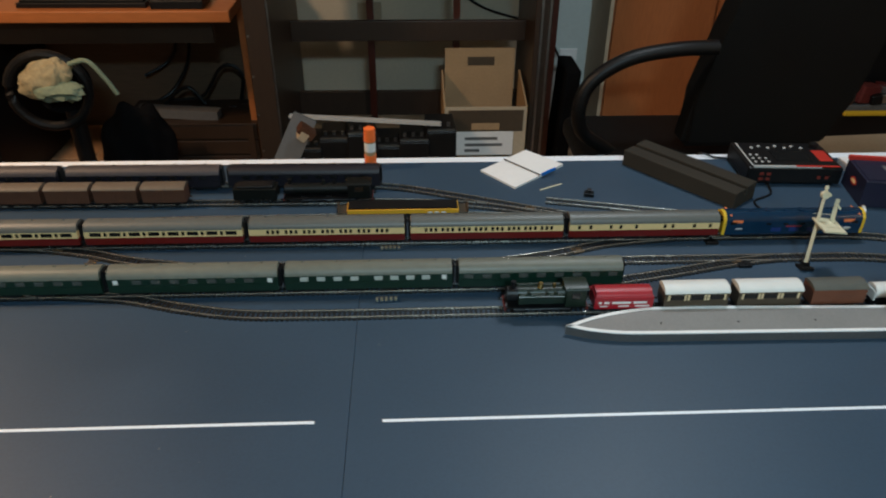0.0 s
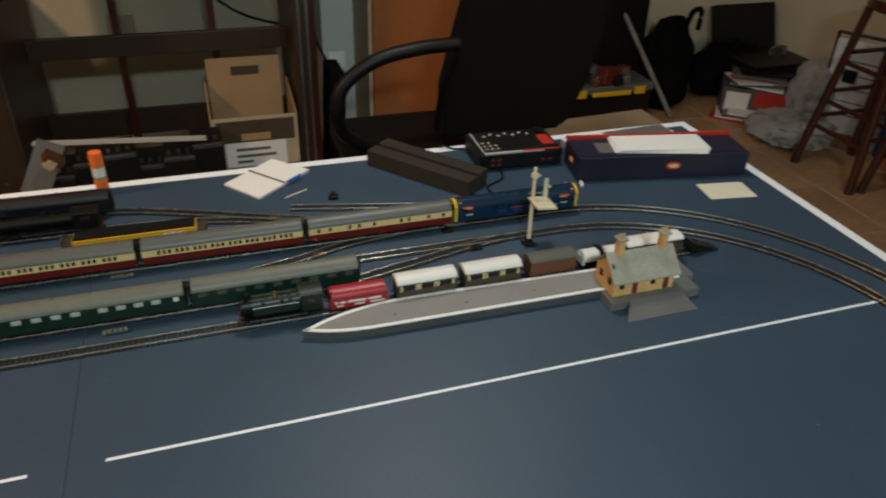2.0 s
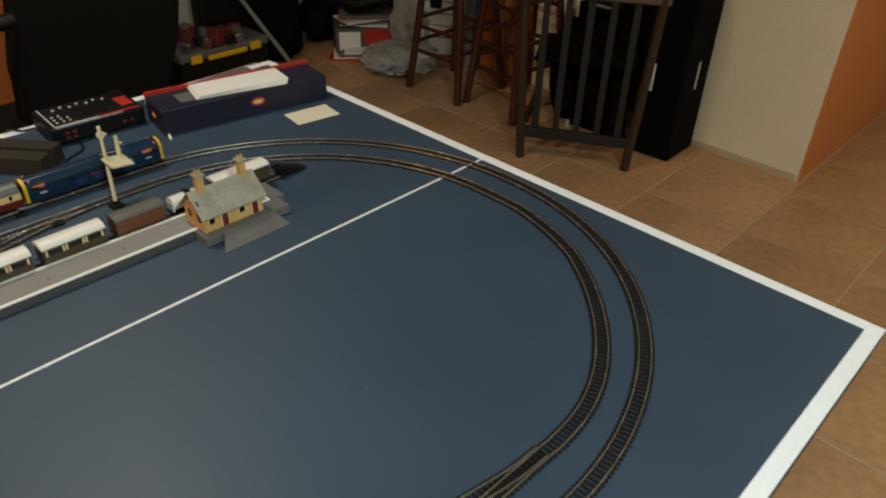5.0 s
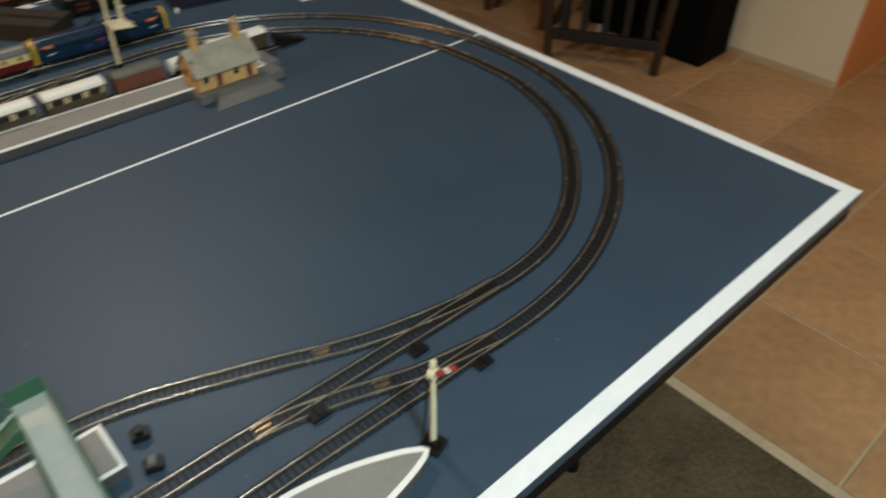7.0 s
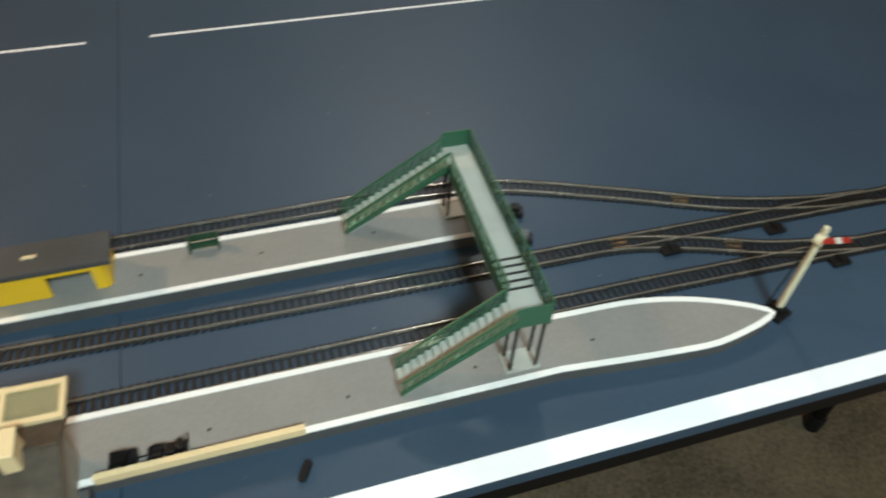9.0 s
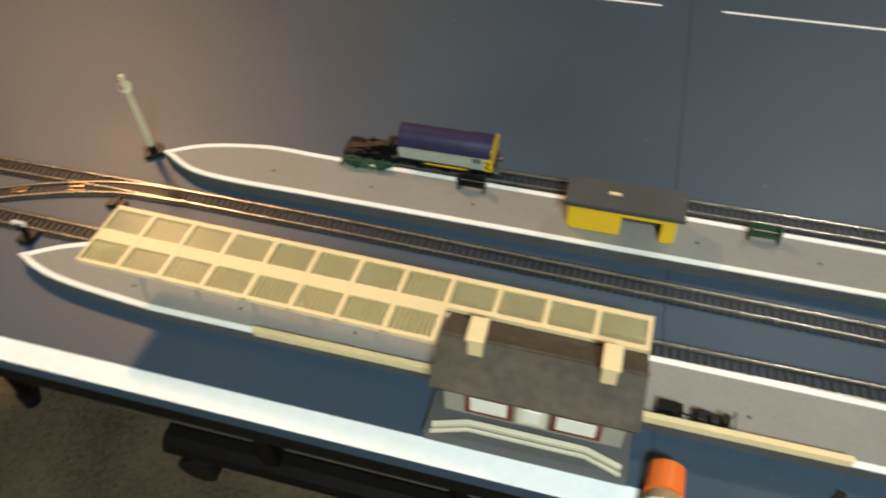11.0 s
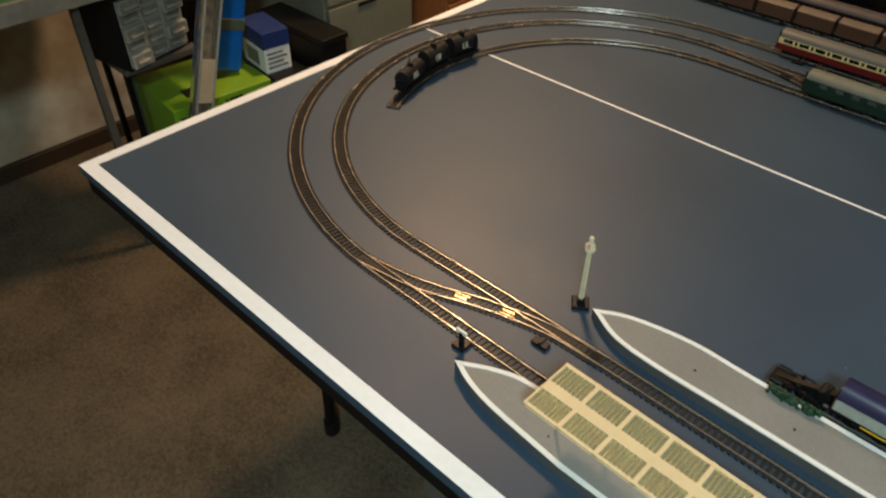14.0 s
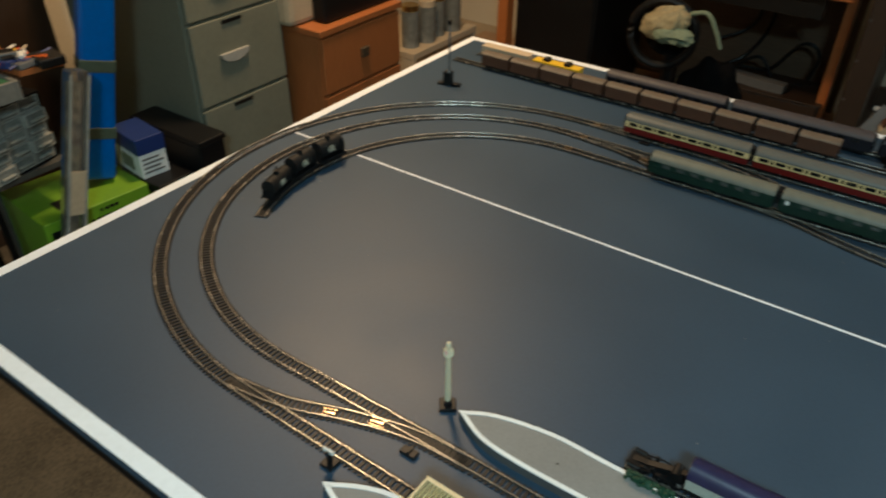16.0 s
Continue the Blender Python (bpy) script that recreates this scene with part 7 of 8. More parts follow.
def sack(label, x, y, sx, sy, sz, seed):
    """A crumpled clear bag with packages showing through."""
    th = thing("plastic_sack", label, "plastic bag", pose(x, y, 0))
    bm = bmesh.new()
    bmesh.ops.create_icosphere(bm, subdivisions=4, radius=1)
    for v in bm.verts:
        n = v.co.normalized()
        fold = abs(noise.noise(n * 2.6 + Vector((seed, 0, 0)))) * 0.55 + abs(noise.noise(n * 4.5 + Vector((0, seed, 0)))) * 0.3
        v.co = Vector((n.x * sx, n.y * sy, n.z * sz)) * (1.15 - 0.7 * fold)
        v.co.z = max(0.001, v.co.z + sz * 0.72)
    part("film", bm, M_SACK, th, "crumpled clear film", smooth=True)
    random.seed(int(seed))
    for k in range(5):
        bm = bmesh.new()
        obox(bm, pose(random.uniform(-0.4, 0.4) * sx, random.uniform(-0.4, 0.4) * sy, sz * (0.35 + 0.16 * k), random.uniform(-25, 25), random.uniform(-25, 25), random.uniform(0, 180)), sx * 0.85, sy * 0.5, sz * 0.18)
        part("package", bm, (M_PAPER, M_NAVYCARD, M_PALECARD, M_PAPER, M_GREYPLAST)[k], th)


sack("crumpled clear plastic sack of packages on the floor", 3.0, 2.02, 0.21, 0.2, 0.075, 13.0)
sack("tall crumpled clear plastic bag of packages", 3.2, 2.14, 0.11, 0.12, 0.21, 17.0)
wb = thing("folding_frame", "white folding panel in a dark metal frame", "panel", pose(3.3, 1.98, 0, 0, -8, 30))
part("panel", B(-0.012, -0.11, 0.02, 0.012, 0.13, 0.5, bev=0.003), M_PAPER, wb)
for k in range(5):
    part("print_line", B(-0.0135, -0.09, 0.12 + 0.07 * k, -0.0118, 0.09 - 0.02 * (k % 3), 0.126 + 0.07 * k), M_GREYPLAST, wb)
for y in (-0.115, 0.135):
    part("frame_bar", tube(bmesh.new(), [(0, y, 0.0), (0, y, 0.53)], 0.008, 6), M_PLASTIC_BLACK, wb)
part("frame_bar", tube(bmesh.new(), [(0, -0.115, 0.53), (0, 0.135, 0.53)], 0.008, 6), M_PLASTIC_BLACK, wb)
part("latch", B(-0.03, 0.0, 0.3, -0.012, 0.06, 0.36), M_PLASTIC_BLACK, wb)
bt = thing("blue_bottle_pack", "blue and white plastic bottles beside the stool", "bottle pack", pose(3.3, 1.72, 0))
for k in range(3):
    part("bottle", C((0, -0.07 + 0.07 * k, 0), (0, -0.07 + 0.07 * k, 0.42), 0.033, 0.022, seg=14), M_NAVYCARD if k % 2 else M_DUSTY, bt)


def bar_stool(label, x, y, yaw):
    th = thing("bar_stool", label, "stool", pose(x, y, 0, 0, 0, yaw), group="mahogany bar stools")
    H = 0.75
    part("seat", C((0, 0, H), (0, 0, H + 0.035), 0.16, 0.155, seg=32), M_STOOLWOOD, th, "round mahogany seat", smooth=True)
    part("seat_rim", C((0, 0, H - 0.012), (0, 0, H), 0.14, 0.15, seg=32), M_STOOLWOOD, th)
    top, bot = 0.1, 0.17
    for sx in (-1, 1):
        for sy in (-1, 1):
            part("leg", tube(bmesh.new(), [(sx * top, sy * top, H - 0.01), (sx * (top + bot) / 2, sy * (top + bot) / 2, H / 2), (sx * bot, sy * bot, 0.0)], 0.019, 10), M_STOOLWOOD, th, smooth=True)
    for z in (0.2, 0.32, 0.5):
        r = bot + (top - bot) * z / H
        for sx in (-1, 1):
            part("rung", tube(bmesh.new(), [(sx * r, -r, z), (sx * r, r, z)], 0.011, 8), M_STOOLWOOD, th)
            part("rung", tube(bmesh.new(), [(-r, sx * r, z + 0.04), (r, sx * r, z + 0.04)], 0.011, 8), M_STOOLWOOD, th)


bar_stool("dark mahogany bar stool with turned legs", 3.01, 1.607, 0)
bar_stool("dark mahogany bar stool beside its twin", 3.05, 1.245, -8)
dn = thing("dining_chair", "dark wood dining chair with tall slatted back", "chair", pose(2.742, 0.676, 0, 0, 0, -60))
for sx in (-1, 1):
    part("back_post", tube(bmesh.new(), [(sx * 0.223, 0.0, 0.0), (sx * 0.24, 0.0, 0.3), (sx * 0.262, -0.012, 0.77)], 0.019, 8), M_DARKWOOD, dn)
    part("front_leg", tube(bmesh.new(), [(sx * 0.2, 0.29, 0.0), (sx * 0.2, 0.29, 0.42)], 0.017, 8), M_DARKWOOD, dn)
    part("side_rail", B(sx * 0.212 - 0.01, 0.02, 0.15, sx * 0.212 + 0.01, 0.28, 0.18), M_DARKWOOD, dn)
part("seat", B(-0.2, 0.02, 0.42, 0.2, 0.31, 0.455, bev=0.012), M_FABRIC, dn, "black padded seat")
# rail coloured paler where light falls, slats and lower rail darker as shade
part("top_rail", B(-0.285, -0.026, 0.69, 0.285, 0.002, 0.775, bev=0.008), M_LITRAIL, dn, "broad top rail in a lit grey-brown tone")
part("lower_rail", B(-0.22, -0.012, 0.1, 0.22, 0.012, 0.145, bev=0.003), M_SHADEWOOD, dn)
for k in range(5):
    x = -0.17 + 0.085 * k
    part("back_slat", B(x - 0.013, -0.012, 0.15, x + 0.013, 0.002, 0.695), M_SHADEWOOD, dn)
for x, y, yaw, w, d, h, lab in ((3.047, 0.391, 2.0, 0.322, 0.234, 0.72, "tall black loudspeaker cabinet with white badges"), (3.07, 0.73, 0.0, 0.22, 0.2, 0.57, "squat black loudspeaker cabinet on the tiles")):
    sp = thing("loudspeaker", lab, "loudspeaker", pose(x, y, 0, 0, 0, yaw), group="black loudspeakers")
    part("cabinet", B(0, 0, 0, d, w, h, bev=0.006), M_FABRIC, sp)
    part("grille", B(-0.008, 0.015, 0.04, 0.0, w - 0.015, h - 0.04, bev=0.003), M_FABRIC, sp, "black cloth grille")
    if h > 0.7:
        part("badge", B(-0.0095, 0.127, 0.292, -0.0075, 0.148, 0.409), M_WHITE, sp, "vertical white badge")
        part("badge", B(0.115, -0.0012, 0.3, 0.132, 0.001, 0.418), M_DOT, sp, "vertical grey badge")
    else:
        part("top_trim", B(-0.004, 0.06, h - 0.006, 0.006, 0.17, h + 0.002), M_SATIN, sp, "bright metal top trim")
pk = thing("black_bag", "black cloth bag hung behind the chair slats", "bag", pose(3.12, 0.99, 0))
bm = bmesh.new()
bmesh.ops.create_icosphere(bm, subdivisions=4, radius=1)
for v in bm.verts:
    q = noise.noise(v.co * 2.4) * 0.25
    v.co = Vector((v.co.x * 0.1, v.co.y * 0.085, v.co.z * 0.24 + 0.23)) * (1 + q * 0.4)
    v.co.z = max(0.0, v.co.z)
part("sack", bm, M_FABRIC, pk, smooth=True)
for x, y in ((-0.098, -0.015), (-0.075, -0.07)):
    part("stud", C((x, y, 0.0), (x, y, 0.028), 0.014, 0.01, seg=12), M_SATIN, pk, "small bright metal foot", smooth=True)
ob = thing("orange_carton", "plain orange-brown carton between the stools", "carton", pose(3.33, 1.5, 0))
part("carton", B(-0.1, -0.14, 0.0, 0.1, 0.14, 0.6, bev=0.004), M_ORANGEWOOD, ob)
part("tape", B(-0.101, -0.02, 0.02, -0.0995, 0.02, 0.6), M_PALECARD, ob)
cd = thing("low_carton", "flat tan carton on the floor behind the table", "carton", pose(1.72, 1.72, 0, 0, 0, 4))
part("carton", B(-0.3, -0.15, 0.004, 0.3, 0.15, 0.3, bev=0.004), M_PALECARD, cd)
structure("baseboard_east", B(3.435, 1.332, -0.004, 3.4475, 2.88, 0.07), M_PALECARD)
structure("baseboard_pillar", B(3.283, -0.07, -0.0035, 3.2897, 1.325, 0.03, bev=0.002), M_PALECARD)

# ---------------------------------------------------------------- filing cabinet, drawers and the workbench
fc = thing("filing_cabinet", "grey-green steel filing cabinet with three drawers", "filing cabinet", pose(-2.02, 0.441, 0))
FW = 0.184
part("case", B(-0.6, -FW, 0.004, -0.004, FW, 1.02, bev=0.004), M_GREENGREY, fc)
for k, (z0, z1) in enumerate(((0.03, 0.525), (0.535, 0.785), (0.795, 1.0))):
    dr = part("drawer", B(-0.004, -FW + 0.008, z0, 0.012, FW - 0.008, z1, bev=0.003), M_GREENGREY, fc)
    zc = z1 - (0.105 if k else 0.25)
    part("cup_handle", along_x(bmesh.new(), [(-0.03 + 0.055 * math.cos(a), zc + 0.03 * math.sin(a)) for a in (math.pi + math.pi * j / 12 for j in range(13))], 0.012, 0.022), M_SATIN, dr, "steel half-moon handle")
    part("label_holder", B(0.0118, -0.06, z1 - 0.018, 0.0155, 0.015, z1 - 0.008), M_PLASTIC_BLACK, dr)
dw = thing("drawer_cabinet", "orange wood-veneer drawer cabinet with dark knobs", "drawers", pose(-1.884, 0.855, 0))
part("carcass", B(-0.45, -0.202, 0.0, 0.0, 0.205, 0.678, bev=0.003), M_ORANGEWOOD, dw)
part("top", B(-0.46, -0.212, 0.678, 0.018, 0.213, 0.7, bev=0.003), M_ORANGEWOOD, dw)
for z0, z1 in ((0.05, 0.25), (0.26, 0.47), (0.48, 0.67)):
    dr = part("drawer", B(0.0, -0.198, z0, 0.014, 0.2, z1, bev=0.003), M_ORANGEWOOD, dw)
    part("pull", B(0.014, -0.02, (z0 + z1) / 2 - 0.014, 0.026, 0.018, (z0 + z1) / 2 + 0.02, bev=0.003), M_UMBER, dr)
pr = thing("printer", "cream and black printer on the drawers", "printer", pose(-2.06, 0.83, 0.7))
part("body", B(-0.18, -0.22, 0.0, 0.1, 0.1, 0.18, bev=0.02), M_PALECARD, pr)
part("front", B(0.1, -0.12, 0.0, 0.16, 0.24, 0.12, bev=0.01), M_PLASTIC_BLACK, pr)
lb = part("key_panel", obox(bmesh.new(), pose(0.135, 0.06, 0.124, 0, 8, 0), 0.06, 0.26, 0.008), M_PAPER, pr, "white key panel")
for k in range(8):
    part("key", obox(bmesh.new(), pose(0.15, -0.04 + 0.026 * k, 0.129, 0, 8, 0), 0.012, 0.018, 0.006), M_GREYPLAST, lb)
mc = thing("low_shelf", "cream low shelf with stored jars", "shelf", pose(-2.22, 1.72, 0))
part("board", B(-0.3, -0.25, 0.3, 0.1, 0.25, 0.33, bev=0.003), M_PALECARD, mc)
for y in (-0.24, 0.24):
    part("side", B(-0.3, y - 0.01, 0.0, 0.1, y + 0.01, 0.3), M_PALECARD, mc)
for k in range(4):
    jr = thing("glass_jar", "hazy glass jar on the low shelf", "jar", pose(-2.2 + 0.02 * (k % 2), 1.55 + 0.1 * k, 0.33), group="jars on the shelf")
    part("jar", C((0, 0, 0), (0, 0, 0.16), 0.04, seg=18), M_CLEAR, jr, smooth=True)
    part("lid", C((0, 0, 0.16), (0, 0, 0.185), 0.038, seg=18), M_PALECARD if k % 2 else M_BRASS, jr)

wk = thing("workbench", "steel workbench with a green top", "workbench")
part("top", B(-2.8, -2.2, 0.755, -2.03, -0.24, 0.785, bev=0.003), M_GREENTOP, wk, "green bench top")
part("front_edge", B(-2.03, -2.2, 0.74, -2.018, -0.24, 0.788, bev=0.002), M_EDGESTEEL, wk, "pale steel front edge")
part("end_edge", B(-2.8, -0.24, 0.74, -2.018, -0.228, 0.788, bev=0.002), M_EDGESTEEL, wk)
for x, ys in ((-2.75, (-0.26, -1.3, -2.15)), (-2.06, (-0.445, -1.3, -2.15)), (-2.3, (-0.26,))):
    for y in ys:
        part("leg", B(x - 0.009, y - 0.009, 0.004, x + 0.009, y + 0.009, 0.755), M_LEGSTEEL, wk)
dcb = thing("parts_drawer_cabinet", "black parts cabinet with clear plastic drawers", "parts cabinet", pose(-2.078, -0.255, 0.53, 0, 0, 12))
# open-fronted case: back, sides, top and bottom
bm = bmesh.new()
for a in ((-0.16, -0.102, 0.0, -0.15, 0.102, 0.188), (-0.15, -0.102, 0.0, 0.0, -0.097, 0.188), (-0.15, 0.097, 0.0, 0.0, 0.102, 0.188),
          (-0.15, -0.097, 0.0, 0.0, 0.097, 0.005), (-0.15, -0.097, 0.183, 0.0, 0.097, 0.188)):
    box(bm, *a)
part("case", bm, M_PLASTIC_BLACK, dcb)
random.seed(77)
for r in range(5):
    for c in range(3):
        y0, z0 = -0.095 + 0.064 * c, 0.007 + 0.0355 * r
        pull = 0.014 * ((r * 2 + c) % 4 == 0)
        bm = bmesh.new()
        for a in ((y0, z0, y0 + 0.003, z0 + 0.033), (y0 + 0.059, z0, y0 + 0.062, z0 + 0.033), (y0 + 0.003, z0, y0 + 0.059, z0 + 0.003), (y0 + 0.003, z0 + 0.0305, y0 + 0.059, z0 + 0.033)):
            box(bm, -0.1 + pull, a[0], a[1], pull, a[2], a[3])
        dd = part("drawer", bm, M_HAZYEDGE, dcb, "hazy clear drawer")
        part("front_pane", B(-0.004 + pull, y0 + 0.003, z0 + 0.003, -0.001 + pull, y0 + 0.059, z0 + 0.0305), M_CLEAR, dd)
        part("pull_lip", B(0.0 + pull, y0 + 0.012, z0 + 0.012, 0.009 + pull, y0 + 0.05, z0 + 0.016), M_HAZYEDGE, dd)
        part("contents", B(-0.09, y0 + 0.004, z0 + 0.0035, -0.006, y0 + 0.058, z0 + random.uniform(0.008, 0.026), bev=0.002), M_CONTENTS, dd, "mixed small parts")
st = thing("cabinet_stand", "dark metal stand below the parts cabinet", "stand")
for x in (-2.12, -2.24):
    part("post", B(x - 0.007, -0.352, 0.004, x + 0.007, -0.338, 0.515), M_BLACKSTEEL, st)
part("shelf", B(-2.27, -0.365, 0.515, -2.07, -0.15, 0.5295), M_LEGSTEEL, st)
ct2 = thing("clear_tube_pack", "tall hazy clear plastic blister pack leaning on a carton", "blister pack", pose(-1.985, -0.355, 0.004, -18, 0, 0))
part("tube", B(-0.02, -0.026, 0.0, 0.02, 0.026, 0.82, bev=0.008), M_CLEARPACK, ct2)
part("insert", B(-0.008, -0.018, 0.01, 0.0, 0.018, 0.79, bev=0.003), M_CONTENTS, ct2, "mottled insert")
part("card", B(0.0195, -0.022, 0.44, 0.0225, 0.022, 0.56), M_PALECARD, ct2)
for y in (-0.0235, 0.0235):
    part("seam", B(0.0185, y - 0.003, 0.02, 0.0235, y + 0.003, 0.81), M_HAZYEDGE, ct2)
bl = thing("blue_package", "tall bright blue wrapped package with brown tape", "package", pose(-2.115, -0.06, 0.418, -13, 0, -22))
part("wrap", B(-0.03, -0.045, 0.0, 0.03, 0.045, 0.8, bev=0.01), M_SKYBLUE, bl)
for z in (0.125, 0.315, 0.545):
    part("tape", B(-0.0312, -0.0462, z, 0.0312, 0.0462, z + 0.035, bev=0.003), M_TAPE, bl)
lm = thing("lime_box", "flat lime green printed carton", "carton", pose(-2.005, -0.125, 0, 0, 0, -6))
part("carton", B(-0.27, -0.165, 0.004, 0.0, 0.14, 0.399, bev=0.003), M_LIME, lm)
for y0, y1, z in ((-0.01, 0.05, 0.375), (-0.04, 0.1, 0.352)):
    for k in range(int((y1 - y0) / 0.014)):
        part("print_bar", B(0.0, y0 + 0.014 * k, z, 0.0012, y0 + 0.014 * k + (0.011 if k % 4 else 0.007), z + 0.009), M_PLASTIC_BLACK, lm, "black printed line")
part("print_bar", B(0.0, -0.15, 0.345, 0.0012, -0.12, 0.37), M_PLASTIC_BLACK, lm)
part("print_patch", B(-0.1, -0.1, 0.399, -0.05, -0.06, 0.4002), M_PLASTIC_BLACK, lm)
nv = thing("lamp_box", "navy and white carton standing on a black crate", "carton", pose(-2.012, 0.064, 0.4, 0, 0, -7))
part("carton", B(-0.145, -0.042, 0.0, 0.0, 0.042, 0.075, bev=0.002), M_PAPER, nv)
part("lid", B(-0.147, -0.044, 0.075, 0.002, 0.044, 0.125, bev=0.002), M_NAVYCARD, nv, "navy blue lid")
part("picture_panel", B(-0.11, -0.0435, 0.015, -0.04, -0.0422, 0.06), M_GREENGREY, nv)
for k in range(4):
    part("print_bar", B(0.0, -0.034, 0.014 + 0.014 * k, 0.0012, 0.03 - 0.012 * (k % 2), 0.02 + 0.014 * k), M_GREYPLAST, nv, "grey printed line")
bk2 = thing("black_crate", "low black plastic crate beside the filing cabinet", "crate", pose(-1.99, 0.08, 0))
part("crate", B(-0.14, -0.055, 0.004, 0.04, 0.06, 0.385, bev=0.006), M_PLASTIC_BLACK, bk2)
part("rim", B(-0.145, -0.06, 0.385, 0.045, 0.062, 0.4, bev=0.003), M_PLASTIC_BLACK, bk2)
bk3 = thing("black_case", "flat black equipment case standing on its edge", "case", pose(-2.06, 0.2, 0))
part("body", B(-0.17, -0.045, 0.004, 0.15, 0.045, 0.48, bev=0.006), M_PLASTIC_BLACK, bk3)
part("lip", B(-0.175, -0.048, 0.48, 0.155, 0.05, 0.497, bev=0.003), M_PLASTIC_BLACK, bk3)
bb2 = thing("backing_board", "pale plaster board with brown stains below the bench", "board")
part("board", B(-2.72, -2.2, 0.06, -2.69, -0.1, 0.735, bev=0.002), M_STAINED, bb2)
part("skirting", B(-2.72, -2.2, 0.004, -2.675, -0.1, 0.0595, bev=0.003), M_DARKWOOD, bb2, "dark skirting strip")
# panel added to hide the lit wall and keep this gap dark
tb2 = thing("tall_board", "added tall dark brown panel darkening the gap behind the bench", "board", pose(-2.7, 0.08, 0, 0, -3, 0))
part("board", B(-0.03, -0.175, 0.006, 0.0, 0.17, 1.6, bev=0.003), M_DARKWOOD, tb2)
part("edge_batten", B(0.0005, -0.175, 0.01, 0.016, -0.15, 1.59, bev=0.002), M_DARKWOOD, tb2)
random.seed(31)
BENCHZ = 0.785
og = thing("craft_tray", "orange plastic craft tray on the bench", "tray", pose(-2.36, -0.62, BENCHZ, 0, 0, 15))
part("tray", B(-0.16, -0.2, 0.0145, 0.16, 0.16, 0.024, bev=0.004), M_ORANGEWOOD, og)
part("rim", B(-0.16, 0.15, 0.024, 0.16, 0.16, 0.032), M_NEON, og)
og = thing("craft_board", "orange wooden board overhanging the bench corner", "board", pose(-2.12, -0.24, BENCHZ))
part("board", prism(bmesh.new(), [(-0.5, -0.4), (-0.03, -0.36), (0.005, -0.12), (-0.015, 0.02), (0.083, 0.03), (0.095, 0.135), (-0.1, 0.09), (-0.4, 0.06)], 0.0005, 0.014), M_ORANGEWOOD, og)
bb = thing("blue_tub", "dark blue plastic tub on the bench", "tub", pose(-2.45, -0.38, BENCHZ))
part("tub", B(-0.07, -0.07, 0.0005, 0.07, 0.07, 0.13, bev=0.01), M_NAVYCARD, bb)
part("rim", B(-0.075, -0.075, 0.13, 0.075, 0.075, 0.14, bev=0.003), M_NAVYCARD, bb)
cols = [M_ROOMRED, M_NAVYCARD, M_YELLOW, M_PLASTIC_BLACK, M_NEON, M_WHITE, M_GREYPLAST, M_PALECARD]
for k in range(46):
    x, y = (random.uniform(-2.32, -2.16), random.uniform(-0.37, -0.23)) if k % 3 else (random.uniform(-2.17, -2.05), random.uniform(-0.21, -0.16))
    if k > 33:
        x, y = random.uniform(-2.42, -2.1), random.uniform(-0.78, -0.45)
    it = thing("craft_piece", "small coloured craft piece on the bench", "craft piece", pose(x, y, BENCHZ + 0.0145, random.uniform(-10, 10), random.uniform(-10, 10), random.uniform(0, 180)), group="craft pieces on the bench")
    s = random.uniform(0.012, 0.036)
    part("piece", B(-s, -s * 0.5, 0, s, s * 0.5, random.uniform(0.012, 0.04), bev=0.003), cols[k % 8], it)
    if k % 3 == 0:
        part("rod", tube(bmesh.new(), [(-s * 1.5, 0, 0.01), (s * 1.8, s * 0.4, 0.018)], 0.004, 6), cols[(k + 3) % 8], it)
tc2 = thing("brown_carton", "tall brown carton standing on the bench", "carton", pose(-2.42, -0.34, BENCHZ + 0.0142, 0, 0, 12))
part("carton", B(-0.07, -0.06, 0.0, 0.07, 0.06, 0.3, bev=0.003), M_BROWNBOARD, tc2)
part("flap", obox(bmesh.new(), pose(0.08, 0.0, 0.302, 0, 25, 0), 0.06, 0.11, 0.003), M_CARDBOARD, tc2)
part("label", B(0.07, -0.035, 0.1, 0.0712, 0.03, 0.2), M_PALECARD, tc2)
gx = thing("tool_case", "dark grey tool case standing on the bench", "case", pose(-2.3, -0.46, BENCHZ + 0.0142, 0, 0, -8))
part("body", B(-0.08, -0.05, 0.0, 0.08, 0.05, 0.2, bev=0.008), M_GREYPLAST, gx)
part("handle", tube(bmesh.new(), bezier([(-0.03, 0, 0.2), (-0.03, 0, 0.23), (0.03, 0, 0.23), (0.03, 0, 0.2)], 5), 0.006, 8), M_PLASTIC_BLACK, gx)
for bx_, by_, hh, cap in ((-2.16, -0.235, 0.2, M_YELLOW), (-2.21, -0.25, 0.17, M_PALECARD), (-2.25, -0.225, 0.14, M_BRASS)):
    bo = thing("paint_bottle", "hazy pale paint bottle with a coloured cap on the bench", "bottle", pose(bx_, by_, BENCHZ + 0.0142), group="paint bottles on the bench")
    part("bottle", C((0, 0, 0), (0, 0, hh), 0.022, 0.02, seg=18), M_DUSTY, bo, smooth=True)
    part("cap", C((0, 0, hh), (0, 0, hh + 0.03), 0.015, 0.013, seg=14), cap, bo)
    part("label", C((0, 0, hh * 0.3), (0, 0, hh * 0.7), 0.0226, 0.0218, seg=18), cap, bo)
tp = thing("tape_roll", "roll of tan tape leaning on the bench", "tape", pose(-2.2, -0.31, BENCHZ + 0.045, 68, 0, 30))
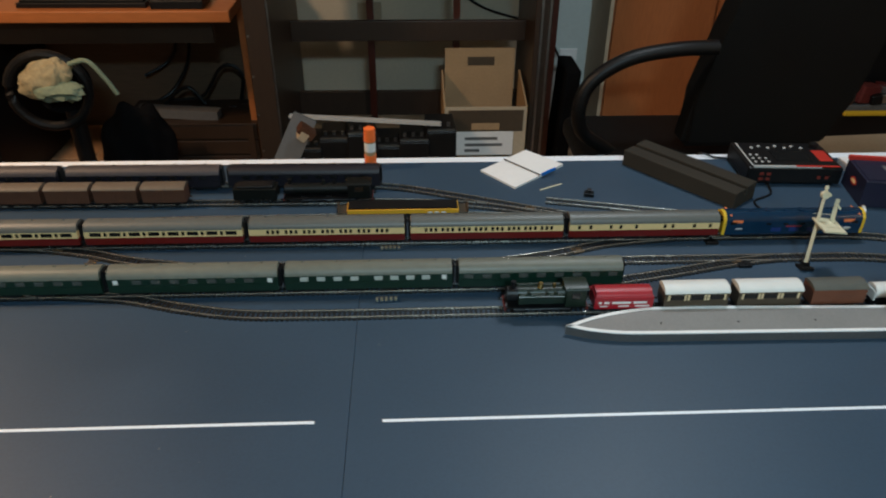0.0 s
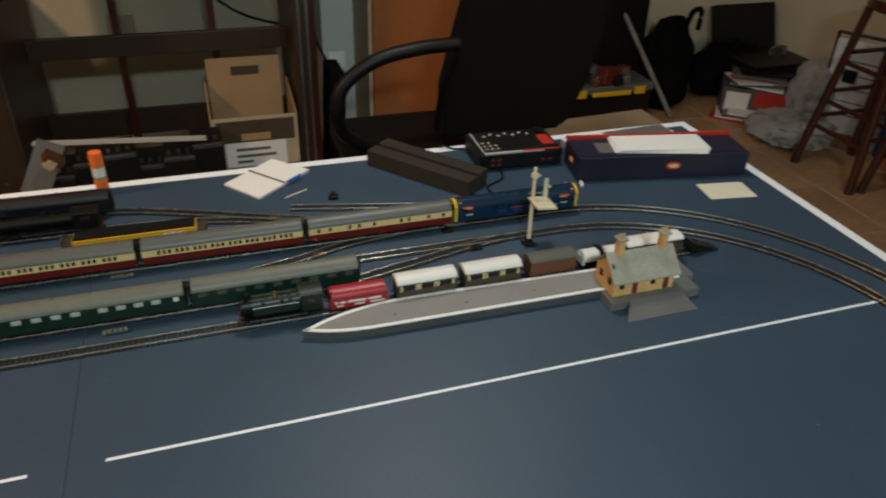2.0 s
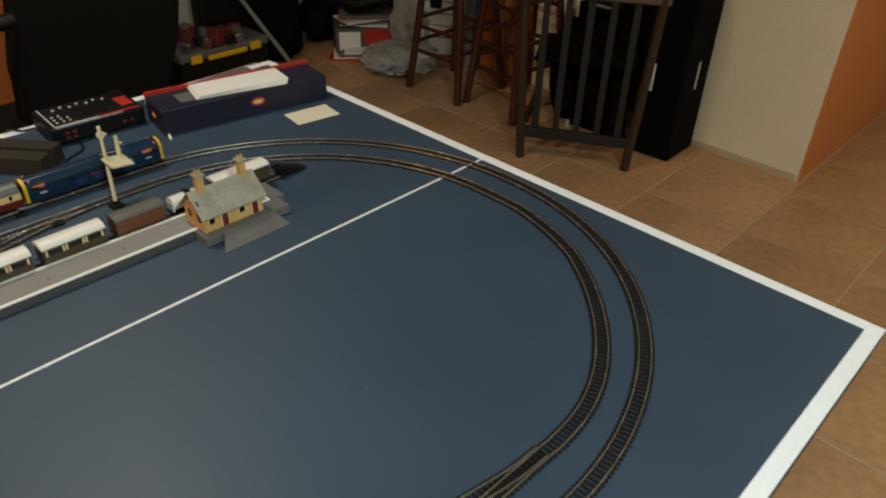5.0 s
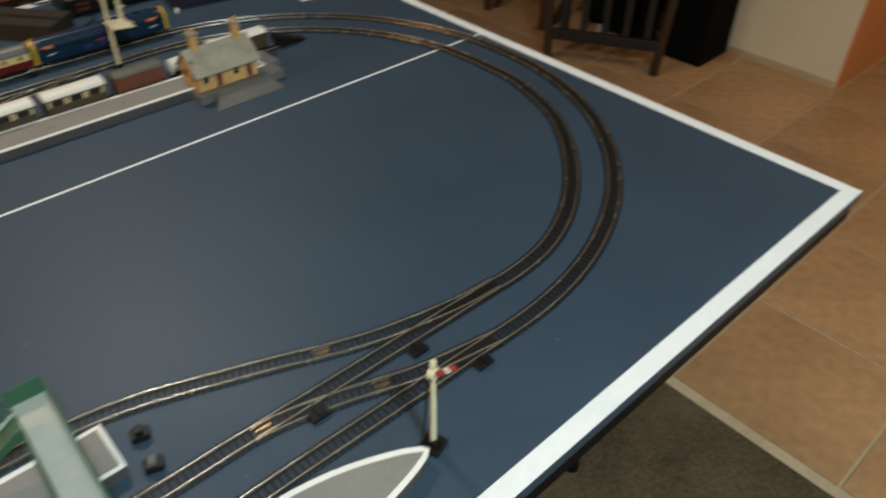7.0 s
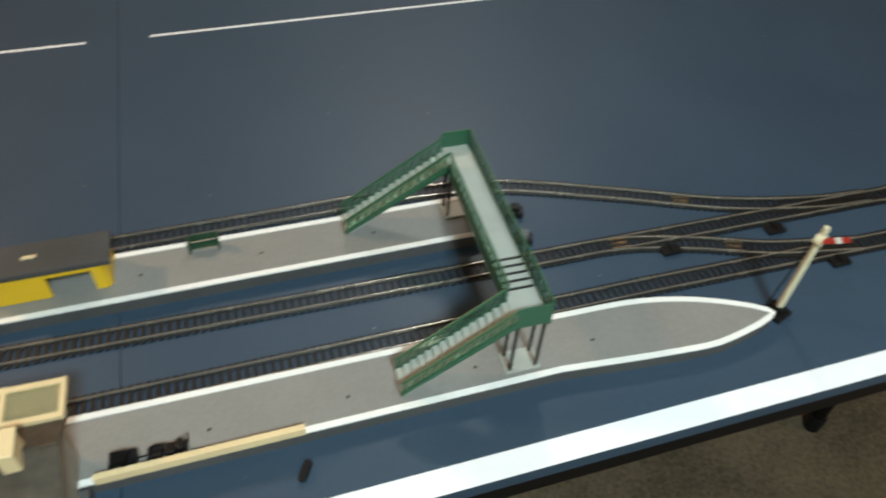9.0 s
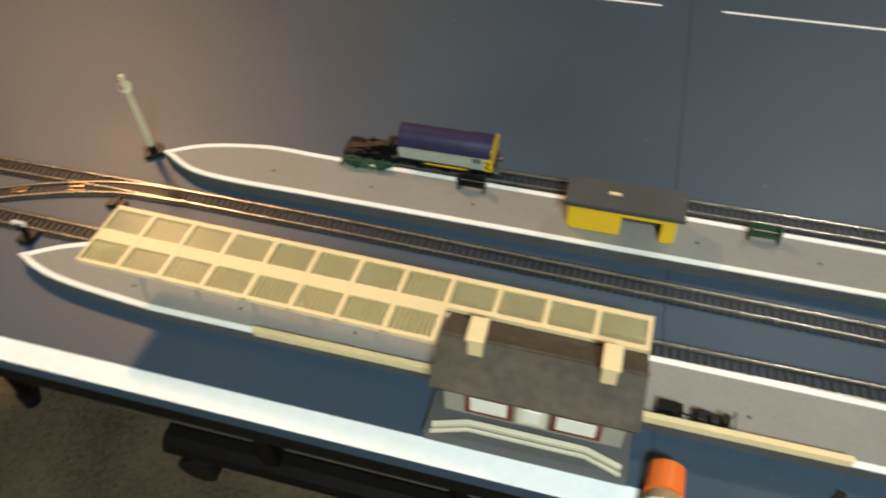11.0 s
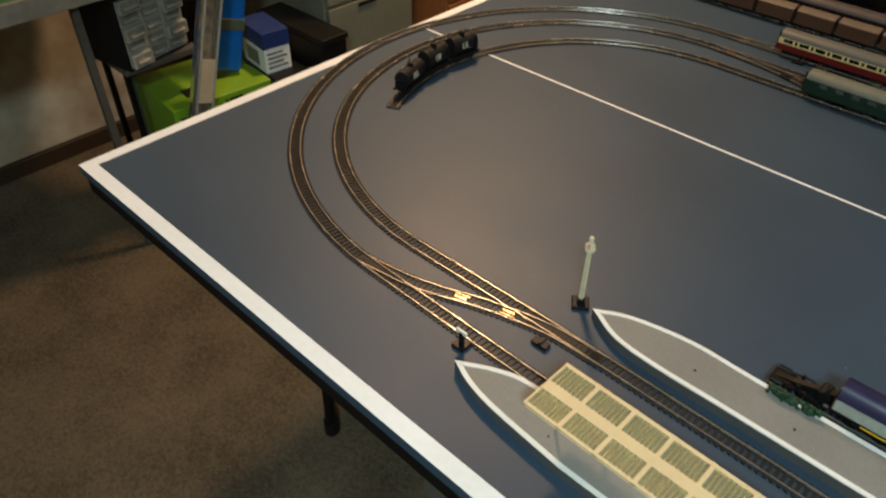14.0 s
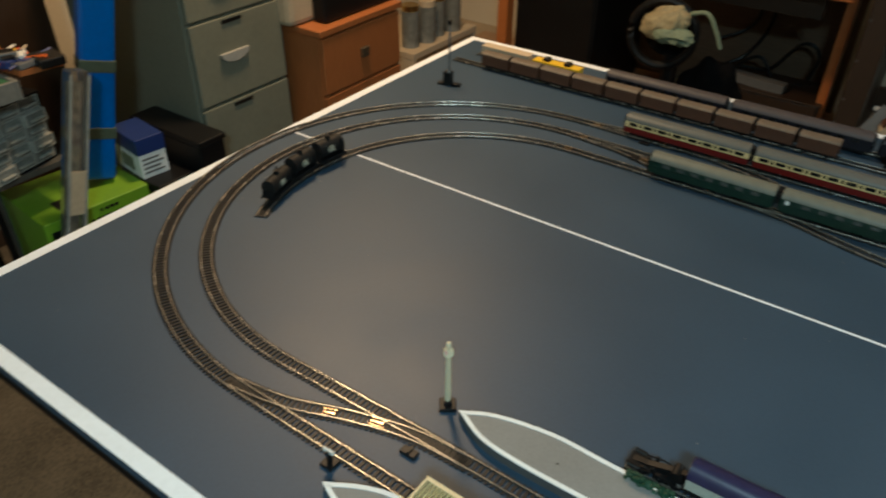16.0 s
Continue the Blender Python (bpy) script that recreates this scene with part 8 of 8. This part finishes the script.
for r0, r1, mt, nm in ((0.028, 0.046, M_CARDBOARD, "tape"), (0.024, 0.0278, M_PALECARD, "core")):
    ringp = [(math.cos(2 * math.pi * j / 28), math.sin(2 * math.pi * j / 28)) for j in range(28)]
    part(nm, ribbon(bmesh.new(), [(r0 * c, r0 * q) for c, q in ringp], r0 - r1, 0.0, -0.012, 0.012, True), mt, tp)
bkt = thing("black_tray", "black open tray at the bench corner", "tray", pose(-2.03, -0.14, 0.798, 0, 0, -8))
part("tray", B(-0.05, -0.028, 0, 0.03, 0.035, 0.022, bev=0.004), M_PLASTIC_BLACK, bkt)
rl = thing("tool_rack", "upright rack of pale files and rods", "rack", pose(-2.55, -0.3, BENCHZ))
for k in range(9):
    part("file", B(-0.1 + 0.025 * k, -0.02, 0, -0.085 + 0.025 * k, 0.02, 0.2 + 0.02 * (k % 3), bev=0.002), (M_PALECARD, M_GREYPLAST, M_CREAMPLAST)[k % 3], rl)

rp = thing("floor_pole", "dark brown pole with a black rubber end lying on the carpet", "pole")
part("pole", tube(bmesh.new(), [(-1.75, -1.3, 0.028), (-1.29, -1.035, 0.028)], 0.0235, 12), M_BROWNBOARD, rp, smooth=True)
part("rubber_end", C((-1.29, -1.035, 0.028), (-1.255, -1.015, 0.028), 0.024, seg=16), M_PLASTIC_BLACK, rp)

# ---------------------------------------------------------------- floor tiles, last
tm = None
floor_ob = bpy.data.objects["floor"]
TS = 0.41
for ix in range(-1, 8):
    for iy in range(-7, 9):
        x, y = 1.53 + TS * (ix + 0.5), -0.5 + TS * (iy - 0.5)
        if not (1.52 < x < (4.5 if y < -0.2 else 3.4) and -3.1 < y < 2.85) and not (y > 1.5 and -0.3 < x < 3.4 and y < 2.85):
            continue
        if tm is None:
            h = TS / 2 - 0.0035
            tm = part("tile", B(-h, -h, -0.004, h, h, 0.0, bev=0.0015, seg=1), M_TILE, floor_ob)
            tm.matrix_basis = Matrix.Translation((x, y, 0))
        else:
            again(tm, floor_ob, Matrix.Translation((x, y, 0)))
for ix in range(-9, 0):
    for iy in range(4, 9):
        x, y = 1.53 + TS * (ix - 0.5), -0.5 + TS * (iy - 0.5)
        if y < 1.5 or x < X0 + 0.2 or y > 2.85:
            continue
        again(tm, floor_ob, Matrix.Translation((x, y, 0)))

# each thing's origin stands at its own base
for ob in list(scene.objects):
    if ob.type != "EMPTY" or ob.parent or ob.matrix_basis != Matrix.Identity(4):
        continue
    kids = [o for o in scene.objects if o.parent == ob]
    pts = [k.matrix_basis @ Vector(c) for k in kids if k.type == "MESH" for c in k.bound_box]
    if not pts:
        continue
    base = Vector(((min(p.x for p in pts) + max(p.x for p in pts)) / 2, (min(p.y for p in pts) + max(p.y for p in pts)) / 2, min(p.z for p in pts)))
    ob.location = base
    for k in kids:
        k.matrix_basis = Matrix.Translation(-base) @ k.matrix_basis
